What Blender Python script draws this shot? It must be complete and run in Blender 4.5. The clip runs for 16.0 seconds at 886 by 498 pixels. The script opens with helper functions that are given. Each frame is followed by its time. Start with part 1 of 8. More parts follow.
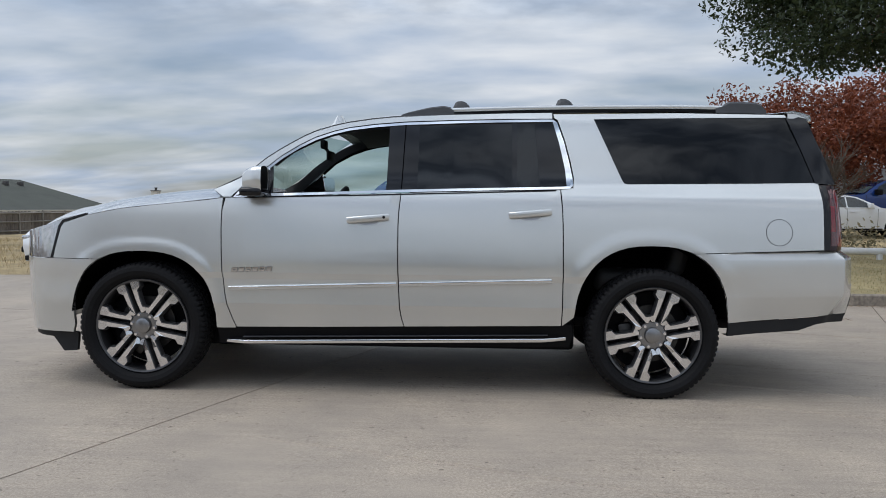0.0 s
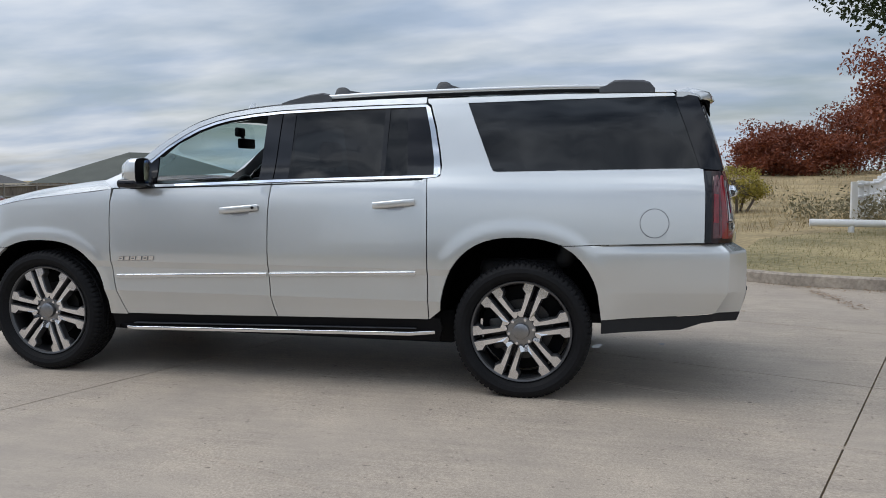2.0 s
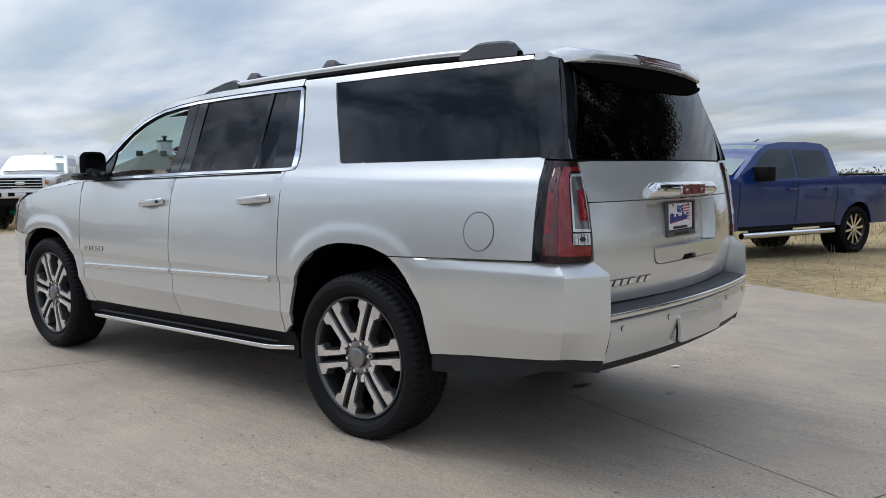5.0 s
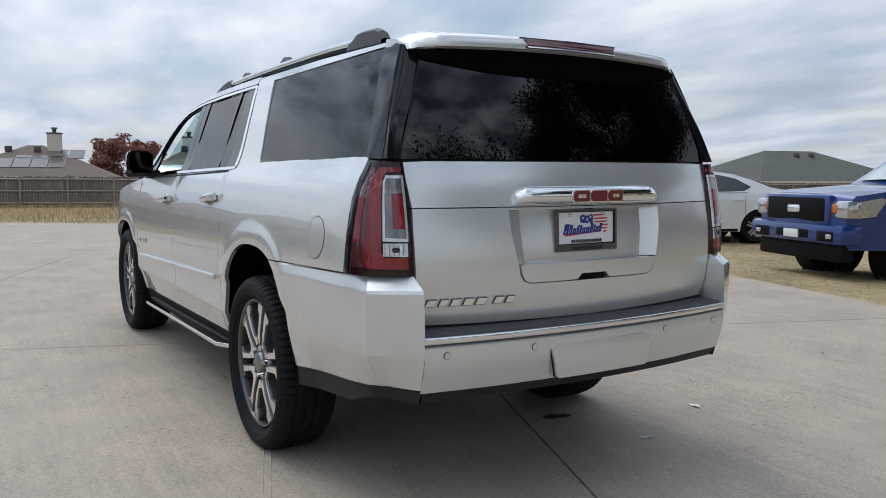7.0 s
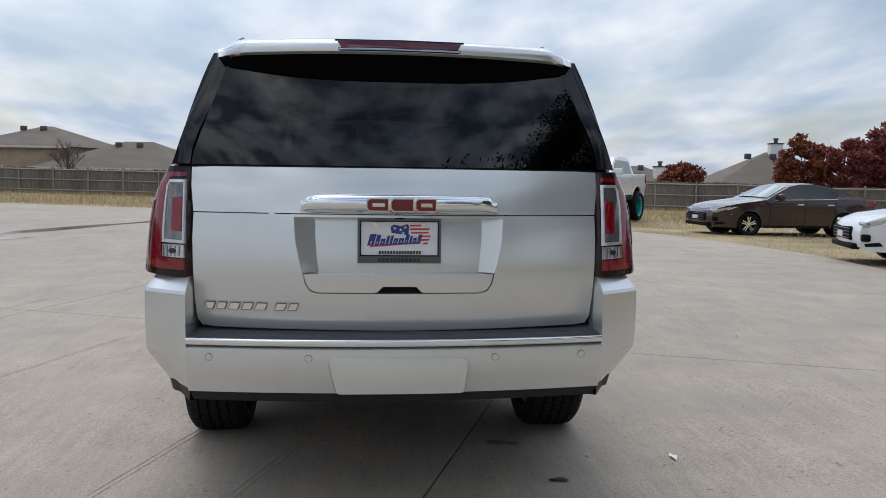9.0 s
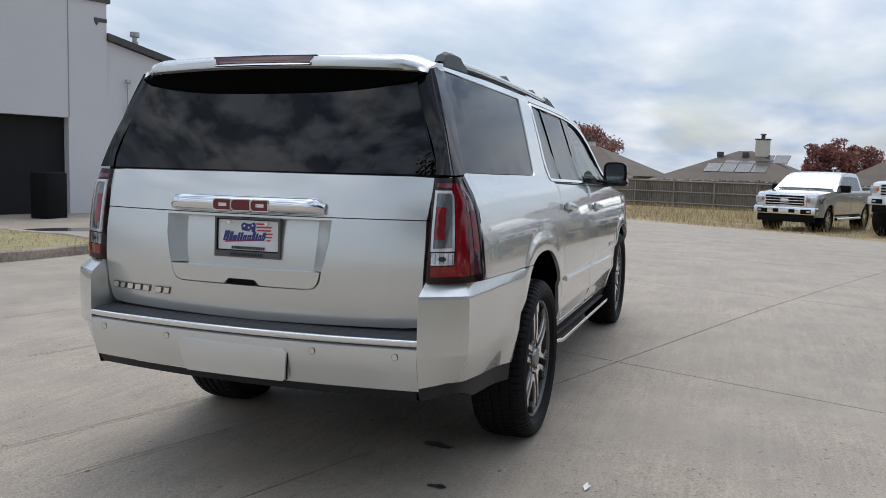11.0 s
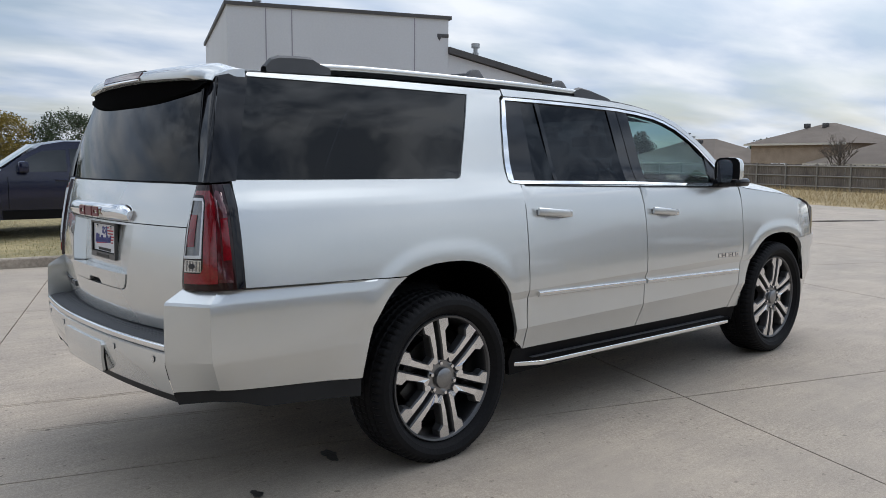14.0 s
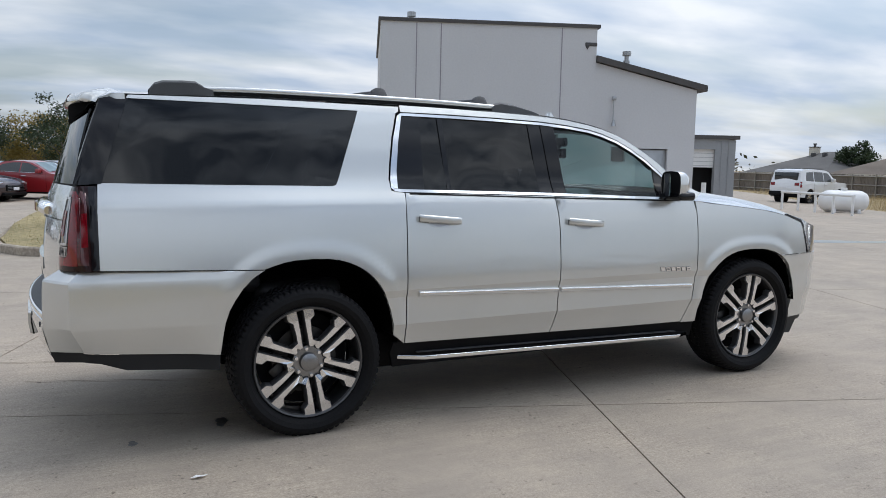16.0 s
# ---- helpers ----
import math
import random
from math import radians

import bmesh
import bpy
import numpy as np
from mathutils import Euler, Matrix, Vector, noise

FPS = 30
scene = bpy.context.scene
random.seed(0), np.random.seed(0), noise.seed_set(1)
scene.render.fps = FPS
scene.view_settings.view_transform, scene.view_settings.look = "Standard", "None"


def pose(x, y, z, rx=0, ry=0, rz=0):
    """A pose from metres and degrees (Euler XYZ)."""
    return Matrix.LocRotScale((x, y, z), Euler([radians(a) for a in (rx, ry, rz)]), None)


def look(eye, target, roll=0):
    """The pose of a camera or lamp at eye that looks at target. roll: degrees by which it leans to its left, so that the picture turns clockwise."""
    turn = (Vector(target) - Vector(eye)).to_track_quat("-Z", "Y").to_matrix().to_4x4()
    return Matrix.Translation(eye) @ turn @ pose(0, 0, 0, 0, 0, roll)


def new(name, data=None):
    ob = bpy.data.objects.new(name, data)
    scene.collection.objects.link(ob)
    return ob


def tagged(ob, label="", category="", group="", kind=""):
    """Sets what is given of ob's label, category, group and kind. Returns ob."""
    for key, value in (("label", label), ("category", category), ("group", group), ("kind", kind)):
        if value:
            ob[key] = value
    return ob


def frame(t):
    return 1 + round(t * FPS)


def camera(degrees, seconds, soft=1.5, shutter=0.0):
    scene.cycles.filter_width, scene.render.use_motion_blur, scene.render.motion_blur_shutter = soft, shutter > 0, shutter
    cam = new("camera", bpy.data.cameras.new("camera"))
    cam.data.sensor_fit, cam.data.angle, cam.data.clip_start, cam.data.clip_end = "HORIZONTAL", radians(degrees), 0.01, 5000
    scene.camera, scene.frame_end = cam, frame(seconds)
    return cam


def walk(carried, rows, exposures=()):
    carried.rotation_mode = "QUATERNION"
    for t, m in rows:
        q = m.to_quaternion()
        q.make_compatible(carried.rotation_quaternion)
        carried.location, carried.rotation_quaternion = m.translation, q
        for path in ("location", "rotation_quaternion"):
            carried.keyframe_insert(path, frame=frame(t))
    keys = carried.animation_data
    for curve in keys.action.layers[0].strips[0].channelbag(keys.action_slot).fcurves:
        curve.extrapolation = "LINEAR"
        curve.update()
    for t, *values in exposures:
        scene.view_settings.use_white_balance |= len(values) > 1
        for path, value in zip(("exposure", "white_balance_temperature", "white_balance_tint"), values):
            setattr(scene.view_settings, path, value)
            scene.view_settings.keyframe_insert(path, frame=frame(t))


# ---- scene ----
# The camera and its walk: seconds, place, heading, pitch, roll
cam = camera(57.65, 16.0, soft=0.9)
PATH = (
    (0.000, 0.559, -6.131, 1.194, 2.57, -2.96, -0.02),
    (0.500, 0.825, -6.189, 1.272, 3.17, -3.43, -0.25),
    (1.000, 1.172, -6.110, 1.289, 4.56, -4.08, -0.34),
    (1.500, 1.788, -5.974, 1.334, 8.78, -4.95, -0.58),
    (2.000, 2.293, -5.766, 1.326, 12.92, -5.25, -0.66),
    (2.500, 2.777, -5.503, 1.325, 17.55, -5.21, -0.76),
    (3.000, 3.258, -5.214, 1.321, 22.31, -5.08, -0.75),
    (3.500, 3.625, -4.840, 1.320, 26.87, -5.14, -0.66),
    (4.000, 3.996, -4.435, 1.330, 31.53, -5.46, -0.55),
    (4.200, 4.119, -4.258, 1.286, 33.55, -5.13, -0.58),
    (4.725, 4.428, -3.890, 1.279, 37.90, -5.18, -0.55),
    (5.250, 4.637, -3.575, 1.273, 41.70, -5.16, -0.54),
    (5.775, 4.816, -3.243, 1.272, 45.79, -5.13, -0.46),
    (6.300, 5.030, -2.823, 1.276, 50.98, -5.14, -0.19),
    (6.500, 5.172, -2.641, 1.291, 53.26, -5.21, -0.19),
    (7.000, 5.421, -2.195, 1.273, 58.76, -5.11, 0.18),
    (7.500, 5.621, -1.706, 1.301, 64.81, -5.27, 0.70),
    (8.000, 5.834, -1.183, 1.311, 71.54, -5.25, 1.06),
    (8.500, 5.895, -0.684, 1.308, 77.93, -5.22, 1.20),
    (9.000, 5.976, -0.153, 1.314, 84.11, -5.25, 1.13),
    (9.500, 5.976, 0.353, 1.310, 90.10, -5.25, 1.15),
    (10.000, 5.960, 0.857, 1.331, 96.55, -5.35, 1.25),
    (10.200, 5.966, 1.072, 1.349, 98.97, -5.43, 1.35),
    (10.725, 5.899, 1.615, 1.365, 105.84, -5.57, 1.58),
    (11.250, 5.732, 2.140, 1.373, 112.92, -5.68, 1.88),
    (11.775, 5.491, 2.599, 1.379, 119.51, -5.77, 2.04),
    (12.300, 5.204, 2.946, 1.386, 124.93, -5.89, 1.82),
    (12.500, 5.105, 3.101, 1.381, 126.95, -5.86, 1.63),
    (13.000, 4.825, 3.385, 1.391, 131.55, -6.08, 1.25),
    (13.500, 4.519, 3.579, 1.404, 135.45, -6.19, 0.69),
    (14.000, 4.203, 3.844, 1.443, 138.83, -6.33, 0.40),
    (14.500, 3.870, 4.105, 1.456, 141.99, -6.33, 0.33),
    (15.000, 3.569, 4.390, 1.481, 145.31, -6.29, 0.51),
    (15.500, 3.295, 4.848, 1.511, 149.10, -6.25, 0.95),
    (16.000, 2.965, 5.173, 1.488, 153.46, -6.05, 1.24),
)


def cam_pose(x, y, z, yaw, pitch, roll):
    """Heading to the left from +y, pitch up and roll, in degrees."""
    return pose(x, y, z, 0, 0, yaw) @ pose(0, 0, 0, 90 + pitch, 0, 0) @ pose(0, 0, 0, 0, 0, roll)


walk(cam, [(r[0], cam_pose(*r[1:])) for r in PATH], ((0.0, -0.06), (1.5, -0.02), (3.5, 0.06), (6.5, 0.10), (9.0, 0.05), (12.5, 0.09), (14.0, 0.13), (16.0, 0.13)))

# ---- world, sun and exposure ----
SUN_DIR = Vector((-0.50, -0.12, 0.85)).normalized()


def make_world():
    w = bpy.data.worlds.new("sky")
    scene.world = w
    w.use_nodes = True
    nt = w.node_tree
    nt.nodes.clear()
    N = nt.nodes.new
    L = nt.links.new
    out, bg = N("ShaderNodeOutputWorld"), N("ShaderNodeBackground")
    sky = N("ShaderNodeTexSky")
    sky.sky_type, sky.sun_disc = "NISHITA", False
    sky.sun_elevation = math.asin(SUN_DIR.z)
    sky.sun_rotation = math.atan2(SUN_DIR.x, SUN_DIR.y)
    sky.air_density, sky.dust_density, sky.ozone_density = 1.0, 1.5, 1.5
    co, sep = N("ShaderNodeTexCoord"), N("ShaderNodeSeparateXYZ")
    L(co.outputs["Generated"], sep.inputs[0])

    def math_node(op, a, b):
        n = N("ShaderNodeMath")
        n.operation = op
        for k, v in enumerate((a, b)):
            if isinstance(v, (int, float)):
                n.inputs[k].default_value = v
            else:
                L(v, n.inputs[k])
        return n.outputs[0]

    # cloud deck: the direction meets a flat layer overhead
    h = math_node("MAXIMUM", sep.outputs["Z"], 0.0)
    h = math_node("ADD", h, 0.17)
    px, py = math_node("DIVIDE", sep.outputs["X"], h), math_node("DIVIDE", sep.outputs["Y"], h)
    com = N("ShaderNodeCombineXYZ")
    L(px, com.inputs[0]), L(py, com.inputs[1])
    mp = N("ShaderNodeMapping")
    mp.inputs["Rotation"].default_value = (0, 0, radians(25))
    mp.inputs["Scale"].default_value = (0.75, 1.25, 1)
    L(com.outputs[0], mp.inputs[0])
    n1, n2 = N("ShaderNodeTexNoise"), N("ShaderNodeTexNoise")
    for n, s, d, r in ((n1, 1.1, 5, 0.48), (n2, 2.0, 6, 0.48)):
        n.inputs["Scale"].default_value, n.inputs["Detail"].default_value, n.inputs["Roughness"].default_value = s, d, r
        n.inputs["Distortion"].default_value = 0.12
        L(mp.outputs[0], n.inputs["Vector"])
    cover = N("ShaderNodeValToRGB")
    cover.color_ramp.elements[0].position, cover.color_ramp.elements[1].position = 0.36, 0.56
    cover.color_ramp.elements[0].color = (0.3, 0.3, 0.3, 1)
    L(n1.outputs[0], cover.inputs[0])
    shade = N("ShaderNodeValToRGB")
    e = shade.color_ramp.elements
    e[0].position, e[0].color = 0.36, CLOUD_DARK
    e[1].position, e[1].color = 0.66, CLOUD_LIGHT
    L(n2.outputs[0], shade.inputs[0])
    scale = N("ShaderNodeMixRGB")
    scale.blend_type = "MULTIPLY"
    scale.inputs[0].default_value = 1.0
    scale.inputs[2].default_value = (SKY_GAIN, SKY_GAIN, SKY_GAIN, 1)
    L(sky.outputs[0], scale.inputs[1])
    mix = N("ShaderNodeMixRGB")
    L(cover.outputs[0], mix.inputs[0]), L(scale.outputs[0], mix.inputs[1]), L(shade.outputs[0], mix.inputs[2])
    # an overcast sky is brighter overhead than low down
    lift = math_node("ADD", math_node("MULTIPLY", math_node("MAXIMUM", sep.outputs["Z"], 0.0), ZENITH), 1.0)
    grad = N("ShaderNodeMixRGB")
    grad.blend_type = "MULTIPLY"
    grad.inputs[0].default_value = 1.0
    # the cloud is thinner and brighter round the sun
    toward = N("ShaderNodeVectorMath")
    toward.operation = "DOT_PRODUCT"
    toward.inputs[1].default_value = SUN_DIR
    L(co.outputs["Generated"], toward.inputs[0])
    glow = math_node("MULTIPLY", math_node("POWER", math_node("MAXIMUM", toward.outputs["Value"], 0.0), 3.0), 0.55)
    lift = math_node("MULTIPLY", lift, math_node("ADD", glow, 0.92))
    # broken cells of cloud higher up, with darker gaps
    cells, gaps = N("ShaderNodeTexNoise"), N("ShaderNodeValToRGB")
    cells.inputs["Scale"].default_value, cells.inputs["Detail"].default_value, cells.inputs["Roughness"].default_value = 4.5, 5, 0.55
    L(com.outputs[0], cells.inputs["Vector"])
    gaps.color_ramp.elements[0].position, gaps.color_ramp.elements[0].color = 0.40, (0.42, 0.46, 0.52, 1)
    gaps.color_ramp.elements[1].position, gaps.color_ramp.elements[1].color = 0.60, (1.5, 1.48, 1.45, 1)
    L(cells.outputs[0], gaps.inputs[0])
    high = N("ShaderNodeMapRange")
    high.inputs["From Min"].default_value, high.inputs["From Max"].default_value = 0.20, 0.42
    L(sep.outputs["Z"], high.inputs["Value"])
    broken = N("ShaderNodeMixRGB")
    broken.blend_type = "MULTIPLY"
    L(high.outputs[0], broken.inputs[0]), L(mix.outputs[0], broken.inputs[1]), L(gaps.outputs[0], broken.inputs[2])
    L(broken.outputs[0], grad.inputs[1]), L(lift, grad.inputs[2])
    L(grad.outputs[0], bg.inputs[0])
    bg.inputs[1].default_value = SKY_STRENGTH
    L(bg.outputs[0], out.inputs[0])


SKY_STRENGTH, SKY_GAIN, ZENITH = 0.10, 0.85, 0.6
CLOUD_DARK, CLOUD_LIGHT = (4.3, 5.2, 6.6, 1), (7.4, 7.8, 8.35, 1)
make_world()
sun_data = bpy.data.lights.new("sun", "SUN")
sun_data.energy, sun_data.angle, sun_data.color = 0.90, radians(32), (1.0, 0.95, 0.88)
sun = new("sun", sun_data)
sun.matrix_world = look(SUN_DIR * 60, (0, 0, 0))

# ---- materials ----


def material(name, color, rough=0.6, metal=0.0, vary=0.12, scale=6.0, fine=60.0, bump=0.0, bump_scale=80.0, coat=0.0, spec=0.5, tint=None, emission=0.0, stretch=(1, 1, 1)):
    """A surface with colour variation at two scales and fine relief. tint: a second colour for the large stains."""
    m = bpy.data.materials.new(name)
    m.use_nodes = True
    nt = m.node_tree
    N, L = nt.nodes.new, nt.links.new
    p = nt.nodes["Principled BSDF"]
    p.inputs["Roughness"].default_value, p.inputs["Metallic"].default_value = rough, metal
    p.inputs["Coat Weight"].default_value, p.inputs["Coat Roughness"].default_value = coat, 0.03
    p.inputs["Specular IOR Level"].default_value = spec
    co, mp = N("ShaderNodeTexCoord"), N("ShaderNodeMapping")
    mp.inputs["Scale"].default_value = stretch
    L(co.outputs["Object"], mp.inputs[0])
    big, small = N("ShaderNodeTexNoise"), N("ShaderNodeTexNoise")
    for n, s, d in ((big, scale, 5), (small, fine, 3)):
        n.inputs["Scale"].default_value, n.inputs["Detail"].default_value = s, d
        L(mp.outputs[0], n.inputs["Vector"])
    add = N("ShaderNodeMixRGB")
    add.inputs[0].default_value = 0.45
    L(big.outputs[0], add.inputs[1]), L(small.outputs[0], add.inputs[2])
    ramp = N("ShaderNodeValToRGB")
    e = ramp.color_ramp.elements
    c2 = tint or color
    e[0].position, e[0].color = 0.32, (*[c * (1 - vary) for c in c2], 1)
    e[1].position, e[1].color = 0.68, (*[min(1, c * (1 + vary)) for c in color], 1)
    L(add.outputs[0], ramp.inputs[0])
    L(ramp.outputs[0], p.inputs["Base Color"])
    if bump:
        rel, b = N("ShaderNodeTexNoise"), N("ShaderNodeBump")
        rel.inputs["Scale"].default_value, rel.inputs["Detail"].default_value = bump_scale, 4
        L(mp.outputs[0], rel.inputs["Vector"])
        b.inputs["Strength"].default_value, b.inputs["Distance"].default_value = min(1, bump), 0.01
        L(rel.outputs[0], b.inputs["Height"]), L(b.outputs[0], p.inputs["Normal"])
    if emission:
        L(ramp.outputs[0], p.inputs["Emission Color"])
        p.inputs["Emission Strength"].default_value = emission
    return m


M = {}


def concrete(name, color, pale, dark):
    """Broomed outdoor slab: broad stains, cloudy wear, fine streaks across, pits and specks."""
    m = bpy.data.materials.new(name)
    m.use_nodes = True
    nt = m.node_tree
    N, L = nt.nodes.new, nt.links.new
    p = nt.nodes["Principled BSDF"]
    p.inputs["Roughness"].default_value, p.inputs["Specular IOR Level"].default_value = 0.72, 0.35
    co, geo = N("ShaderNodeTexCoord"), N("ShaderNodeNewGeometry")

    def noise_tex(scale, detail, rough, stretch=(1, 1, 1), turn=0.0):
        mp, n = N("ShaderNodeMapping"), N("ShaderNodeTexNoise")
        mp.inputs["Scale"].default_value, mp.inputs["Rotation"].default_value = stretch, (0, 0, radians(turn))
        n.inputs["Scale"].default_value, n.inputs["Detail"].default_value, n.inputs["Roughness"].default_value = scale, detail, rough
        L(geo.outputs["Position"], mp.inputs[0]), L(mp.outputs[0], n.inputs["Vector"])
        return n.outputs[0]

    def ramp(v, lo, hi, c0, c1):
        r = N("ShaderNodeValToRGB")
        e = r.color_ramp.elements
        e[0].position, e[0].color, e[1].position, e[1].color = lo, (*c0, 1), hi, (*c1, 1)
        L(v, r.inputs[0])
        return r.outputs[0]

    def blend(kind, fac, a, b):
        n = N("ShaderNodeMixRGB")
        n.blend_type = kind
        if isinstance(fac, float):
            n.inputs[0].default_value = fac
        else:
            L(fac, n.inputs[0])
        L(a, n.inputs[1]), L(b, n.inputs[2])
        return n.outputs[0]

    broad = ramp(noise_tex(0.22, 5, 0.6), 0.34, 0.66, dark, pale)
    cloud = ramp(noise_tex(1.6, 6, 0.62), 0.30, 0.70, (0.86, 0.86, 0.87), (1.12, 1.11, 1.09))
    streak = noise_tex(4.0, 5, 0.75, (0.5, 2.2, 1), 28)
    streaks = ramp(streak, 0.34, 0.68, (0.94, 0.94, 0.945), (1.05, 1.045, 1.035))
    grit = noise_tex(70.0, 3, 0.7)
    grits = ramp(grit, 0.30, 0.70, (0.74, 0.73, 0.72), (1.22, 1.22, 1.21))
    pit = noise_tex(26.0, 2, 0.5)
    pits = ramp(pit, 0.28, 0.32, (0.50, 0.49, 0.48), (1, 1, 1))
    sand = noise_tex(210.0, 2, 0.6)
    sands = ramp(sand, 0.30, 0.70, (0.80, 0.80, 0.79), (1.19, 1.19, 1.18))
    rake = noise_tex(9.0, 4, 0.7, (0.12, 3.2, 1), 24)
    rakes = ramp(rake, 0.36, 0.64, (0.93, 0.93, 0.93), (1.05, 1.05, 1.045))
    patchy = ramp(noise_tex(0.9, 4, 0.55), 0.36, 0.58, (0.25, 0.25, 0.25), (1, 1, 1))
    c = blend("MULTIPLY", 1.0, broad, cloud)
    c = blend("MULTIPLY", 1.0, c, streaks)
    c = blend("MULTIPLY", 1.0, c, sands)
    c = blend("MULTIPLY", patchy, c, rakes)
    c = blend("MULTIPLY", patchy, c, grits)
    c = blend("MULTIPLY", patchy, c, pits)
    L(c, p.inputs["Base Color"])
    b = N("ShaderNodeBump")
    b.inputs["Strength"].default_value, b.inputs["Distance"].default_value = 0.35, 0.004
    mixh = N("ShaderNodeMixRGB")
    mixh.inputs[0].default_value = 0.5
    L(grit, mixh.inputs[1]), L(streak, mixh.inputs[2])
    L(mixh.outputs[0], b.inputs["Height"]), L(b.outputs[0], p.inputs["Normal"])
    return m


M["concrete"] = concrete("concrete", (0.40, 0.338, 0.275), (0.425, 0.360, 0.296), (0.365, 0.315, 0.262))
M["grass"] = material("dry_grass", (0.42, 0.33, 0.17), 0.95, vary=0.3, scale=0.3, fine=14, bump=0.8, bump_scale=12, tint=(0.27, 0.23, 0.11))
M["silver"] = material("silver_paint", (0.675, 0.685, 0.67), 0.25, metal=0.62, vary=0.03, scale=2, fine=420, coat=1.0)
M["wall"] = material("white_wall", (0.62, 0.62, 0.63), 0.85, vary=0.05, scale=0.4, fine=20, bump=0.15, bump_scale=30)
M["rubber"] = material("tyre_rubber", (0.011, 0.011, 0.012), 0.62, vary=0.25, scale=5, fine=90, bump=0.15, spec=0.13)
M["black"] = material("black_plastic", (0.008, 0.008, 0.009), 0.55, vary=0.15, scale=8, fine=200, spec=0.10)

# ---- mesh helpers ----


def link_mesh(name, bm, mat, smooth=True, sharp=35, hard=()):
    me = bpy.data.meshes.new(name)
    if smooth:
        lim = radians(sharp)
        for f in bm.faces:
            f.smooth = True
        for e in bm.edges:
            if len(e.link_faces) == 2 and e.calc_face_angle(0) > lim:
                e.smooth = False
    for e in hard:
        e.smooth = False
    bm.to_mesh(me)
    bm.free()
    for mm in mat if isinstance(mat, (list, tuple)) else (mat,):
        me.materials.append(mm)
    return me


def part(name, bm, mat, parent, label="", smooth=True, sharp=35, hard=()):
    """One mesh object from a bmesh, under a thing or a part."""
    ob = new(name, link_mesh(name, bm, mat, smooth, sharp, hard))
    ob.parent = parent
    if label:
        tagged(ob, label)
    return ob


def thing(name, label, category, m=None, group="", kind=""):
    ob = new(name)
    ob.empty_display_size = 0.2
    if m is not None:
        ob.matrix_world = m
    return tagged(ob, label, category, group, kind)


def box(bm, x0, x1, y0, y1, z0, z1, bevel=0.0, seg=2):
    r = bmesh.ops.create_cube(bm, size=1, matrix=Matrix.Translation(((x0 + x1) / 2, (y0 + y1) / 2, (z0 + z1) / 2)) @ Matrix.Diagonal((abs(x1 - x0), abs(y1 - y0), abs(z1 - z0), 1)))
    if bevel:
        es = {e for v in r["verts"] for e in v.link_edges}
        bmesh.ops.bevel(bm, geom=list(es), offset=bevel, segments=seg, affect="EDGES", profile=0.5)
    return bm


def cyl(bm, p, q, r0, r1=None, seg=16, caps=True):
    p, q = Vector(p), Vector(q)
    d = q - p
    m = Matrix.Translation((p + q) / 2) @ d.to_track_quat("Z", "Y").to_matrix().to_4x4()
    bmesh.ops.create_cone(bm, cap_ends=caps, segments=seg, radius1=r0, radius2=r0 if r1 is None else r1, depth=d.length, matrix=m)
    return bm


def new_bm():
    return bmesh.new()


# ---- ground ----
TILT = Matrix(((0.99994, 0.00003, 0.01096), (0.00003, 0.99999, -0.00519), (-0.01096, 0.00519, 0.99993))).to_4x4()


def ground_z(x, y):
    """The pad leans a little and falls away towards the fence."""
    r = max(math.hypot(x, y), 1e-6)
    s = max(0.0, min(-0.9 * x + 0.43 * y, 70) - 3)
    near = max(0.0, min(1.0, (18 - r) / 11))
    near = near * near * (3 - 2 * near)
    return (-0.01097 * x + 0.00519 * y) * min(1, 60 / r) - 0.030 * s * s / (s + 4) + near * (0.002 * x - 0.012)

# ---- car materials ----
M["chrome"] = material("chrome", (0.82, 0.83, 0.84), 0.06, metal=1.0, vary=0.03, scale=4, fine=60)
M["satin"] = material("satin_aluminium", (0.86, 0.86, 0.87), 0.13, metal=1.0, vary=0.05, scale=9, fine=120)
M["spoke_side"] = material("grey_spoke_flank", (0.11, 0.11, 0.113), 0.3, metal=0.6, vary=0.1, scale=12, fine=120)
M["pad_metal"] = material("brushed_spoke_end", (0.74, 0.74, 0.75), 0.2, metal=1.0, vary=0.08, scale=18, fine=160)
M["pocket"] = material("grey_wheel_paint", (0.035, 0.035, 0.037), 0.35, metal=0.4, vary=0.12, scale=10, fine=120)
M["gloss_black"] = material("gloss_black", (0.008, 0.008, 0.010), 0.07, vary=0.1, scale=6, fine=100, spec=0.4)
M["grey_plastic"] = material("grey_textured_plastic", (0.055, 0.057, 0.062), 0.55, vary=0.12, scale=12, fine=220, bump=0.25, bump_scale=320)
M["skirt"] = material("charcoal_plastic", (0.018, 0.019, 0.021), 0.5, vary=0.12, scale=8, fine=160, spec=0.25)
M["leather"] = material("black_leather", (0.03, 0.03, 0.032), 0.45, vary=0.2, scale=7, fine=120, bump=0.1)
# the cloth is a lighter grey; the dim cabin's shade is in this colour
M["headliner"] = material("shaded_grey_cloth", (0.10, 0.10, 0.10), 0.9, vary=0.1, scale=9, fine=150)
# near-black, below felt or plastic: recess shade is deepened in this colour
M["liner"] = material("recess_shade_black", (0.003, 0.003, 0.003), 1.0, vary=0.2, scale=8, fine=120, spec=0.02)
M["brake"] = material("brake_metal", (0.07, 0.068, 0.066), 0.45, metal=0.9, vary=0.2, scale=14, fine=90)
M["white_plate"] = material("white_plate_face", (0.78, 0.78, 0.80), 0.35, vary=0.04, scale=20, fine=200)
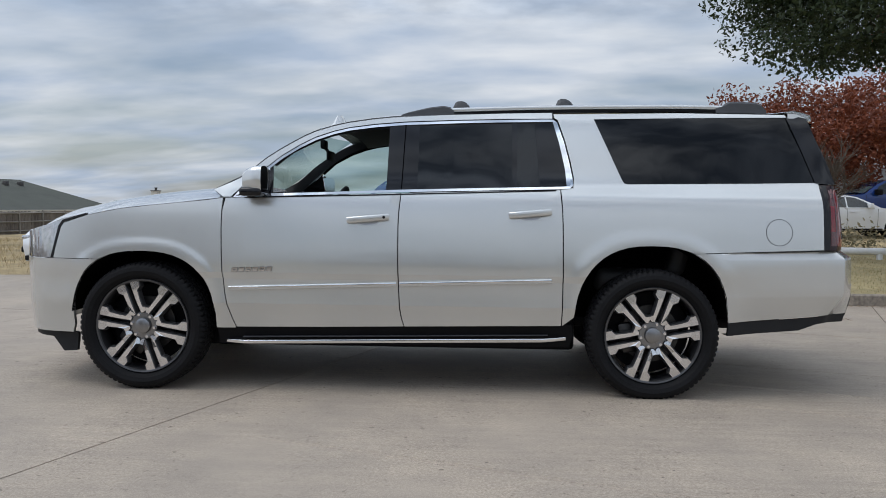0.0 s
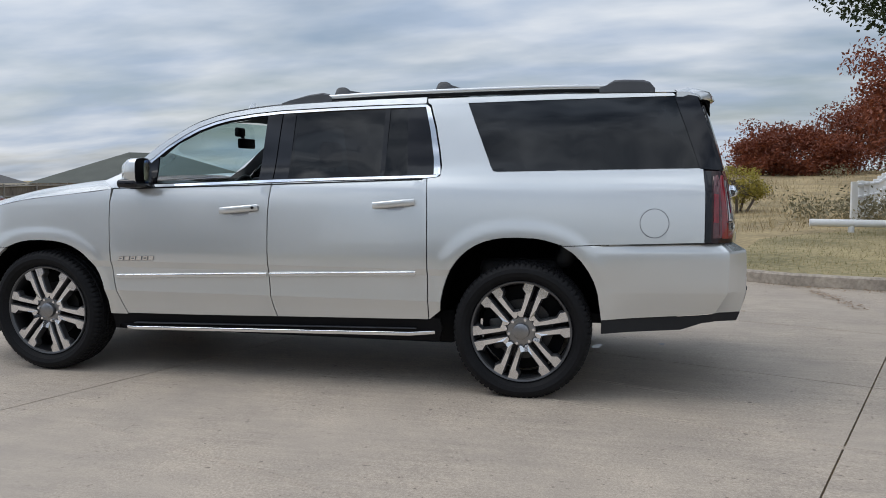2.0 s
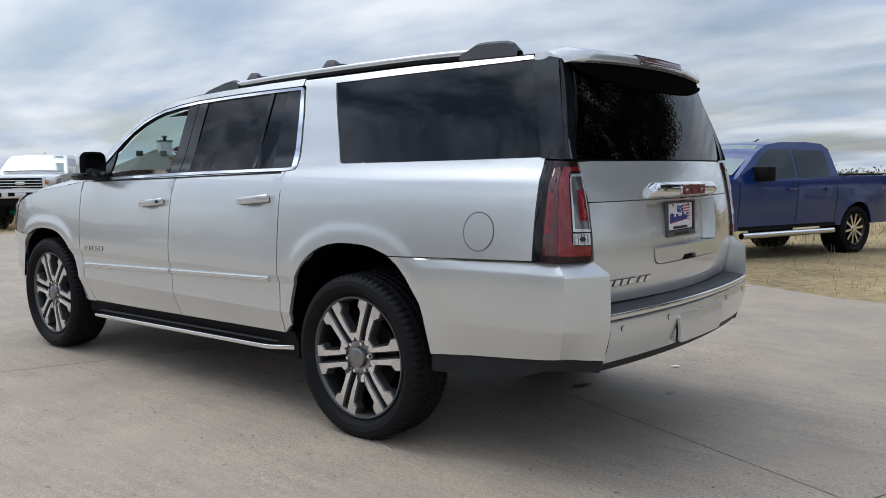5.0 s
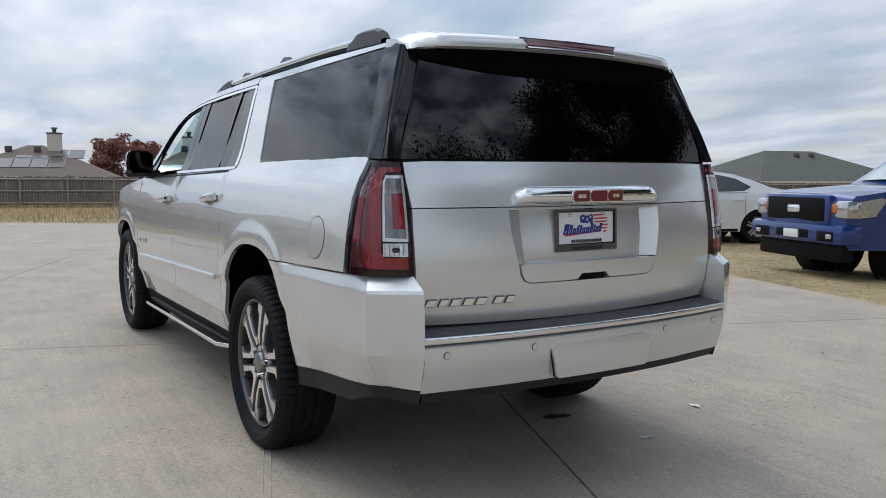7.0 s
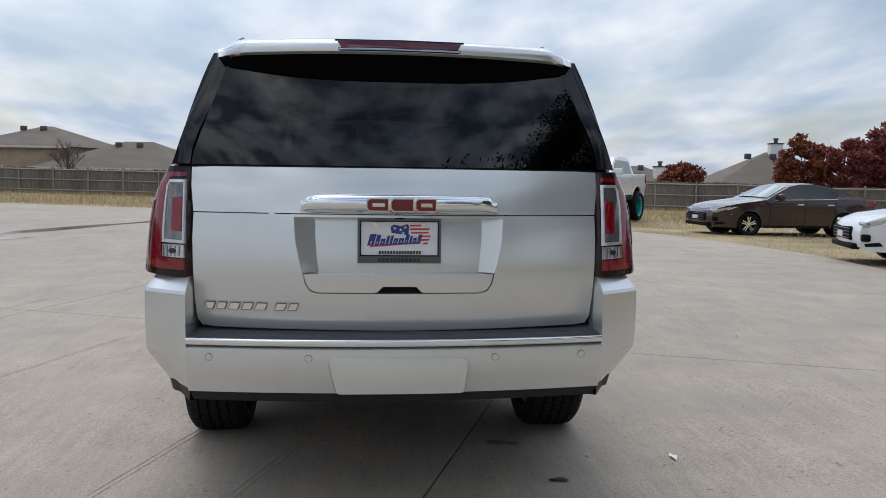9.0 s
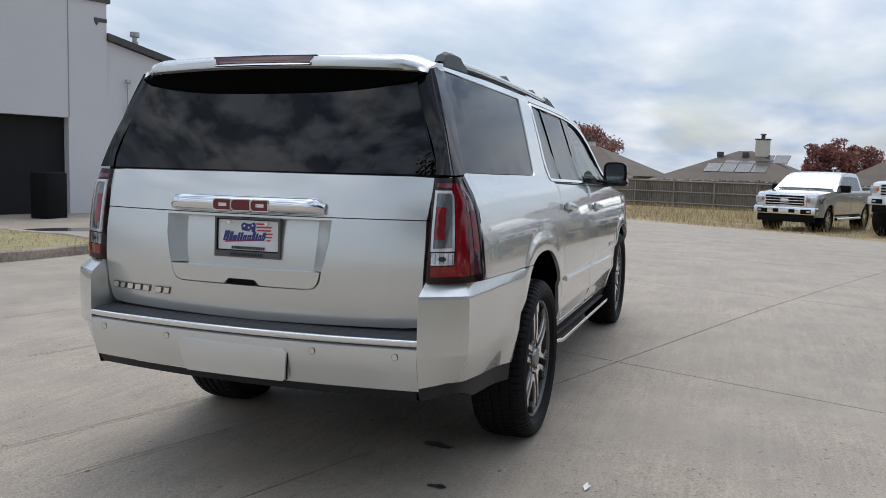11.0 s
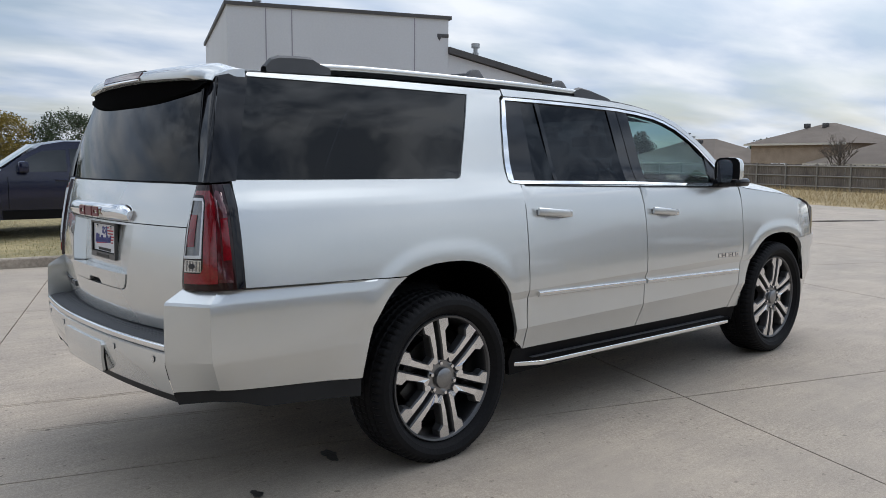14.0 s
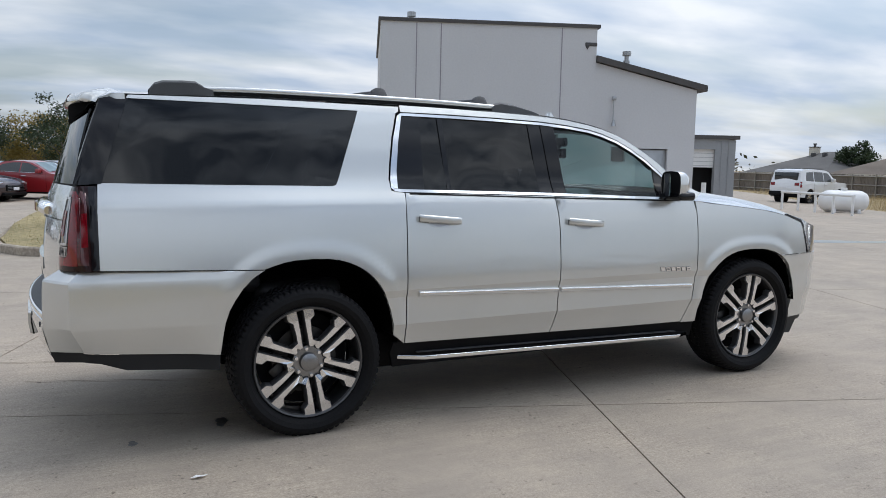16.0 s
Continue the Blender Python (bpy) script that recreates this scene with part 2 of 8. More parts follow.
M["plate_blue"] = material("plate_blue_ink", (0.03, 0.04, 0.22), 0.4, vary=0.1)
M["plate_red"] = material("plate_red_ink", (0.50, 0.03, 0.05), 0.4, vary=0.1)
M["ink"] = material("black_ink", (0.02, 0.02, 0.02), 0.4, vary=0.1)
M["red_enamel"] = material("red_enamel", (0.15, 0.008, 0.018), 0.30, vary=0.08, coat=0.25)


def glass(name, tint, rough=0.0, ior=1.5):
    """A thin pane: tinted see-through with a mirror gloss that grows towards grazing angles."""
    m = bpy.data.materials.new(name)
    m.use_nodes = True
    nt = m.node_tree
    nt.nodes.clear()
    N, L = nt.nodes.new, nt.links.new
    out, mix, tr, gl, fr = N("ShaderNodeOutputMaterial"), N("ShaderNodeMixShader"), N("ShaderNodeBsdfTransparent"), N("ShaderNodeBsdfGlossy"), N("ShaderNodeLayerWeight")
    tr.inputs[0].default_value = (*tint, 1)
    gl.inputs["Roughness"].default_value = rough
    fr.inputs["Blend"].default_value = 0.5
    r0 = ((ior - 1) / (ior + 1)) ** 2
    power, scaled = N("ShaderNodeMath"), N("ShaderNodeMath")
    power.operation, power.inputs[1].default_value = "POWER", 5.0
    scaled.operation, scaled.inputs[1].default_value, scaled.inputs[2].default_value = "MULTIPLY_ADD", 1 - r0, r0
    L(fr.outputs["Facing"], power.inputs[0]), L(power.outputs[0], scaled.inputs[0])
    L(scaled.outputs[0], mix.inputs[0]), L(tr.outputs[0], mix.inputs[1]), L(gl.outputs[0], mix.inputs[2]), L(mix.outputs[0], out.inputs[0])
    return m


M["clear_glass"] = glass("clear_window_glass", (0.54, 0.68, 0.66), ior=1.6)
M["privacy_glass"] = glass("privacy_glass", (0.010, 0.011, 0.013), ior=1.56)
M["red_lens"] = material("red_lamp_lens", (0.20, 0.003, 0.010), 0.10, vary=0.35, scale=14, fine=90, coat=0.8)
M["deep_red_lens"] = material("deep_red_lamp_lens", (0.09, 0.005, 0.010), 0.08, vary=0.2, scale=14, fine=90, coat=1.0)
M["grey_lens"] = material("grey_lamp_lens", (0.16, 0.16, 0.165), 0.08, metal=0.5, vary=0.3, scale=30, fine=140, coat=1.0)
M["lamp_chrome"] = material("lamp_frame_silver", (0.62, 0.62, 0.63), 0.16, metal=0.5, vary=0.12, scale=30, fine=160, coat=0.5)
M["satin_grey"] = material("brushed_grey_metal", (0.42, 0.42, 0.43), 0.3, metal=1.0, vary=0.08, scale=9, fine=120)
M["smoke_lens"] = material("smoked_red_lens", (0.095, 0.022, 0.026), 0.08, metal=0.2, vary=0.3, scale=30, fine=140, coat=1.0)
M["hub_grey"] = material("grey_hub_metal", (0.29, 0.29, 0.295), 0.3, metal=1.0, vary=0.1, scale=9, fine=120)
M["dark_lens"] = material("smoked_lamp_lens", (0.022, 0.008, 0.009), 0.06, vary=0.15, scale=14, fine=60, coat=0.0, spec=0.4)
M["clear_lens"] = material("clear_lamp_lens", (0.55, 0.55, 0.56), 0.10, metal=0.7, vary=0.35, scale=40, fine=160, coat=1.0)

# ---- car shape: x to the back, y across, z up from the ground under the wheels ----


def curve(keys):
    """A smooth curve through (value, result) pairs."""
    xs, ys = [k[0] for k in keys], [k[1] for k in keys]
    ms = []
    for i in range(len(xs)):
        a, b = max(0, i - 1), min(len(xs) - 1, i + 1)
        if 0 < i < len(xs) - 1:
            d0, d1 = (ys[i] - ys[i - 1]) / (xs[i] - xs[i - 1]), (ys[i + 1] - ys[i]) / (xs[i + 1] - xs[i])
            ms.append(0 if d0 * d1 <= 0 else 2 * d0 * d1 / (d0 + d1))
        else:
            ms.append((ys[b] - ys[a]) / (xs[b] - xs[a]))

    def f(x):
        if x <= xs[0]:
            return ys[0]
        if x >= xs[-1]:
            return ys[-1]
        i = max(k for k in range(len(xs) - 1) if xs[k] <= x)
        h = xs[i + 1] - xs[i]
        s = (x - xs[i]) / h
        return (2 * s**3 - 3 * s**2 + 1) * ys[i] + (s**3 - 2 * s**2 + s) * h * ms[i] + (3 * s**2 - 2 * s**3) * ys[i + 1] + (s**3 - s**2) * h * ms[i + 1]

    return f


def smooth_step(a, b, x):
    s = min(1, max(0, (x - a) / (b - a)))
    return s * s * (3 - 2 * s)


W_SILL = curve(((0.30, 0.905), (0.42, 0.932), (0.50, 0.953), (0.566, 0.976)))
W_BAND = curve(((0.566, 0.976), (0.64, 0.9745), (0.726, 0.9765)))
W_FOLD = curve(((0.726, 0.9765), (0.768, 0.992)))
CREASES = (0.566, 0.726, 0.768)
W_HIGH = curve(((0.768, 0.992), (0.82, 0.993), (0.88, 0.990), (1.0, 0.980), (1.12, 0.966), (1.22, 0.948), (1.275, 0.932), (1.30, 0.918), (1.34, 0.893), (1.40, 0.866), (1.60, 0.799), (1.80, 0.724), (1.84, 0.70), (1.90, 0.66)))


def W_LOW(z):
    """Half the body's width by height, with folds at the creases."""
    return (W_SILL if z < 0.566 else W_BAND if z < 0.726 else W_FOLD if z < 0.768 else W_HIGH)(z)


NOSE = curve(((-2.62, 0.40), (-2.58, 0.64), (-2.47, 0.85), (-2.35, 0.930), (-2.15, 0.972), (-1.95, 0.995), (-1.6, 1.0)))
TAIL = curve(((2.2, 1.0), (2.45, 1.0), (2.62, 0.999), (2.72, 0.995), (2.80, 0.980)))
HUBS = ((-1.651, 0.485, 0.500), (1.651, 0.492, 0.572))
HUB_Z, ARCH_Z = (0.403, 0.397), 0.40


def arch(x, z, hub):
    hx, a, b = hub
    dz = max(0.0, z - ARCH_Z)
    return (abs((x - hx) / a) ** 2.5 + (dz / b) ** 2.5) ** 0.4


def half_width(x, z):
    w = W_LOW(z)
    w *= NOSE(x) if x < -1.6 else (TAIL(x) if x > 2.2 else 1.0)
    for hub in HUBS:
        d = arch(x, z, hub)
        if d < 1.5 and z < 1.2:
            w += 0.006 * (1 - smooth_step(1.10, 1.18, d)) - 0.002 * (1 - smooth_step(0.98, 1.06, d))
    return w


def inside(p, poly):
    x, y = p
    hit = False
    for i in range(len(poly)):
        (x0, y0), (x1, y1) = poly[i - 1], poly[i]
        if (y0 > y) != (y1 > y) and x < (x1 - x0) * (y - y0) / (y1 - y0) + x0:
            hit = not hit
    return hit


def dense(loop, step):
    out = []
    for i in range(len(loop)):
        a, b = Vector(loop[i]), Vector(loop[(i + 1) % len(loop)])
        n = max(1, int((b - a).length / step))
        out += [tuple(a.lerp(b, k / n)) for k in range(n)]
    return out


def sheet(outline, holes, place, step=0.05, rim=None, flip=False, dv=None, folds=()):
    """A sheet of triangles over a flat outline with holes, laid into space by place(u, v); rim: the way its edges turn in."""
    loops = [dense(outline, step)] + [dense(h, step) for h in holes]
    pts, edges = [], []
    for lp in loops:
        n = len(pts)
        pts += lp
        edges += [(n + i, n + (i + 1) % len(lp)) for i in range(len(lp))]
    us, vs = [p[0] for p in outline], [p[1] for p in outline]
    dv = dv or step
    u = min(us) + step / 2
    row = 0
    while u < max(us):
        v = min(vs) + dv / 2 + (step / 2 if row % 2 and dv == step else 0)
        while v < max(vs):
            if inside((u, v), loops[0]) and not any(inside((u, v), h) for h in loops[1:]):
                if min(abs(u - q[0]) + abs(v - q[1]) for lp in loops for q in lp) > dv * 0.6:
                    pts.append((u, v))
            v += dv
        u += step
        row += 1
    vo, _, fo, *_ = CDT([Vector(p) for p in pts], edges, [], 0, 1e-6)
    bm = new_bm()
    bv = [bm.verts.new((p[0], p[1], 0)) for p in vo]
    for f in fo:
        c = (sum(vo[i][0] for i in f) / len(f), sum(vo[i][1] for i in f) / len(f))
        if inside(c, loops[0]) and not any(inside(c, h) for h in loops[1:]):
            try:
                bm.faces.new([bv[i] for i in (reversed(f) if flip else f)])
            except ValueError:
                pass
    bmesh.ops.delete(bm, geom=[v for v in bm.verts if not v.link_faces], context="VERTS")
    for v in folds:
        bmesh.ops.bisect_plane(bm, geom=bm.verts[:] + bm.edges[:] + bm.faces[:], plane_co=(0, v, 0), plane_no=(0, 1, 0))
    for v in bm.verts:
        v.co = place(v.co.x, v.co.y)
    if rim is not None:
        edge = [e for e in bm.edges if len(e.link_faces) == 1]
        r = bmesh.ops.extrude_edge_only(bm, edges=edge)
        bmesh.ops.translate(bm, vec=Vector(rim), verts=[v for v in r["geom"] if isinstance(v, bmesh.types.BMVert)])
    return bm


from mathutils.geometry import delaunay_2d_cdt as CDT


def side_place(s, off=0.0):
    return lambda x, z: (x, s * (half_width(x, z) + off), z)


def side_panel(name, s, outline, holes, mat, parent, label="", off=0.0, step=0.05, depth=0.03, dv=None):
    bm = sheet(outline, holes, side_place(s, off), step, (0, -s * depth, 0), flip=(s > 0), dv=dv, folds=CREASES if dv else ())
    fold = [e for e in bm.edges if dv and any(abs(e.verts[0].co.z - c) < 1e-4 and abs(e.verts[1].co.z - c) < 1e-4 for c in CREASES)]
    ob = part(name, bm, mat, parent, label, sharp=50, hard=fold)
    return ob


def strip(path, prof, closed=False):
    """A profile (pairs across and up) swept along a path of points; across is level."""
    bm = new_bm()
    rings = []
    for i, p in enumerate(path):
        a, b = Vector(path[max(0, i - 1)]), Vector(path[min(len(path) - 1, i + 1)])
        t = (b - a).normalized()
        side = t.cross(Vector((0, 0, 1)))
        side = side.normalized() if side.length > 1e-4 else Vector((1, 0, 0))
        up = side.cross(t)
        rings.append([bm.verts.new(Vector(p) + side * u + up * v) for u, v in prof])
    n = len(prof)
    for r0, r1 in zip(rings, rings[1:]):
        for k in range(n):
            bm.faces.new((r0[k], r0[(k + 1) % n], r1[(k + 1) % n], r1[k]))
    bm.faces.new(list(reversed(rings[0])))
    bm.faces.new(rings[-1])
    bmesh.ops.recalc_face_normals(bm, faces=bm.faces)
    return bm


def rounded(w, h, r=0.35, n=3):
    """A rounded rectangle as a profile, w across and h up."""
    r = r * min(w, h)
    out = []
    for cx, cy, a0 in ((w / 2 - r, h / 2 - r, 0), (-w / 2 + r, h / 2 - r, 90), (-w / 2 + r, -h / 2 + r, 180), (w / 2 - r, -h / 2 + r, 270)):
        out += [(cx + r * math.cos(radians(a0 + 90 * k / n)), cy + r * math.sin(radians(a0 + 90 * k / n))) for k in range(n + 1)]
    return out


def loft(rows, close_ends=False):
    """Faces between rows of points of equal length."""
    bm = new_bm()
    v = [[bm.verts.new(p) for p in r] for r in rows]
    for a, b in zip(v, v[1:]):
        for i in range(len(a) - 1):
            bm.faces.new((a[i], a[i + 1], b[i + 1], b[i]))
    return bm


def fix_normals(bm, away=(0, 0, 0.8)):
    """Turns all faces to look away from a point."""
    c = Vector(away)
    bm.normal_update()
    for f in bm.faces:
        if f.normal.dot(f.calc_center_median() - c) < 0:
            f.normal_flip()
    return bm


def arch_line(hub, x_from, x_to, n=26):
    """The wheel opening from one side to the other as (x, z) pairs."""
    hx, a, b = hub
    out = []
    for i in range(n + 1):
        t = math.pi * (1 - i / n)
        c, s_ = math.cos(t), math.sin(t)
        x = hx + a * math.copysign(abs(c) ** 0.8, c)
        z = ARCH_Z + b * max(0.0, s_) ** 0.8
        out.append((x, z))
    return out


suv = thing("suv", "large silver sport utility vehicle parked on the concrete", "car", TILT)

ARCH_F, ARCH_R = arch_line(HUBS[0], 0, 0), arch_line(HUBS[1], 0, 0)
DOOR_F_EDGE = [(-1.108, 1.250), (-1.124, 1.17), (-1.125, 1.06), (-1.120, 0.90), (-1.115, 0.77), (-1.104, 0.64), (-1.088, 0.55), (-1.062, 0.46), (-1.040, 0.405)]
DOOR_SPLIT = [(0.040, 1.292), (0.030, 1.18), (0.026, 1.08), (0.028, 0.85), (0.032, 0.70), (0.040, 0.55), (0.050, 0.48), (0.066, 0.425)]
DOOR_R_EDGE = [(1.068, 1.322), (1.078, 1.20), (1.082, 1.09), (1.086, 0.85), (1.087, 0.70), (1.087, 0.55), (1.085, 0.446)]
DLO = [(-1.056, 1.256), (-1.03, 1.285), (-0.998, 1.322), (-0.88, 1.432), (-0.761, 1.529), (-0.65, 1.600), (-0.546, 1.654), (-0.43, 1.695), (-0.325, 1.721), (-0.15, 1.745), (0.048, 1.762), (0.40, 1.776), (0.70, 1.784), (0.986, 1.789), (1.028, 1.788), (1.052, 1.770), (1.095, 1.640), (1.128, 1.50), (1.146, 1.40), (1.150, 1.352), (1.130, 1.332), (1.068, 1.327), (0.5, 1.312), (0.04, 1.298), (-0.5, 1.276), (-0.8, 1.266)]


def shrink(poly, d):
    """The polygon drawn in by d."""
    n = len(poly)
    area = sum(poly[i - 1][0] * poly[i][1] - poly[i][0] * poly[i - 1][1] for i in range(n))
    k = 1 if area > 0 else -1
    out = []
    for i in range(n):
        a, b, c = Vector(poly[i - 1]), Vector(poly[i]), Vector(poly[(i + 1) % n])
        n0, n1 = (b - a).normalized(), (c - b).normalized()
        t = (Vector((-n0.y, n0.x)) + Vector((-n1.y, n1.x)))
        t = t / max(t.length, 1e-6)
        out.append(tuple(b + t * d * k))
    return out


def gap(line, d):
    return [(x + d, z) for x, z in line]


GAP = 0.0035
ROOF_EDGE = curve(((-1.20, 1.30), (-1.02, 1.385), (-0.86, 1.515), (-0.70, 1.618), (-0.55, 1.696), (-0.33, 1.757), (-0.03, 1.797), (0.35, 1.817), (1.0, 1.836), (1.86, 1.846), (2.55, 1.836)))
for s in (-1, 1):
    # dark inner shell that closes the shut lines
    shell = [(-2.20, 0.95), (-1.60, 1.15), (-1.12, 1.22), (0.04, 1.27), (1.10, 1.30), (2.66, 1.33), (2.68, 0.99), (2.12, 0.95)] + list(reversed([(x * 1.0 + (0.03 if x > HUBS[1][0] else -0.03), z + 0.03) for x, z in ARCH_R if z > 0.5])) + [(1.12, 0.44), (-1.07, 0.41)] + list(reversed([(x + (0.03 if x > HUBS[0][0] else -0.03), z + 0.03) for x, z in ARCH_F if z > 0.5]))
    side_panel("inner_shell", s, shell, [], M["black"], suv, off=-0.022, step=0.08, depth=0.002)
    # front fender
    fender = [(-1.934, 0.845), (-2.255, 0.845), (-2.243, 0.905), (-2.205, 1.045), (-2.185, 1.075), (-2.02, 1.128), (-1.80, 1.172), (-1.60, 1.196), (-1.43, 1.214), (-1.25, 1.232), (-1.122, 1.250)] + gap(DOOR_F_EDGE, -GAP)[1:] + [(-1.045, 0.398), (-1.17, 0.398)] + list(reversed([p for p in ARCH_F if p[0] > -1.651 and p[1] > 0.405])) + list(reversed([p for p in ARCH_F if p[0] <= -1.651 and p[1] > 0.855]))
    side_panel("front_fender", s, fender, [], M["silver"], suv, step=0.025, dv=0.022)
    # doors
    door = gap(DOOR_F_EDGE, GAP) + [(-0.5, 0.412)] + list(reversed(gap(DOOR_SPLIT, -GAP))) + [(-0.5, 1.272)]
    fd = side_panel("front_door", s, door, [], M["silver"], suv, step=0.07, dv=0.018)
    door = gap(DOOR_SPLIT, GAP) + [(0.5, 0.434)] + list(reversed(gap(DOOR_R_EDGE, -GAP))) + [(0.5, 1.306)]
    rd = side_panel("rear_door", s, door, [], M["silver"], suv, step=0.07, dv=0.018)
    # quarter panel with its window opening
    qwin = [(1.294, 1.793), (1.70, 1.801), (2.10, 1.807), (2.545, 1.812), (2.62, 1.60), (2.692, 1.382), (2.3, 1.374), (1.90, 1.368), (1.500, 1.3625), (1.478, 1.368), (1.464, 1.390)]
    quarter = gap(list(reversed(DOOR_R_EDGE)), GAP) + [(1.150, 1.335), (1.156, 1.40), (1.138, 1.50), (1.104, 1.645), (1.058, 1.785), (1.036, 1.800), (1.030, 1.826), (1.86, 1.838), (2.535, 1.830), (2.555, 1.805), (2.632, 1.60), (2.704, 1.376), (2.716, 1.19), (2.718, 1.05), (2.716, 0.9595), (2.40, 0.947), (2.15, 0.937), (1.912, 0.9275)] + list(reversed([p for p in ARCH_R if (p[0] < 1.651 or p[1] > 0.935) and p[1] > 0.44]))
    side_panel("quarter_panel", s, quarter, [qwin], M["silver"], suv, step=0.027, depth=0.02, dv=0.024)
    side_panel("quarter_window", s, shrink(qwin, 0.003), [], M["privacy_glass"], suv, "dark tinted glass", off=-0.006, step=0.12, depth=0.002)
    # black glass-covered corner pillar behind the quarter window
    pillar = [(2.541, 1.8135), (2.60, 1.822), (2.672, 1.806), (2.72, 1.65), (2.765, 1.48), (2.792, 1.372), (2.687, 1.379), (2.615, 1.60)]
    side_panel("corner_pillar", s, pillar, [], M["gloss_black"], suv, off=0.002, depth=0.02)
    # roof side above the doors, A-pillar included
    top = [(x, ROOF_EDGE(x)) for x in (-1.19, -1.10, -1.02, -0.94, -0.86, -0.78, -0.70, -0.62, -0.55, -0.43, -0.33, -0.18, -0.03, 0.16, 0.35, 0.7, 1.022)]
    low = [(1.022, 1.796), (0.7, 1.792), (0.40, 1.784), (0.048, 1.770), (-0.15, 1.753), (-0.325, 1.729), (-0.43, 1.703), (-0.546, 1.662), (-0.65, 1.608), (-0.761, 1.537), (-0.88, 1.440), (-1.006, 1.33), (-1.07, 1.258), (-1.122, 1.258)]
    side_panel("roof_side", s, top + low, [], M["silver"], suv, step=0.05)
    side_panel("pillar_lining", s, shrink(top + low, -0.014), [], M["leather"], suv, off=-0.034, step=0.05, depth=0.004)
    side_panel("pillar_backing", s, [(-0.058, 1.296), (0.14, 1.302), (0.144, 1.760), (-0.050, 1.748)], [], M["black"], suv, off=-0.026, depth=0.03)
    # bright frame round the side windows, then pillars and panes
    side_panel("window_trim", s, DLO, [shrink(DLO, 0.016)], M["chrome"], suv, "bright chrome window surround", off=0.004, step=0.05, depth=0.02)
    side_panel("belt_seal", s, [(-0.98, 1.250), (-0.06, 1.277), (1.04, 1.314), (1.04, 1.322), (-0.06, 1.285), (-0.98, 1.258)], [], M["black"], suv, off=0.0025, step=0.05, depth=0.01)
    tri = [(1.046, 1.765), (1.09, 1.63), (1.122, 1.50), (1.138, 1.40), (1.138, 1.352), (1.108, 1.347), (1.100, 1.45), (1.066, 1.62), (1.024, 1.772)]
    side_panel("trim_corner", s, tri, [], M["chrome"], suv, off=0.003, depth=0.015)
    d_in = shrink(DLO, 0.012)
    side_panel("front_pillar_cover", s, [(-1.02, 1.272), (-0.80, 1.278), (-0.815, 1.462), (-0.985, 1.322)], [], M["gloss_black"], suv, off=-0.004, depth=0.015)
    side_panel("centre_pillar_cover", s, [(-0.060, 1.300), (0.036, 1.303), (0.050, 1.752), (-0.052, 1.742)], [], M["gloss_black"], suv, off=-0.003, depth=0.02)
    side_panel("centre_pillar_cover", s, [(0.043, 1.303), (0.142, 1.308), (0.146, 1.757), (0.057, 1.753)], [], M["gloss_black"], suv, off=-0.003, depth=0.02)
    side_panel("rear_pillar_cover", s, [(0.938, 1.335), (1.106, 1.340), (1.098, 1.45), (1.064, 1.62), (1.022, 1.778), (0.906, 1.776)], [], M["gloss_black"], suv, off=-0.003, depth=0.02)
    side_panel("window_divider", s, [(0.760, 1.330), (0.788, 1.331), (0.790, 1.772), (0.757, 1.771)], [], M["gloss_black"], suv, off=-0.002, depth=0.02)
    seal = [(-0.812, 1.470), (-0.69, 1.575), (-0.546, 1.648), (-0.43, 1.688), (-0.325, 1.712), (-0.15, 1.735), (-0.052, 1.742), (-0.052, 1.722), (-0.15, 1.716), (-0.325, 1.692), (-0.43, 1.667), (-0.546, 1.626), (-0.69, 1.552), (-0.795, 1.463)]
    side_panel("window_seal", s, seal, [], M["black"], suv, off=-0.006, depth=0.02)
    seal = [(-0.80, 1.276), (-0.056, 1.298), (-0.056, 1.306), (-0.80, 1.288)]
    side_panel("window_seal", s, seal, [], M["black"], suv, off=-0.004, depth=0.02)
    if s > 0:
        side_panel("front_window", s, [(-0.80, 1.284), (-0.06, 1.302), (-0.053, 1.735), (-0.325, 1.705), (-0.546, 1.640), (-0.69, 1.566), (-0.808, 1.466)], [], M["clear_glass"], suv, "clear window glass", off=-0.012, step=0.15, depth=0.001)
    side_panel("rear_window", s, [(0.142, 1.310), (0.760, 1.330), (0.757, 1.771), (0.146, 1.757)], [], M["privacy_glass"], suv, "dark tinted glass", off=-0.008, step=0.15, depth=0.001)
    side_panel("rear_vent_window", s, [(0.788, 1.331), (0.938, 1.335), (0.906, 1.776), (0.790, 1.772)], [], M["privacy_glass"], suv, "dark tinted glass", off=-0.008, step=0.15, depth=0.001)
    # bright lower door mouldings
    for par, x0, x1 in ((fd, -1.074, 0.018), (rd, 0.040, 1.013)):
        z = lambda x: 0.703 + 0.036 * x
        path = [(x0 + (x1 - x0) * k / 14, s * (half_width(x0 + (x1 - x0) * k / 14, z(x0 + (x1 - x0) * k / 14)) + 0.006), z(x0 + (x1 - x0) * k / 14)) for k in range(15)]
        part("door_moulding", strip(path, rounded(0.016, 0.030, 0.4)), M["silver"], par)
        part("moulding_strip", strip([(p[0], p[1] + s * 0.008, p[2] + 0.004) for p in path], rounded(0.006, 0.012, 0.4)), M["chrome"], par, "thin chrome strip")
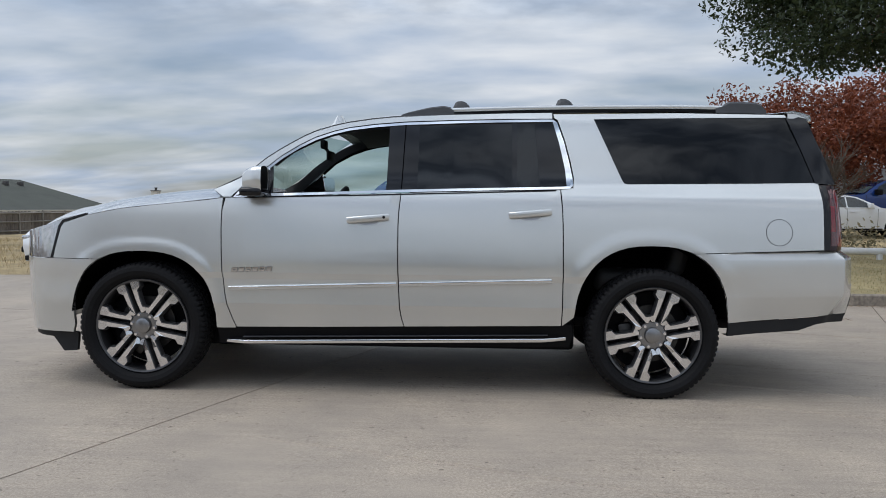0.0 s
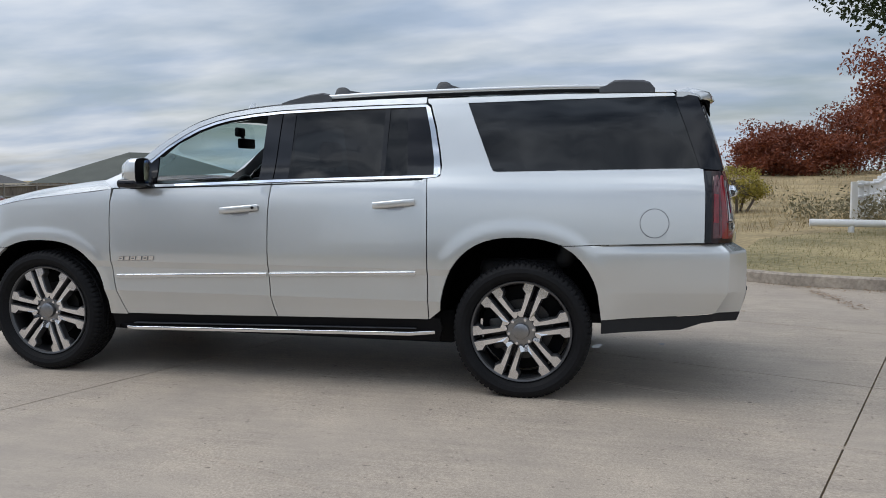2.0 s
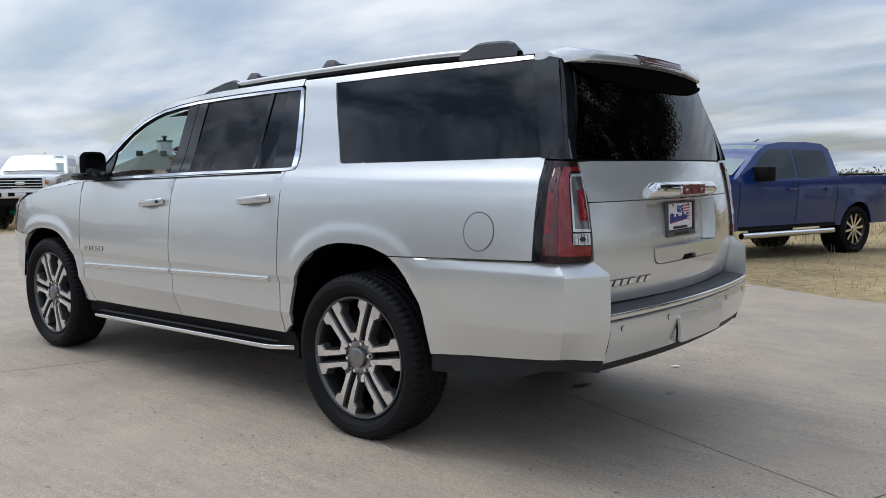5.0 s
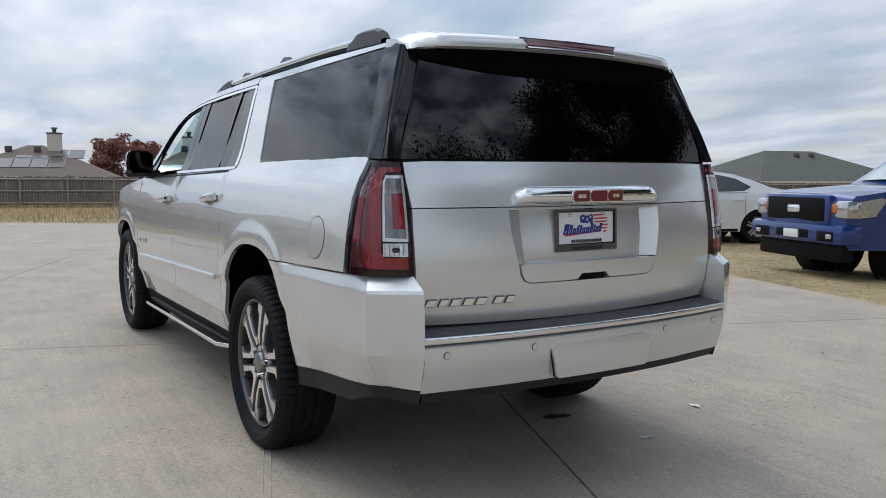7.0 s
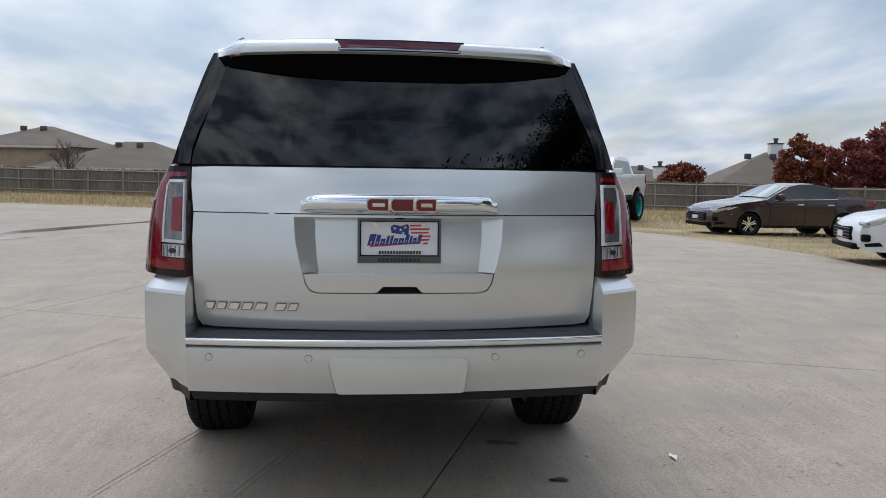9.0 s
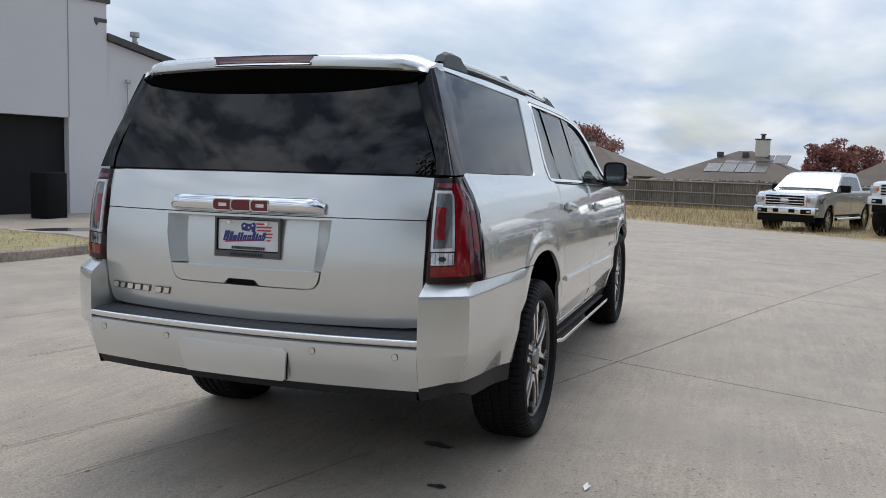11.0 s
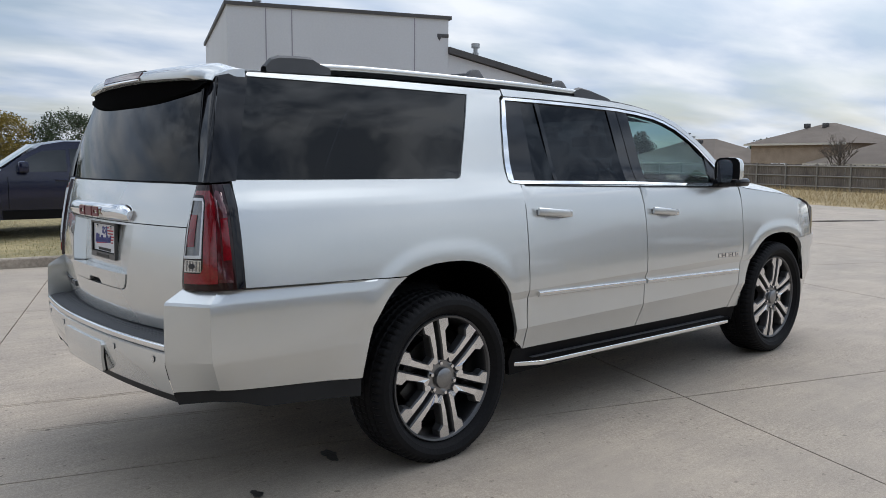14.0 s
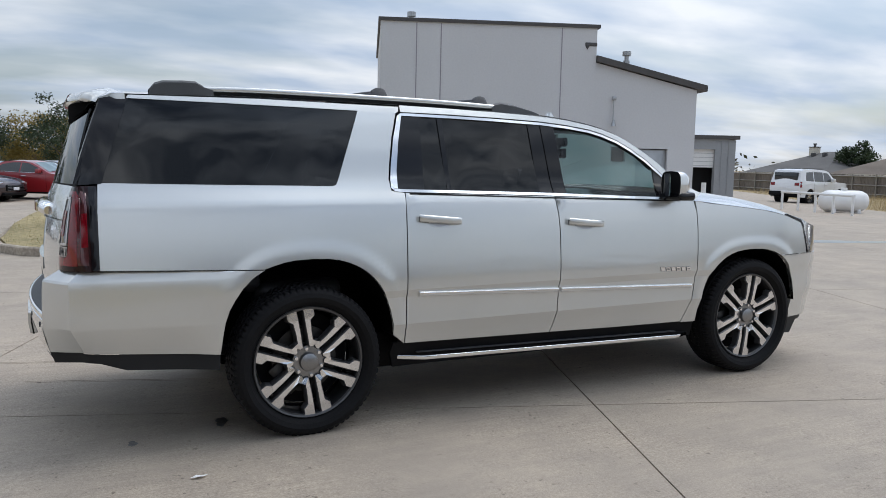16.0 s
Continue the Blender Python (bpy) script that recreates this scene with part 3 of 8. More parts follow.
    # handles
    for par, x0, z0 in ((fd, -0.167, 1.126), (rd, 0.872, 1.168)):
        y0 = half_width(x0, z0)
        cup = [(x0 - 0.005 + 0.075 * math.cos(a * math.tau / 20), z0 - 0.014 + 0.030 * math.sin(a * math.tau / 20)) for a in range(20)]
        side_panel("handle_cup", s, cup, [], M["satin_grey"], par, off=0.0015, step=0.03, depth=0.004)
        path = [(x0 + 0.132 * k / 8, s * (y0 + 0.036 - 0.020 * abs(k / 8) ** 3), z0 + 0.012 * k / 8) for k in range(-8, 9)]
        part("door_handle", strip(path, rounded(0.022, 0.042, 0.5)), M["silver"], par, "silver painted handle")
        side_panel("handle_gasket", s, [(x0 - 0.129, z0 - 0.034), (x0 + 0.129, z0 - 0.012), (x0 + 0.130, z0 + 0.020), (x0 - 0.130, z0 - 0.002)], [], M["grey_plastic"], par, off=0.001, step=0.05, depth=0.004)
        if s < 0 and x0 < 0:
            bm = new_bm()
            cyl(bm, (x0 + 0.105, s * (y0 + 0.02), z0 + 0.01), (x0 + 0.105, s * (y0 + 0.044), z0 + 0.01), 0.009, seg=14)
            part("key_lock", bm, M["black"], par)
    # fender lettering badge, drawn as plain bars
    for k in range(6):
        x0 = -1.052 + k * 0.0455
        zc = 0.786 + 0.036 * (x0 + 1.055)
        # a larger dark bar beneath paints the shadow line round each chrome one
        for g, mat, d in ((0.002, M["spoke_side"], 0.003), (0.0, M["chrome"], 0.005)):
            part("badge_bar", sheet([(x0 - g, zc - 0.013 - g), (x0 + 0.034 + g, zc - 0.012 - g), (x0 + 0.040 + g, zc + 0.014 + g), (x0 + 0.006 - g, zc + 0.013 + g)], [[(x0 + 0.009 + g, zc - 0.005 + g), (x0 + 0.029 - g, zc - 0.004 + g), (x0 + 0.032 - g, zc + 0.005 - g), (x0 + 0.012 + g, zc + 0.004 - g)]] if k % 2 == 0 else [], side_place(s, d), 0.03, (0, -s * 0.005, 0), flip=(s > 0)), mat, fd, smooth=False)
    # fuel flap on the driver's side
    if s < 0:
        ring = [(2.435 + 0.083 * math.cos(a * math.tau / 40), 1.066 + 0.085 * math.sin(a * math.tau / 40)) for a in range(40)]
        side_panel("fuel_flap_gap", s, ring, [shrink(ring, 0.004)], M["spoke_side"], suv, off=0.0012, step=0.02, depth=0.002)
        side_panel("fuel_flap", s, shrink(ring, 0.004), [], M["silver"], suv, off=0.0014, step=0.04, depth=0.004)

# hood, roof and windscreen
HOOD_C = curve(((-2.46, 1.03), (-2.38, 1.105), (-2.26, 1.16), (-2.12, 1.205), (-1.95, 1.243), (-1.75, 1.276), (-1.55, 1.302), (-1.35, 1.320), (-1.12, 1.335)))
HOOD_E = curve(((-2.46, 0.98), (-2.20, 1.072), (-2.02, 1.130), (-1.80, 1.175), (-1.60, 1.199), (-1.43, 1.217), (-1.12, 1.253)))
rows = []
for i in range(22):
    x = -2.46 + (2.46 - 1.10) * i / 21
    yw = half_width(x, HOOD_E(x)) - 0.004
    rows.append([(x + (0.05 if x < -2.2 else 0.02) * (1 - abs(k / 10) ** 2) * (-1 if x < -2.2 else 1), yw * k / 10, HOOD_E(x) + (HOOD_C(x) - HOOD_E(x)) * (1 - abs(k / 10) ** 5)) for k in range(-10, 11)])
part("hood", fix_normals(loft(rows)), M["silver"], suv)
rows = []
for i in range(34):
    x = -0.52 + (2.56 + 0.52) * i / 33
    ye, ze = half_width(x, ROOF_EDGE(x)), ROOF_EDGE(x)
    rows.append([(x - (0.08 * (1 - abs(k / 12) ** 2) if i == 0 else 0), ye * k / 12, ze + (0.048 + 0.016 * smooth_step(0.9, -0.2, x)) * (1 - abs(k / 12) ** 2.6)) for k in range(-12, 13)])
part("roof", fix_normals(loft(rows)), M["silver"], suv)
rows = []
for i in range(9):
    f = i / 8
    x, ze = -1.13 + 0.60 * f, 1.325 + (1.735 - 1.325) * f
    yw = 0.79 - 0.135 * f
    rows.append([(x - 0.12 * (1 - abs(k / 8) ** 2), yw * k / 8, ze) for k in range(-8, 9)])
part("windscreen", fix_normals(loft(rows)), M["clear_glass"], suv, "clear windscreen glass")
bm = new_bm()
box(bm, -1.32, -1.02, -0.72, 0.72, 1.235, 1.285, 0.02)
part("cowl", bm, M["black"], suv)
bm = new_bm()
bmesh.ops.create_cone(bm, segments=12, radius1=0.085, radius2=0.02, depth=0.10, cap_ends=True, matrix=Matrix.Translation((-0.52, 0, 1.835)) @ Matrix.Diagonal((1, 0.35, 1, 1)))
part("roof_antenna", bm, M["silver"], suv)

# front end: bumper, headlamps, grille
for s in (-1, 1):
    fb = [(-2.58, 0.841), (-1.938, 0.841)] + list(reversed([p for p in ARCH_F if p[0] <= -1.9 and p[1] < 0.832])) + [(-2.155, 0.345), (-2.58, 0.345)]
    side_panel("front_bumper_side", s, fb, [], M["silver"], suv)
    side_panel("front_air_dam", s, [(-2.56, 0.342), (-2.150, 0.342), (-2.135, 0.335), (-2.150, 0.215), (-2.25, 0.205), (-2.33, 0.30), (-2.56, 0.31)], [], M["skirt"], suv, off=-0.03)
    lamp = [(-2.56, 0.845), (-2.262, 0.845), (-2.247, 0.905), (-2.212, 1.050), (-2.19, 1.082), (-2.04, 1.130), (-2.03, 1.142), (-2.20, 1.105), (-2.30, 1.065), (-2.56, 1.00)]
    lp_ = side_panel("headlamp", s, lamp, [], M["clear_lens"], suv, "clear headlamp lens", off=-0.004)
    side_panel("headlamp_edge", s, [(-2.262, 0.848), (-2.245, 0.905), (-2.208, 1.052), (-2.186, 1.084), (-2.03, 1.132), (-2.03, 1.142), (-2.195, 1.096), (-2.224, 1.058), (-2.262, 0.905), (-2.278, 0.848)], [], M["gloss_black"], lp_, off=0.001)
bm = new_bm()
box(bm, -2.60, -2.52, -0.50, 0.50, 0.60, 1.02, 0.03)
part("grille", bm, M["satin"], suv)
bm = new_bm()
box(bm, -2.62, -2.50, -0.58, 0.58, 0.34, 0.60, 0.04)
part("front_bumper_bar", bm, M["silver"], suv)

# ---- the back of the car ----
GATE_C = curve(((0.72, 2.930), (0.80, 2.952), (0.88, 2.966), (0.97, 2.972), (1.06, 2.966), (1.19, 2.946), (1.30, 2.918), (1.375, 2.888), (1.60, 2.82), (1.80, 2.785), (1.84, 2.77)))


def gate_line(z):
    """The back's middle line: a gently bowed glass above the belt."""
    d = max(0.0, z - 1.372)
    return 2.8890 - 0.268 * d - 0.130 * d * d if d else GATE_C(z)


def gate_x(y, z, off=0.0):
    return gate_line(z) - (0.092 - 0.02 * smooth_step(1.2, 1.6, z)) * abs(y / 0.785) ** 2.2 + off


def gate_place(off=0.0):
    return lambda y, z: (gate_x(y, z, off), y, z)


def gate_panel(name, outline, holes, mat, parent, label="", off=0.0, step=0.05, depth=0.03):
    return part(name, sheet(outline, holes, gate_place(off), step, (-depth, 0, 0)), mat, parent, label, sharp=50)


def mirrored(half):
    """A closed outline from its left half, given from the top middle round to the bottom middle."""
    return half + [(-y, z) for y, z in reversed(half) if abs(y) > 1e-6]


gate = thing("liftgate", "", "")
gate.parent = suv
LIP = [(-0.356, 0.972), (0.356, 0.972), (0.347, 0.935), (0.331, 0.912), (0.305, 0.903), (0.085, 0.903), (0.062, 0.926), (-0.062, 0.926), (-0.085, 0.903), (-0.305, 0.903), (-0.331, 0.912), (-0.347, 0.935)]
low = [(-0.772, 1.192), (-0.775, 1.10), (-0.772, 0.98), (-0.768, 0.87), (-0.762, 0.79), (-0.745, 0.765), (-0.70, 0.760), (0.0, 0.752)]
gate_panel("lower_panel", mirrored([(0.0, 1.192)] + low), [[(-0.394, 1.183), (0.394, 1.183), (0.390, 1.10), (0.374, 1.02), (0.362, 0.976), (0.353, 0.933), (0.335, 0.907), (0.307, 0.898), (-0.307, 0.898), (-0.335, 0.907), (-0.353, 0.933), (-0.362, 0.976), (-0.374, 1.02), (-0.390, 1.10)]], M["silver"], gate, depth=0.055, step=0.04)
gate_panel("upper_panel", mirrored([(0.0, 1.367), (-0.70, 1.365), (-0.792, 1.361), (-0.782, 1.28), (-0.773, 1.196), (0.0, 1.196)]), [], M["silver"], gate, depth=0.02)
gate_panel("plate_recess", [(-0.41, 1.21), (0.41, 1.21), (0.40, 1.05), (0.37, 0.88), (-0.37, 0.88), (-0.40, 1.05)], [], M["silver"], gate, off=-0.048, depth=0.005)
for s in (-1, 1):
    rows = [[(gate_x(s * y, z) + off, s * y, z) for z, y in zip((1.184, 1.10, 1.02, 0.975), ys)] for off, ys in ((-0.0015, (0.395, 0.391, 0.375, 0.362)), (-0.010, (0.384, 0.380, 0.364, 0.352)), (-0.040, (0.332, 0.330, 0.322, 0.315)), (-0.0475, (0.318, 0.317, 0.310, 0.304)))]
    part("recess_side", fix_normals(loft(rows), (2.5, s * 0.8, 1.08)), M["silver"], gate)
gate_panel("pull_lip", LIP, [], M["silver"], gate, off=0.004, depth=0.05, step=0.03)
gate_panel("pull_pocket", [(-0.09, 0.93), (0.09, 0.93), (0.09, 0.90), (-0.09, 0.90)], [], M["black"], gate, off=-0.02, depth=0.02)
gate_panel("rear_window", mirrored([(0.0, 1.812), (-0.645, 1.806), (-0.672, 1.72), (-0.735, 1.54), (-0.794, 1.3735), (0.0, 1.3735)]), [], M["privacy_glass"], gate, "dark tinted rear glass", step=0.05, depth=0.004)
gate_panel("glass_seal", [(-0.788, 1.358), (0.788, 1.358), (0.788, 1.381), (-0.788, 1.381)], [], M["black"], gate, off=-0.007, step=0.05, depth=0.003)
border = mirrored([(0.0, 1.812), (-0.650, 1.806), (-0.676, 1.72), (-0.740, 1.54), (-0.797, 1.375), (0.0, 1.375)])
inner = mirrored([(0.0, 1.735), (-0.42, 1.740), (-0.612, 1.765), (-0.632, 1.72), (-0.69, 1.54), (-0.735, 1.386), (0.0, 1.386)])
gate_panel("window_border", border, [inner], M["gloss_black"], gate, off=-0.004, step=0.05, depth=0.004)
# bright badge bar over the plate
rows = []
BAR_Y = [-0.368, -0.366, -0.356, -0.335, -0.30, -0.22, -0.12, 0, 0.12, 0.22, 0.30, 0.335, 0.356, 0.366, 0.368]
for y in BAR_Y:
    e = smooth_step(0.372, 0.325, abs(y))
    zt, zb = 1.246 + 0.026 * e, 1.199 - 0.004 * e
    x0 = gate_x(y, 1.22) - 0.03
    h = zt - zb
    pr = [(x0, zt - 0.004), (x0 + 0.032 + 0.014 * e, zt), (x0 + 0.044 + 0.018 * e, zt - 0.10 * h), (x0 + 0.050 + 0.021 * e, zt - 0.28 * h), (x0 + 0.052 + 0.022 * e, zt - 0.48 * h), (x0 + 0.050 + 0.021 * e, zt - 0.68 * h), (x0 + 0.044 + 0.016 * e, zt - 0.86 * h), (x0 + 0.030 + 0.008 * e, zb + 0.003), (x0, zb)]
    rows.append([(p[0], y, p[1]) for p in pr])
bm = fix_normals(loft(rows), (2.9, 0, 1.23))
for r in (rows[0], rows[-1]):
    bm.faces.new([bm.verts.new(p) for p in r])
bar = part("badge_bar", bm, M["chrome"], gate, "wide chrome bar")
# emblem on the bar: three dark red shapes edged in chrome, with no lettering
for y0, y1, slot in ((-0.122, -0.046, True), (-0.034, 0.046, False), (0.058, 0.130, True)):
    for g, mat, dx in ((0.004, M["chrome"], 0.0), (0.0, M["red_enamel"], 0.004)):
        zl, zh = 1.212 - g, 1.254 + g
        outer = [(y0 - g + 0.009, zl), (y1 + g, zl), (y1 + g, zh), (y0 - g + 0.009, zh), (y0 - g, zh - 0.009), (y0 - g, zl + 0.009)]
        hole = [[(y0 + 0.018 + g, 1.226 + g), (y1 - 0.012 - g, 1.226 + g), (y1 - 0.012 - g, 1.240 - g), (y0 + 0.018 + g, 1.240 - g)]] if slot else []
        part("emblem_piece", sheet(outer, hole, lambda y, z, d=dx: (gate_x(y, 1.22) + 0.047 + d, y, z), 0.03, (-0.012, 0, 0)), mat, bar, smooth=False)


# model lettering as plain slanted bars
def letter_bars(y, widths, z0, z1, place, parent, lean=0.010):
    for wdt in widths:
        if wdt:
            w = wdt - 0.016
            # dark underlay rims each chrome letter with a painted shadow
            for g, mat, d in ((0.0025, M["spoke_side"], 0.0), (0.0, M["chrome"], 0.002)):
                o = [(y - g, z0 - g), (y + w + g, z0 - g), (y + w + lean + g, z1 + g), (y + lean - g, z1 + g)]
                part("letter_bar", sheet(o, [], lambda a, b, d=d: place(a, b, d), 0.03, (-0.007, 0, 0)), mat, parent, smooth=False)
        y += wdt or 0.022


letter_bars(-0.735, (0.05, 0.045, 0.05, 0.05, 0.052, 0.0, 0.05, 0.045), 0.833, 0.857, lambda a, b, d: (gate_x(a, b) + 0.006 + d, a, b), gate)
# dealer plate in a chrome frame
PX = 2.920
plate = thing("dealer_plate", "white plate with red and blue print in a chrome frame", "")
plate.parent = suv


def flat(outline, holes, x, depth=0.004):
    return sheet(outline, holes, lambda y, z: (x - 0.04 * (z - 1.09), y, z), 0.1, (-depth, 0, 0))


def rect(y0, y1, z0, z1):
    return [(y0, z0), (y1, z0), (y1, z1), (y0, z1)]


part("plate_frame", flat(rect(-0.158, 0.158, 1.010, 1.178), [rect(-0.149, 0.149, 1.036, 1.170)], PX + 0.010, 0.014), M["spoke_side"], plate, "dark chrome frame", smooth=False)
# thin black ring paints the shadow between frame and plate
part("frame_shadow_gap", flat(rect(-0.149, 0.149, 1.036, 1.170), [rect(-0.145, 0.145, 1.040, 1.166)], PX + 0.004, 0.003), M["black"], plate, smooth=False)
part("plate_face", flat(rect(-0.150, 0.150, 1.020, 1.172), [], PX), M["white_plate"], plate, smooth=False)
part("plate_flag", flat([(-0.030, 1.124), (0.034, 1.116), (0.036, 1.150), (0.030, 1.158), (0.006, 1.150), (-0.022, 1.156), (-0.034, 1.146)], [], PX + 0.002, 0.002), M["plate_blue"], plate, smooth=False)
for sy, sz in ((-0.018, 1.142), (0.004, 1.136), (0.022, 1.145), (0.014, 1.123)):
    star = [(sy + (0.0068 if k % 2 == 0 else 0.0028) * math.sin(k * math.pi / 5), sz + (0.0068 if k % 2 == 0 else 0.0028) * math.cos(k * math.pi / 5)) for k in range(10)]
    part("plate_flag_star", flat(star, [], PX + 0.003, 0.001), M["white_plate"], plate, smooth=False)
for k, (y0, y1) in enumerate(((0.040, 0.094), (0.040, 0.112), (0.044, 0.108), (0.076, 0.116), (0.082, 0.112), (0.090, 0.106))):
    zc = 1.152 - 0.0135 * k
    part("plate_stripe", flat([(y0, zc - 0.003), (y1, zc - 0.002), (y1 + 0.004, zc + 0.004), (y0, zc + 0.003)], [], PX + 0.002, 0.002), M["plate_red"], plate, smooth=False)
part("script_shade", flat([(-0.112, 1.070), (0.070, 1.084), (0.072, 1.090), (-0.108, 1.077)], [], PX + 0.002, 0.002), M["plate_red"], plate, smooth=False)
y = -0.122
for k, (w, h) in enumerate(((0.024, 0.044), (0.015, 0.040), (0.017, 0.025), (0.010, 0.036), (0.010, 0.036), (0.016, 0.025), (0.018, 0.025), (0.014, 0.038), (0.009, 0.032), (0.013, 0.025), (0.014, 0.036))):
    z0 = 1.076 + 0.0007 * k
    part("script_bar", flat([(y, z0), (y + w, z0 + 0.001), (y + w + 0.008 * h / 0.03, z0 + h), (y + 0.008 * h / 0.03, z0 + h - 0.001)], [[(y + w * 0.42, z0 + 0.007), (y + w * 0.66, z0 + 0.007), (y + w * 0.66 + 0.004, z0 + 0.016), (y + w * 0.42 + 0.004, z0 + 0.016)]] if w > 0.012 else [], PX + 0.003, 0.002), M["plate_blue"], plate, smooth=False)
    y += w + 0.004
for k in range(15):
    part("small_print_bar", flat(rect(-0.078 + 0.0108 * k, -0.0705 + 0.0108 * k, 1.044, 1.056), [], PX + 0.003, 0.002), M["ink"], plate, smooth=False)
for k in range(11):
    part("frame_print_bar", flat(rect(-0.080 + 0.0145 * k, -0.069 + 0.0145 * k, 1.016, 1.029), [], PX + 0.012, 0.002), M["ink"], plate, smooth=False)
for y in (-0.09, 0.09):
    bm = new_bm()
    cyl(bm, (PX - 0.002, y, 1.155), (PX + 0.006, y, 1.155), 0.008, seg=10)
    part("plate_screw", bm, M["satin"], plate)
bm = new_bm()
box(bm, 2.92, 2.945, -0.02, 0.02, 1.178, 1.20, 0.006)
part("rear_camera", bm, M["black"], gate)
# roof spoiler with the high brake lamp
rows = []
for k in range(-20, 21):
    y = 0.684 * math.sin(math.pi / 2 * k / 20)
    a = abs(y) / 0.684
    e = smooth_step(0.86, 1, a)
    xt = 2.815 - 0.078 * a**2.4 - 0.045 * e
    zt = 1.868 - 0.014 * a**2 - 0.026 * e
    h = 1 - 0.35 * e
    wide = lambda x, y=y: y * (1 + 0.052 * (1 - smooth_step(2.56, 2.80, x)))
    rows.append([(p[0], wide(p[0]), p[2]) for p in ((2.553, y, ROOF_EDGE(2.5) + 0.048 * (1 - a**2.6) + 0.001), (2.553 + 0.45 * (xt - 2.603), y, zt + 0.012 * h), (2.553 + 0.78 * (xt - 2.603), y, zt + 0.004), (xt - 0.05, y, zt - 0.006), (xt - 0.012, y, zt - 0.018), (xt, y, zt - 0.040), (xt - 0.002, y, zt - 0.058 * h), (xt - 0.02, y, zt - 0.066 * h))])
rows_end = ([p for p in rows[0][:6]], [p for p in rows[-1][:6]])
part("spoiler", fix_normals(loft(rows), (2.6, 0, 1.6)), M["silver"], gate, sharp=60)
# black underside, coloured near-black so it also carries the shade under the lip
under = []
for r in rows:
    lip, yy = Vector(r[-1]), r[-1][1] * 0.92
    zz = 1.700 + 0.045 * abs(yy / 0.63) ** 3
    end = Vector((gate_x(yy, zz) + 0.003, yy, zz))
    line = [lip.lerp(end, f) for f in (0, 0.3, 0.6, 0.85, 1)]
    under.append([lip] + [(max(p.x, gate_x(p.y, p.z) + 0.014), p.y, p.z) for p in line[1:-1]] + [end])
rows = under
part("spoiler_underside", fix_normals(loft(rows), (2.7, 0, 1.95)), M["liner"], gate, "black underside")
for s in (-1, 1):
    # cheek that closes the end of the spoiler down to the corner pillar
    end = rows_end[0 if s < 0 else 1]
    low = [(x, s * (abs(y) + 0.004), min(z - 0.004, 1.806 - 0.02 * (x - 2.55))) for x, y, z in end]
    part("spoiler_end", fix_normals(loft([end, low]), (2.65, 0, 1.82)), M["silver"], gate)


def stop_at(y, t):
    a = abs(y) / 0.684
    return (2.815 - 0.078 * a**2.4 - 0.048 + 0.048 * t, y, 1.868 - 0.014 * a**2 - 0.004 - 0.030 * t)


part("brake_lamp_frame", sheet([(-0.25, 0.0), (0.25, 0.0), (0.232, 0.92), (-0.232, 0.92)], [], lambda y, t: tuple(Vector(stop_at(y, t)) + Vector((0.032 - 0.026 * t, 0, -0.006 - 0.018 * t))), 0.2, (-0.030, 0, -0.006)), M["gloss_black"], gate)
part("high_brake_lamp", sheet([(-0.238, 0.15), (0.238, 0.15), (0.224, 0.70), (-0.224, 0.70)], [], lambda y, t: tuple(Vector(stop_at(y, t)) + Vector((0.036 - 0.026 * t, 0, -0.005 - 0.018 * t))), 0.2, (-0.006, 0, -0.004)), M["deep_red_lens"], gate, "long red brake lamp")
part("brake_lamp_edge", sheet([(-0.232, 0.80), (0.232, 0.80), (0.228, 0.90), (-0.228, 0.90)], [], lambda y, t: tuple(Vector(stop_at(y, t)) + Vector((0.037 - 0.026 * t, 0, -0.005 - 0.018 * t))), 0.2, (-0.006, 0, -0.004)), M["chrome"], gate)

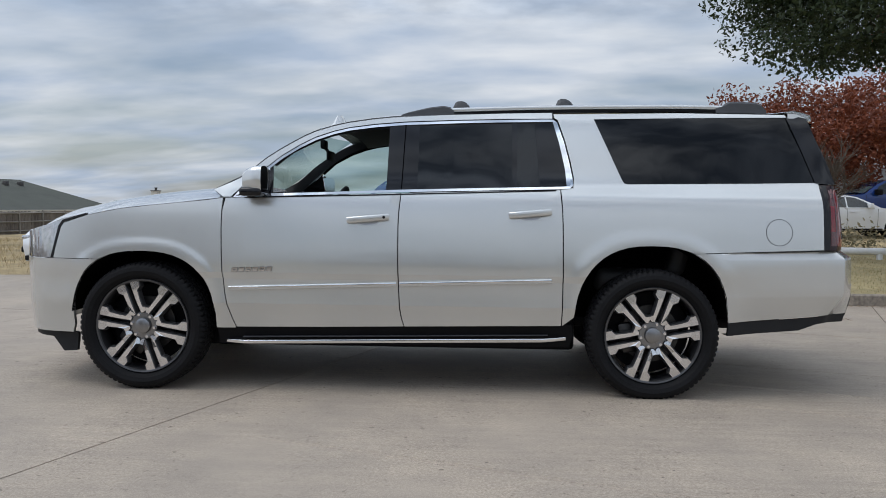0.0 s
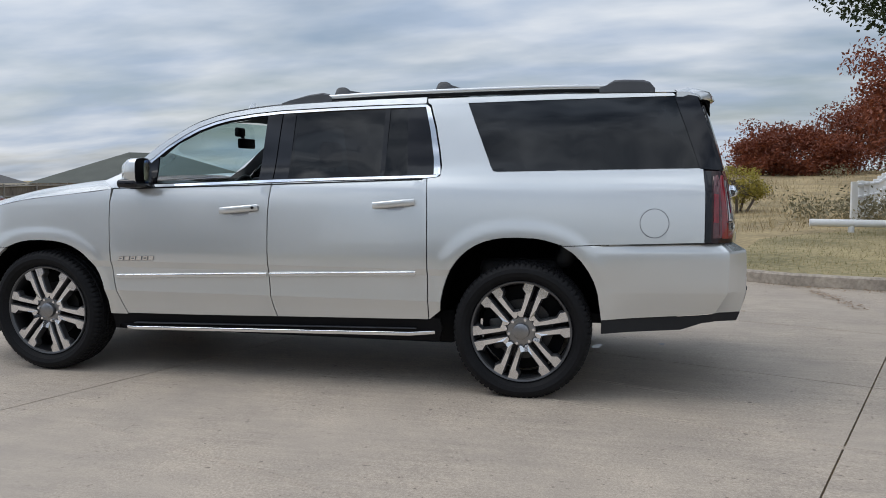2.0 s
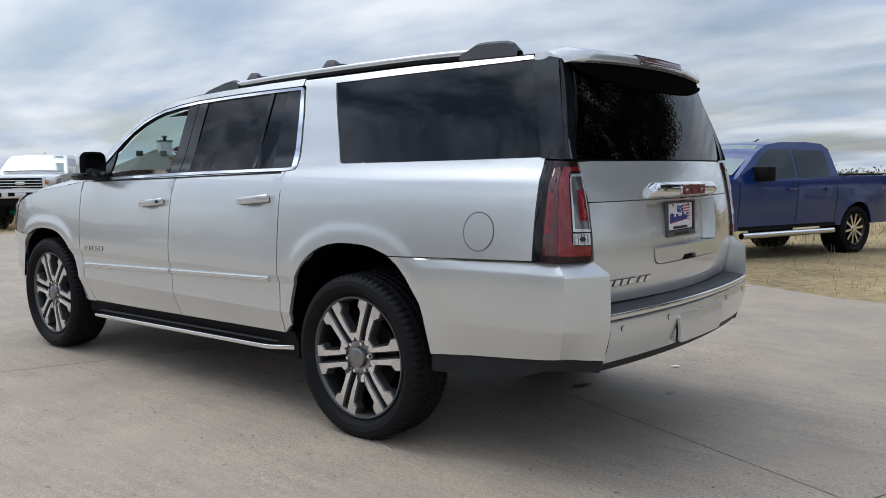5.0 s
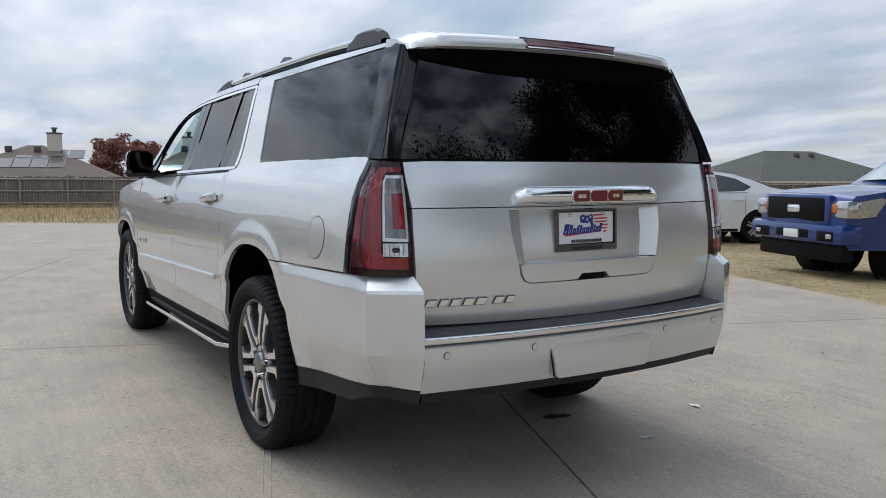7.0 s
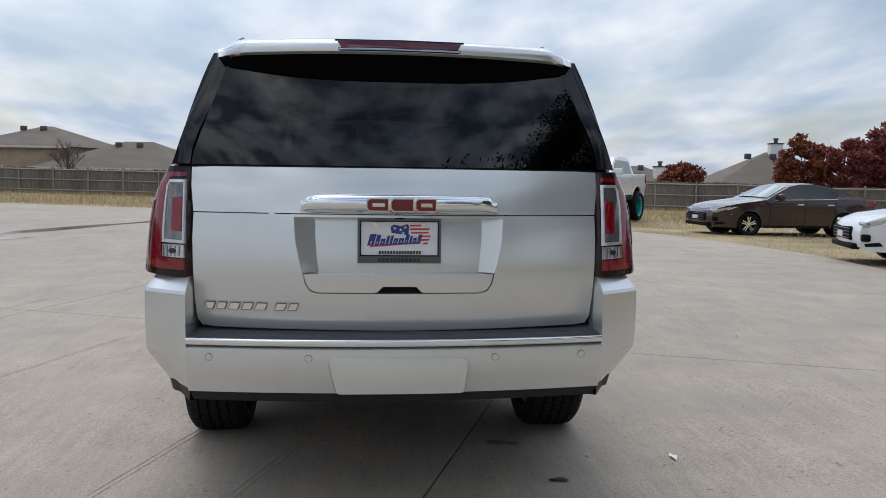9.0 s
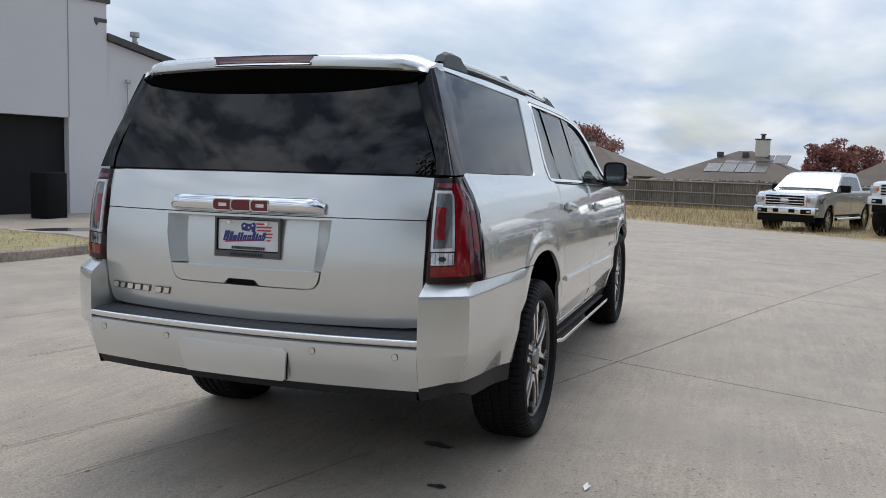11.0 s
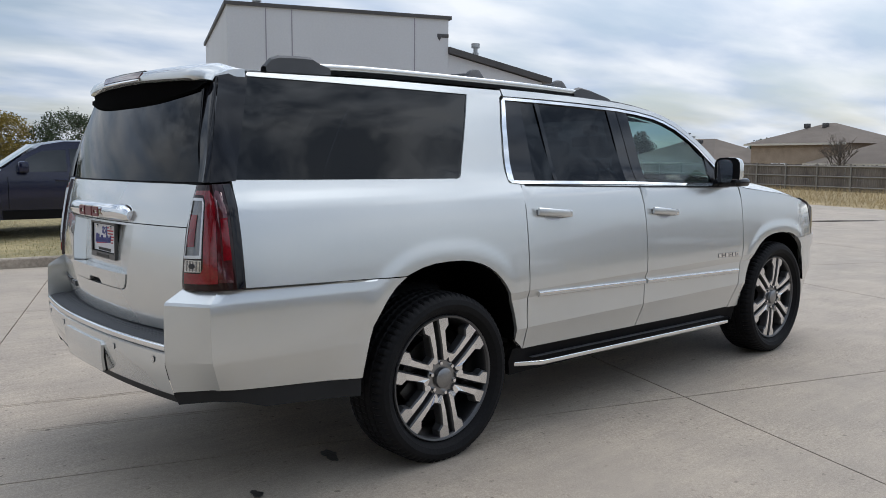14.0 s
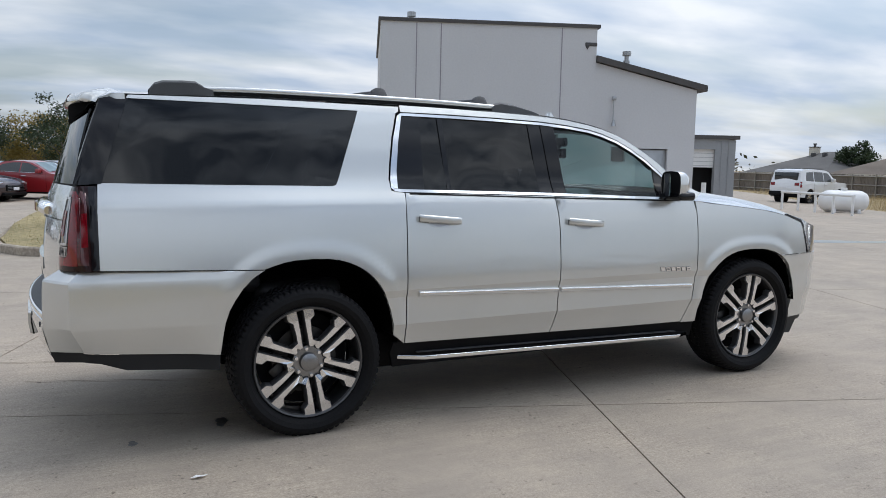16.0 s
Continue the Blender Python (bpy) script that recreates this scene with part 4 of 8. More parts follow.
# tail lamps and the black corner above them
for s in (-1, 1):
    def corner(u, z, off=0.0, s=s):
        """Round the back corner: u from the side (0) to the gate (1)."""
        h = half_width(2.716, z)
        p0, p1 = Vector((2.716, h)), Vector((2.812, h - 0.006))
        p3 = Vector((gate_x(0.79, z) + 0.006, 0.792 - 0.14 * smooth_step(1.372, 1.81, z)))
        p2 = Vector((p3.x - 0.010, p3.y + 0.085))
        if z > 1.372:
            top = (z - 1.372) / (1.81 - 1.372)
            p0.x -= 0.168 * top - 0.075
            p1.x -= 0.160 * top - 0.03
            p0.y, p1.y = half_width(p0.x, z), half_width(p0.x, z) - 0.014
        q = p0 * (1 - u) ** 3 + p1 * (3 * u * (1 - u) ** 2) + p2 * (3 * u * u * (1 - u)) + p3 * u**3
        n = Vector((0.3 + 0.7 * u, 1 - 0.8 * u)).normalized() * off
        return (q.x + n.x, s * (q.y + n.y), z)

    def lamp_part(name, outline, holes, mat, parent, off, label="", step=0.06, depth=0.01):
        return part(name, sheet(outline, holes, lambda u, z: corner(u, z, off), step, (-depth, -s * depth, 0), flip=(s > 0)), mat, parent, label, sharp=50)

    lamp = lamp_part("tail_lamp", [(0.0, 0.958), (1.0, 0.952), (1.0, 1.362), (0.0, 1.368)], [], M["dark_lens"], suv, 0.004, "red and clear tail lamp in a smoked housing", depth=0.03)
    lamp_part("lamp_border", [(0.0, 0.962), (0.11, 0.960), (0.12, 1.364), (0.0, 1.366)], [], M["gloss_black"], lamp, 0.006, "gloss black border")
    lamp_part("outer_lens", [(0.15, 0.985), (0.36, 0.985), (0.36, 1.325), (0.30, 1.345), (0.17, 1.335)], [], M["smoke_lens"], lamp, 0.0055, "smoked clear outer lens")
    lamp_part("side_reflector", [(0.16, 1.075), (0.275, 1.072), (0.285, 1.235), (0.17, 1.238)], [], M["red_lens"], lamp, 0.008, "red side reflector")
    lamp_part("red_band", [(0.37, 0.982), (0.955, 0.976), (0.955, 1.018), (0.64, 1.020), (0.595, 1.040), (0.595, 1.300), (0.66, 1.324), (0.955, 1.326), (0.955, 1.342), (0.46, 1.343), (0.37, 1.315)], [], M["red_lens"], lamp, 0.007, "glossy red bracket-shaped lens", step=0.03)
    lamp_part("inner_edge", [(0.30, 1.000), (0.365, 0.998), (0.365, 1.312), (0.31, 1.306)], [], M["deep_red_lens"], lamp, 0.007)
    lamp_part("inner_lens", [(0.63, 1.088), (0.95, 1.084), (0.95, 1.306), (0.66, 1.306), (0.63, 1.290)], [], M["grey_lens"], lamp, 0.007, "clear grey inner lens")
    ring = [(0.615, 1.080), (0.960, 1.076), (0.960, 1.314), (0.66, 1.314), (0.615, 1.292)]
    lamp_part("lamp_frame", ring, [[(0.650, 1.092), (0.935, 1.088), (0.935, 1.303), (0.676, 1.303), (0.650, 1.288)]], M["lamp_chrome"], lamp, 0.011, "thin bright bracket frame", depth=0.008)
    lamp_part("inner_block", [(0.765, 1.124), (0.925, 1.122), (0.925, 1.250), (0.765, 1.248)], [], M["red_lens"], lamp, 0.010, "red inner lens")
    lamp_part("reversing_lamp", [(0.62, 1.026), (0.955, 1.022), (0.955, 1.071), (0.62, 1.072)], [], M["clear_lens"], lamp, 0.008, "clear ribbed reversing lamp")
    for k in range(5):
        lamp_part("lens_rib", [(0.64 + 0.062 * k, 1.028), (0.648 + 0.062 * k, 1.028), (0.648 + 0.062 * k, 1.068), (0.64 + 0.062 * k, 1.068)], [], M["grey_lens"], lamp, 0.010, depth=0.004)
    bulb = [(0.79 + 0.055 * math.cos(k * math.tau / 14), 1.048 + 0.010 * math.sin(k * math.tau / 14)) for k in range(14)]
    lamp_part("lamp_bulb", bulb, [], M["pocket"], lamp, 0.011, depth=0.004)
    part("pillar_backing", loft([[corner(1.0, z, -0.012), corner(0.6, z, -0.03), (gate_x(0.58, z) - 0.03, s * 0.58, z)] for z in (1.36, 1.45, 1.55, 1.65, 1.75, 1.80)]), M["black"], suv)
    part("corner_cover", sheet([(0.0, 1.374), (1.0, 1.374), (1.0, 1.806), (0.0, 1.806)], [], lambda u, z: corner(u, z, 0.0), 0.06, None, flip=(s > 0)), M["gloss_black"], suv)

# rear bumper
B_ROWS = ((0.956, 0.948, 2.806, 0.900, 2.862), (0.948, 0.958, 2.820, 0.912, 2.890), (0.906, 0.974, 2.864, 0.940, 2.962), (0.894, 0.976, 2.868, 0.943, 2.967), (0.850, 0.977, 2.869, 0.944, 2.970), (0.790, 0.977, 2.869, 0.944, 2.972), (0.730, 0.976, 2.868, 0.943, 2.973), (0.672, 0.974, 2.866, 0.941, 2.972), (0.655, 0.970, 2.860, 0.935, 2.972), (0.540, 0.922, 2.806, 0.870, 2.943))


def arch_back(z):
    hx, a, b = HUBS[1]
    return hx + a * max(0.0, 1 - (max(0, z - ARCH_Z) / b) ** 2.5) ** 0.4


for s in (-1, 1):
    rows = []
    for z, sy, cx, cy, ix in B_ROWS:
        zt = z - (0.033 if z > 0.93 else 0.017 if z > 0.6 else 0.055)
        x0 = arch_back(zt)
        near = lambda x: half_width(x, zt) + (sy - half_width(x, zt)) * smooth_step(2.12, 2.36, x)
        r = [(x0, near(x0) - 0.02), (x0 + 0.001, near(x0)), (x0 + 0.03, near(x0 + 0.03)), (x0 + 0.07, near(x0 + 0.07)), (x0 + 0.11, near(x0 + 0.11)), (x0 + 0.16, near(x0 + 0.16)), (2.36, sy), (2.60, sy - 0.004), (2.74, sy - 0.016)]
        r += [(2.74 + (cx - 0.012 - 2.74) * 0.55, sy - 0.016 + (cy + 0.01 - sy + 0.016) * 0.42), (cx - 0.014, cy + 0.014), (cx + 0.008, cy - 0.010), (cx + (ix - cx) * 0.5, cy + (0.785 - cy) * 0.48), (ix, 0.785), (ix - 0.06, 0.775), (2.80, 0.768)]
        zz = lambda x: z + (0.085 * (x - 2.80) if z < 0.6 else 0.04 * (x - 2.75) if z > 0.93 else 0.02 * (x - 2.75))
        rows.append([(x, s * y, zz(min(x, 2.80))) for x, y in r])
    part("bumper_corner", fix_normals(loft(rows), (2.4, 0, 0.7)), M["silver"], suv, sharp=16)
    low = [(x, y * 0.985 if abs(y) > 0.8 else y, z - 0.085 + (0.030 if x > 2.7 else 0)) for x, y, z in rows[-1]]
    mid = [(x, y * 0.992, z - 0.004) for x, y, z in rows[-1]]
    part("bumper_skirt", fix_normals(loft([mid, [(x - 0.02 * (x > 2.7), y, z) for x, y, z in low], [(x - 0.1 * (x > 2.7), y * 0.86, z - 0.005) for x, y, z in low]]), (2.4, 0, 0.7)), M["skirt"], suv, "charcoal lower skirt")


def bump_x(y):
    return 3.036 - 0.066 * abs(y / 0.785) ** 2


YS = [-0.785 + 1.57 * k / 24 for k in range(25)]
rows = [[(bump_x(y) - 0.012, y, 0.706) for y in YS], [(bump_x(y), y, 0.698) for y in YS], [(bump_x(y) + 0.004, y, 0.655) for y in YS], [(bump_x(y) - 0.008, y, 0.60) for y in YS], [(bump_x(y) - 0.03, y, 0.528) for y in YS]]
part("bumper_bar", fix_normals(loft(rows), (2.6, 0, 0.6)), M["silver"], suv)
rows = [[(bump_x(y) - 0.032, y * 0.99, 0.526) for y in YS], [(bump_x(y) - 0.05, y * 0.98, 0.49) for y in YS], [(bump_x(y) - 0.12, y * 0.97, 0.478) for y in YS]]
part("bumper_skirt", fix_normals(loft(rows), (2.6, 0, 0.6)), M["skirt"], suv)
rows = [[(gate_x(y, 0.76) - 0.03, y, 0.752) for y in YS], [(bump_x(y) - 0.03, y, 0.744) for y in YS], [(bump_x(y) - 0.012, y, 0.738) for y in YS], [(bump_x(y) - 0.008, y, 0.705) for y in YS]]
pad = part("step_pad", fix_normals(loft(rows), (2.9, 0, 0.6)), M["grey_plastic"], suv, "dark grey ribbed step pad", sharp=20)
for k in range(4):
    part("pad_rib", strip([(bump_x(y) - 0.085 + 0.016 * k, y, 0.7475 - 0.002 * k) for y in YS[1:-1]], [(-0.003, 0), (-0.002, 0.003), (0.002, 0.003), (0.003, 0)]), M["grey_plastic"], pad)
part("bumper_strip", strip([(bump_x(y) - 0.004, y, 0.724) for y in YS], rounded(0.018, 0.026, 0.4)), M["chrome"], suv, "chrome strip along the bumper top")
cover = [(-0.242, 0.668), (0.232, 0.668), (0.254, 0.655), (0.243, 0.541), (0.232, 0.534), (-0.222, 0.534), (-0.234, 0.541), (-0.262, 0.655)]
part("hitch_gap", sheet(shrink(cover, -0.003), [], lambda y, z: (bump_x(y) + 0.0035 - 0.14 * max(0, 0.60 - z) - 0.35 * max(0, z - 0.655), y, z), 0.05, (-0.008, 0, 0)), M["black"], suv)
part("hitch_cover", sheet(cover, [], lambda y, z: (bump_x(y) + 0.016 - 0.14 * max(0, 0.60 - z) - 0.35 * max(0, z - 0.655), y, z), 0.05, (-0.05, 0, 0)), M["silver"], suv, sharp=30)
for y in (-0.70, -0.335, 0.36, 0.70):
    bm = new_bm()
    cyl(bm, (bump_x(y) - 0.01, y, 0.668), (bump_x(y) + 0.005, y, 0.668), 0.014, seg=20)
    part("parking_sensor", bm, M["pocket"], suv)
    bm = new_bm()
    cyl(bm, (bump_x(y) - 0.01, y, 0.668), (bump_x(y) + 0.0055, y, 0.668), 0.0125, seg=20)
    part("parking_sensor_face", bm, M["silver"], suv)

# ---- wheels ----


def lathe(profile, seg, mod=None, scale=1.0):
    """Turns pairs (radius, across) round the axle; across is along y."""
    rows = []
    for k in range(seg + 1):
        a = math.tau * k / seg
        rows.append([((r if mod is None else mod(i, k, r)) * scale * math.cos(a), y, (r if mod is None else mod(i, k, r)) * scale * math.sin(a)) for i, (r, y) in enumerate(profile)])
    bm = loft(rows)
    bmesh.ops.remove_doubles(bm, verts=bm.verts, dist=1e-5)
    bmesh.ops.recalc_face_normals(bm, faces=bm.faces)
    return bm


R_T, WK, RK = 0.402, 1.045, 1.082
TYRE = [(0.294, -0.048), (0.302, -0.040), (0.326, -0.010), (0.350, 0.000), (0.372, -0.006), (0.386, -0.018), (R_T - 0.006, -0.030), (R_T - 0.002, -0.046), (R_T, -0.066), (R_T - 0.009, -0.070), (R_T - 0.009, -0.078), (R_T, -0.082), (R_T + 0.001, -0.112), (R_T - 0.009, -0.116), (R_T - 0.009, -0.126), (R_T + 0.001, -0.130), (R_T + 0.001, -0.158), (R_T - 0.009, -0.162), (R_T - 0.009, -0.172), (R_T + 0.001, -0.176), (R_T, -0.206), (R_T - 0.009, -0.210), (R_T - 0.009, -0.218), (R_T, -0.222), (R_T - 0.002, -0.242), (R_T - 0.008, -0.258), (0.372, -0.282), (0.340, -0.288), (0.306, -0.272), (0.292, -0.250)]


def tread(i, k, r):
    """Shoulder blocks cut by cross grooves, and fine sipes over the middle ribs."""
    if i in (5, 6, 7, 8, 23, 24, 25) and k % 4 == 0:
        return r - (0.009 if i in (6, 7, 8, 23, 24) else 0.005)
    if i in (11, 12, 15, 16, 19, 20) and (k + i // 3) % 4 == 0:
        return r - 0.006
    return r


tyre_me = link_mesh("tyre", lathe(TYRE, 288, tread, WK), M["rubber"], sharp=24)
RIM = [(0.262, -0.235), (0.283, -0.245), (0.283, -0.235), (0.270, -0.215), (0.262, -0.12), (0.266, -0.062), (0.276, -0.040), (0.283, -0.034), (0.286, -0.040), (0.284, -0.050)]
rim_me = link_mesh("rim", lathe(RIM, 72, None, RK), M["pocket"], sharp=40)
lip_me = link_mesh("rim_lip", lathe([(0.270, -0.046), (0.276, -0.034), (0.284, -0.031), (0.288, -0.037), (0.286, -0.048)], 72, None, RK), M["spoke_side"], sharp=40)


def spoke_bm(sgn):
    """One arm of a forked pair with its broad end pad; r along the arm, t across it."""
    o = [(0.079, 0.0185), (0.150, 0.0180), (0.226, 0.0180), (0.2865, 0.0185), (0.2775, 0.0715), (0.234, 0.0690), (0.214, 0.0445), (0.150, 0.0395), (0.111, 0.0395), (0.099, 0.0565), (0.083, 0.0478), (0.075, 0.032)]
    bm = new_bm()

    def y_at(r):
        return -0.036 - 0.010 * smooth_step(0.12, 0.06, r) - 0.002 * smooth_step(0.222, 0.275, r)

    ct = sum(t for r, t in o) / len(o)
    cr = 0.17
    face = [bm.verts.new((r * RK, y_at(r), sgn * t * RK)) for r, t in o]
    out = shrink(o, -0.0055)
    edge = [bm.verts.new((r * RK, y_at(min(r, 0.284)) - 0.008, sgn * t * RK)) for r, t in out]
    back = [bm.verts.new((r * RK, y_at(min(r, 0.284)) - 0.050, sgn * t * RK)) for r, t in shrink(o, -0.010)]
    n = len(o)
    faces = [bm.faces.new((face[0], face[1], face[7], face[8])), bm.faces.new((face[1], face[2], face[6], face[7])), bm.faces.new((face[2], face[3], face[4], face[5])), bm.faces.new((face[2], face[5], face[6])), bm.faces.new((face[0], face[8], face[9], face[10], face[11]))]
    for i in range(n):
        k = (i + 1) % n
        bm.faces.new((face[i], face[k], edge[k], edge[i])).material_index = 1
        bm.faces.new((edge[i], edge[k], back[k], back[i])).material_index = 1
    faces[2].material_index = faces[3].material_index = 2
    bmesh.ops.recalc_face_normals(bm, faces=bm.faces)
    bm.normal_update()
    if faces[0].normal.y < 0:
        for f in bm.faces:
            f.normal_flip()
    return bm


spoke_me = [link_mesh("spoke", spoke_bm(k), (M["satin"], M["spoke_side"], M["pad_metal"]), smooth=False) for k in (-1, 1)]
bm = lathe([(0.0, -0.044), (0.044, -0.044), (0.050, -0.048), (0.0502, -0.054), (0.090, -0.056), (0.098, -0.072), (0.098, -0.12), (0.0, -0.12)], 36)
hub_me = link_mesh("hub", bm, M["hub_grey"], sharp=30)
cap_me = link_mesh("hub_cap", lathe([(0.0, -0.026), (0.036, -0.028), (0.049, -0.034), (0.053, -0.047)], 32), M["hub_grey"])
bm = new_bm()
cyl(bm, (0.0, -0.064, 0), (0.0, -0.040, 0), 0.0115, 0.0095, seg=6)
nut_me = link_mesh("wheel_nut", bm, M["chrome"], smooth=False)
bm = lathe([(0.05, -0.135), (0.185, -0.135), (0.185, -0.160), (0.05, -0.160)], 48)
disc_me = link_mesh("brake_disc", bm, M["brake"], sharp=30)
bm = new_bm()
box(bm, 0.10, 0.20, -0.175, -0.115, -0.10, 0.10, 0.02)
calliper_me = link_mesh("brake_calliper", bm, M["brake"])
back_me = link_mesh("brake_shield", lathe([(0.0, -0.19), (0.262, -0.19)], 36), M["black"])
TYRE_OUT = (0.990, 1.002)
for hub, x in ((0, -1.660), (1, 1.666)):
    for s in (-1, 1):
        whl = thing("wheel", "", "", Matrix.Translation((x, s * TYRE_OUT[hub], HUB_Z[hub])) @ (Matrix.Rotation(math.pi, 4, "Z") if s < 0 else Matrix.Identity(4)) @ Matrix.Rotation(radians((50, 20, 11, 40)[hub * 2 + (s > 0)]), 4, "Y"))
        whl.parent = suv
        for nm, me, lab in (("tyre", tyre_me, "black treaded tyre"), ("rim", rim_me, ""), ("rim_lip", lip_me, ""), ("hub", hub_me, ""), ("hub_cap", cap_me, ""), ("brake_disc", disc_me, ""), ("brake_calliper", calliper_me, ""), ("brake_shield", back_me, "")):
            o = new(nm, me)
            o.parent = whl
            if lab:
                tagged(o, lab)
        for k in range(6):
            for me in spoke_me:
                o = new("spoke", me)
                o.parent, o.matrix_local = whl, Matrix.Rotation(math.tau * k / 6, 4, "Y")
            o = new("wheel_nut", nut_me)
            o.parent = whl
            o.matrix_local = Matrix.Rotation(math.tau * k / 6, 4, "Y") @ Matrix.Translation((0.076, 0, 0))

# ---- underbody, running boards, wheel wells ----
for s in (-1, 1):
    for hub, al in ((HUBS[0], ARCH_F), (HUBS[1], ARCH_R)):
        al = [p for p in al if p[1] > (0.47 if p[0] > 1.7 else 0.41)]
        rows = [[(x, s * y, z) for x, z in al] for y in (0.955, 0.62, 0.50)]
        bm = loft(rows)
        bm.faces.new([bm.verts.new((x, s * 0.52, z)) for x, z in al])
        # liner colour is kept near black to deepen the wheel well's shade
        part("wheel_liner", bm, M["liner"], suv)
    side_panel("rocker_panel", s, [(-1.17, 0.402), (1.15, 0.452), (1.165, 0.385), (1.14, 0.30), (-1.16, 0.29)], [], M["black"], suv, off=-0.015)
    bm = new_bm()
    box(bm, -1.12, 1.12, min(s * 0.76, s * 0.972), max(s * 0.76, s * 0.972), -0.022, 0.022, 0.018, 3)
    for v in bm.verts:
        e = smooth_step(0.94, 1.12, abs(v.co.x))
        v.co.y -= s * 0.07 * e if abs(v.co.y) > 0.85 else 0
        v.co.z += 0.332 + 0.022 * v.co.x
    board = part("running_board", bm, M["black"], suv, "black running board with a bright edge")
    path = [(x, s * (0.974 - 0.07 * smooth_step(0.96, 1.13, abs(x))), 0.334 + 0.022 * x) for x in [-1.115 + 2.23 * k / 30 for k in range(31)]]
    part("board_edge", strip(path, rounded(0.010, 0.024, 0.45)), M["chrome"], board, "chrome edge strip")
    bm = new_bm()
    box(bm, -1.0, 1.0, min(s * 0.80, s * 0.93), max(s * 0.80, s * 0.93), 0.0, 0.006, 0.002)
    for v in bm.verts:
        v.co.z += 0.356 + 0.022 * v.co.x
    part("tread_mat", bm, M["grey_plastic"], board)
bm = new_bm()
box(bm, -2.05, 1.20, -0.68, 0.68, 0.24, 0.47, 0.03)
box(bm, 1.15, 2.60, -0.62, 0.62, 0.40, 0.47, 0.02)
part("underbody", bm, M["black"], suv)
bm = new_bm()
cyl(bm, (1.651, -0.75, 0.36), (1.651, 0.75, 0.36), 0.06, seg=14)
part("rear_axle", bm, M["black"], suv)
bm = new_bm()
box(bm, 2.72, 2.87, -0.70, 0.70, 0.52, 0.68, 0.02)
part("bumper_beam", bm, M["black"], suv)

# ---- roof rails ----
for s in (-1, 1):
    ry = 0.655
    rz = curve(((0.0, 1.823), (0.35, 1.848), (1.0, 1.868), (1.86, 1.878), (2.42, 1.866)))
    xs = [0.30 + (2.20 - 0.30) * k / 24 for k in range(25)]
    rail = part("roof_rail", strip([(x, s * ry, rz(x) + 0.006) for x in xs], rounded(0.042, 0.030, 0.45)), M["silver"], suv, "satin silver roof rail with black feet")
    part("rail_base", strip([(x, s * (ry + 0.002), rz(x) - 0.020) for x in xs], rounded(0.030, 0.022, 0.3)), M["black"], rail)
    for prof in ([(0.015, 0.0), (0.06, 0.014), (0.20, 0.038), (0.30, 0.044), (0.345, 0.030), (0.37, 0.006)], [(2.10, 0.004), (2.15, 0.026), (2.19, 0.052), (2.25, 0.056), (2.36, 0.054), (2.40, 0.040), (2.43, 0.0)]):
        rows = []
        for x, h in prof:
            zb = rz(x) - 0.034
            w = 0.030
            rows.append([(x, s * ry - w, zb), (x, s * ry - w * 0.7, zb + 0.03 + h * 0.75), (x, s * ry, zb + 0.034 + h * 0.9), (x, s * ry + w * 0.7, zb + 0.03 + h * 0.75), (x, s * ry + w, zb)])
        part("rail_foot", fix_normals(loft(rows), ((prof[0][0] + prof[-1][0]) / 2, s * ry, 1.80)), M["grey_plastic"], rail, sharp=25)
for x in (0.43, 1.125):
    cb = part("roof_crossbar", strip([(x + 0.0 * k, 0.60 * k / 8, rz(x) + 0.040 + 0.012 * (1 - (k / 8) ** 2)) for k in range(-8, 9)], rounded(0.075, 0.022, 0.45)), M["grey_plastic"], suv)
    for s in (-1, 1):
        rows = []
        for k in range(9):
            u = -1 + 2 * k / 8
            e = max(0, 1 - abs(u) ** 3)
            rows.append([(x + 0.075 * u - 0.02 * e, s * (0.585 + 0.05 * w), rz(x) - 0.02 + (0.094 * e) * (1 - abs(w) ** 3)) for w in (-1, -0.7, -0.3, 0, 0.3, 0.7, 1)])
        part("crossbar_foot", fix_normals(loft(rows), (x, s * 0.585, 1.80)), M["grey_plastic"], cb)

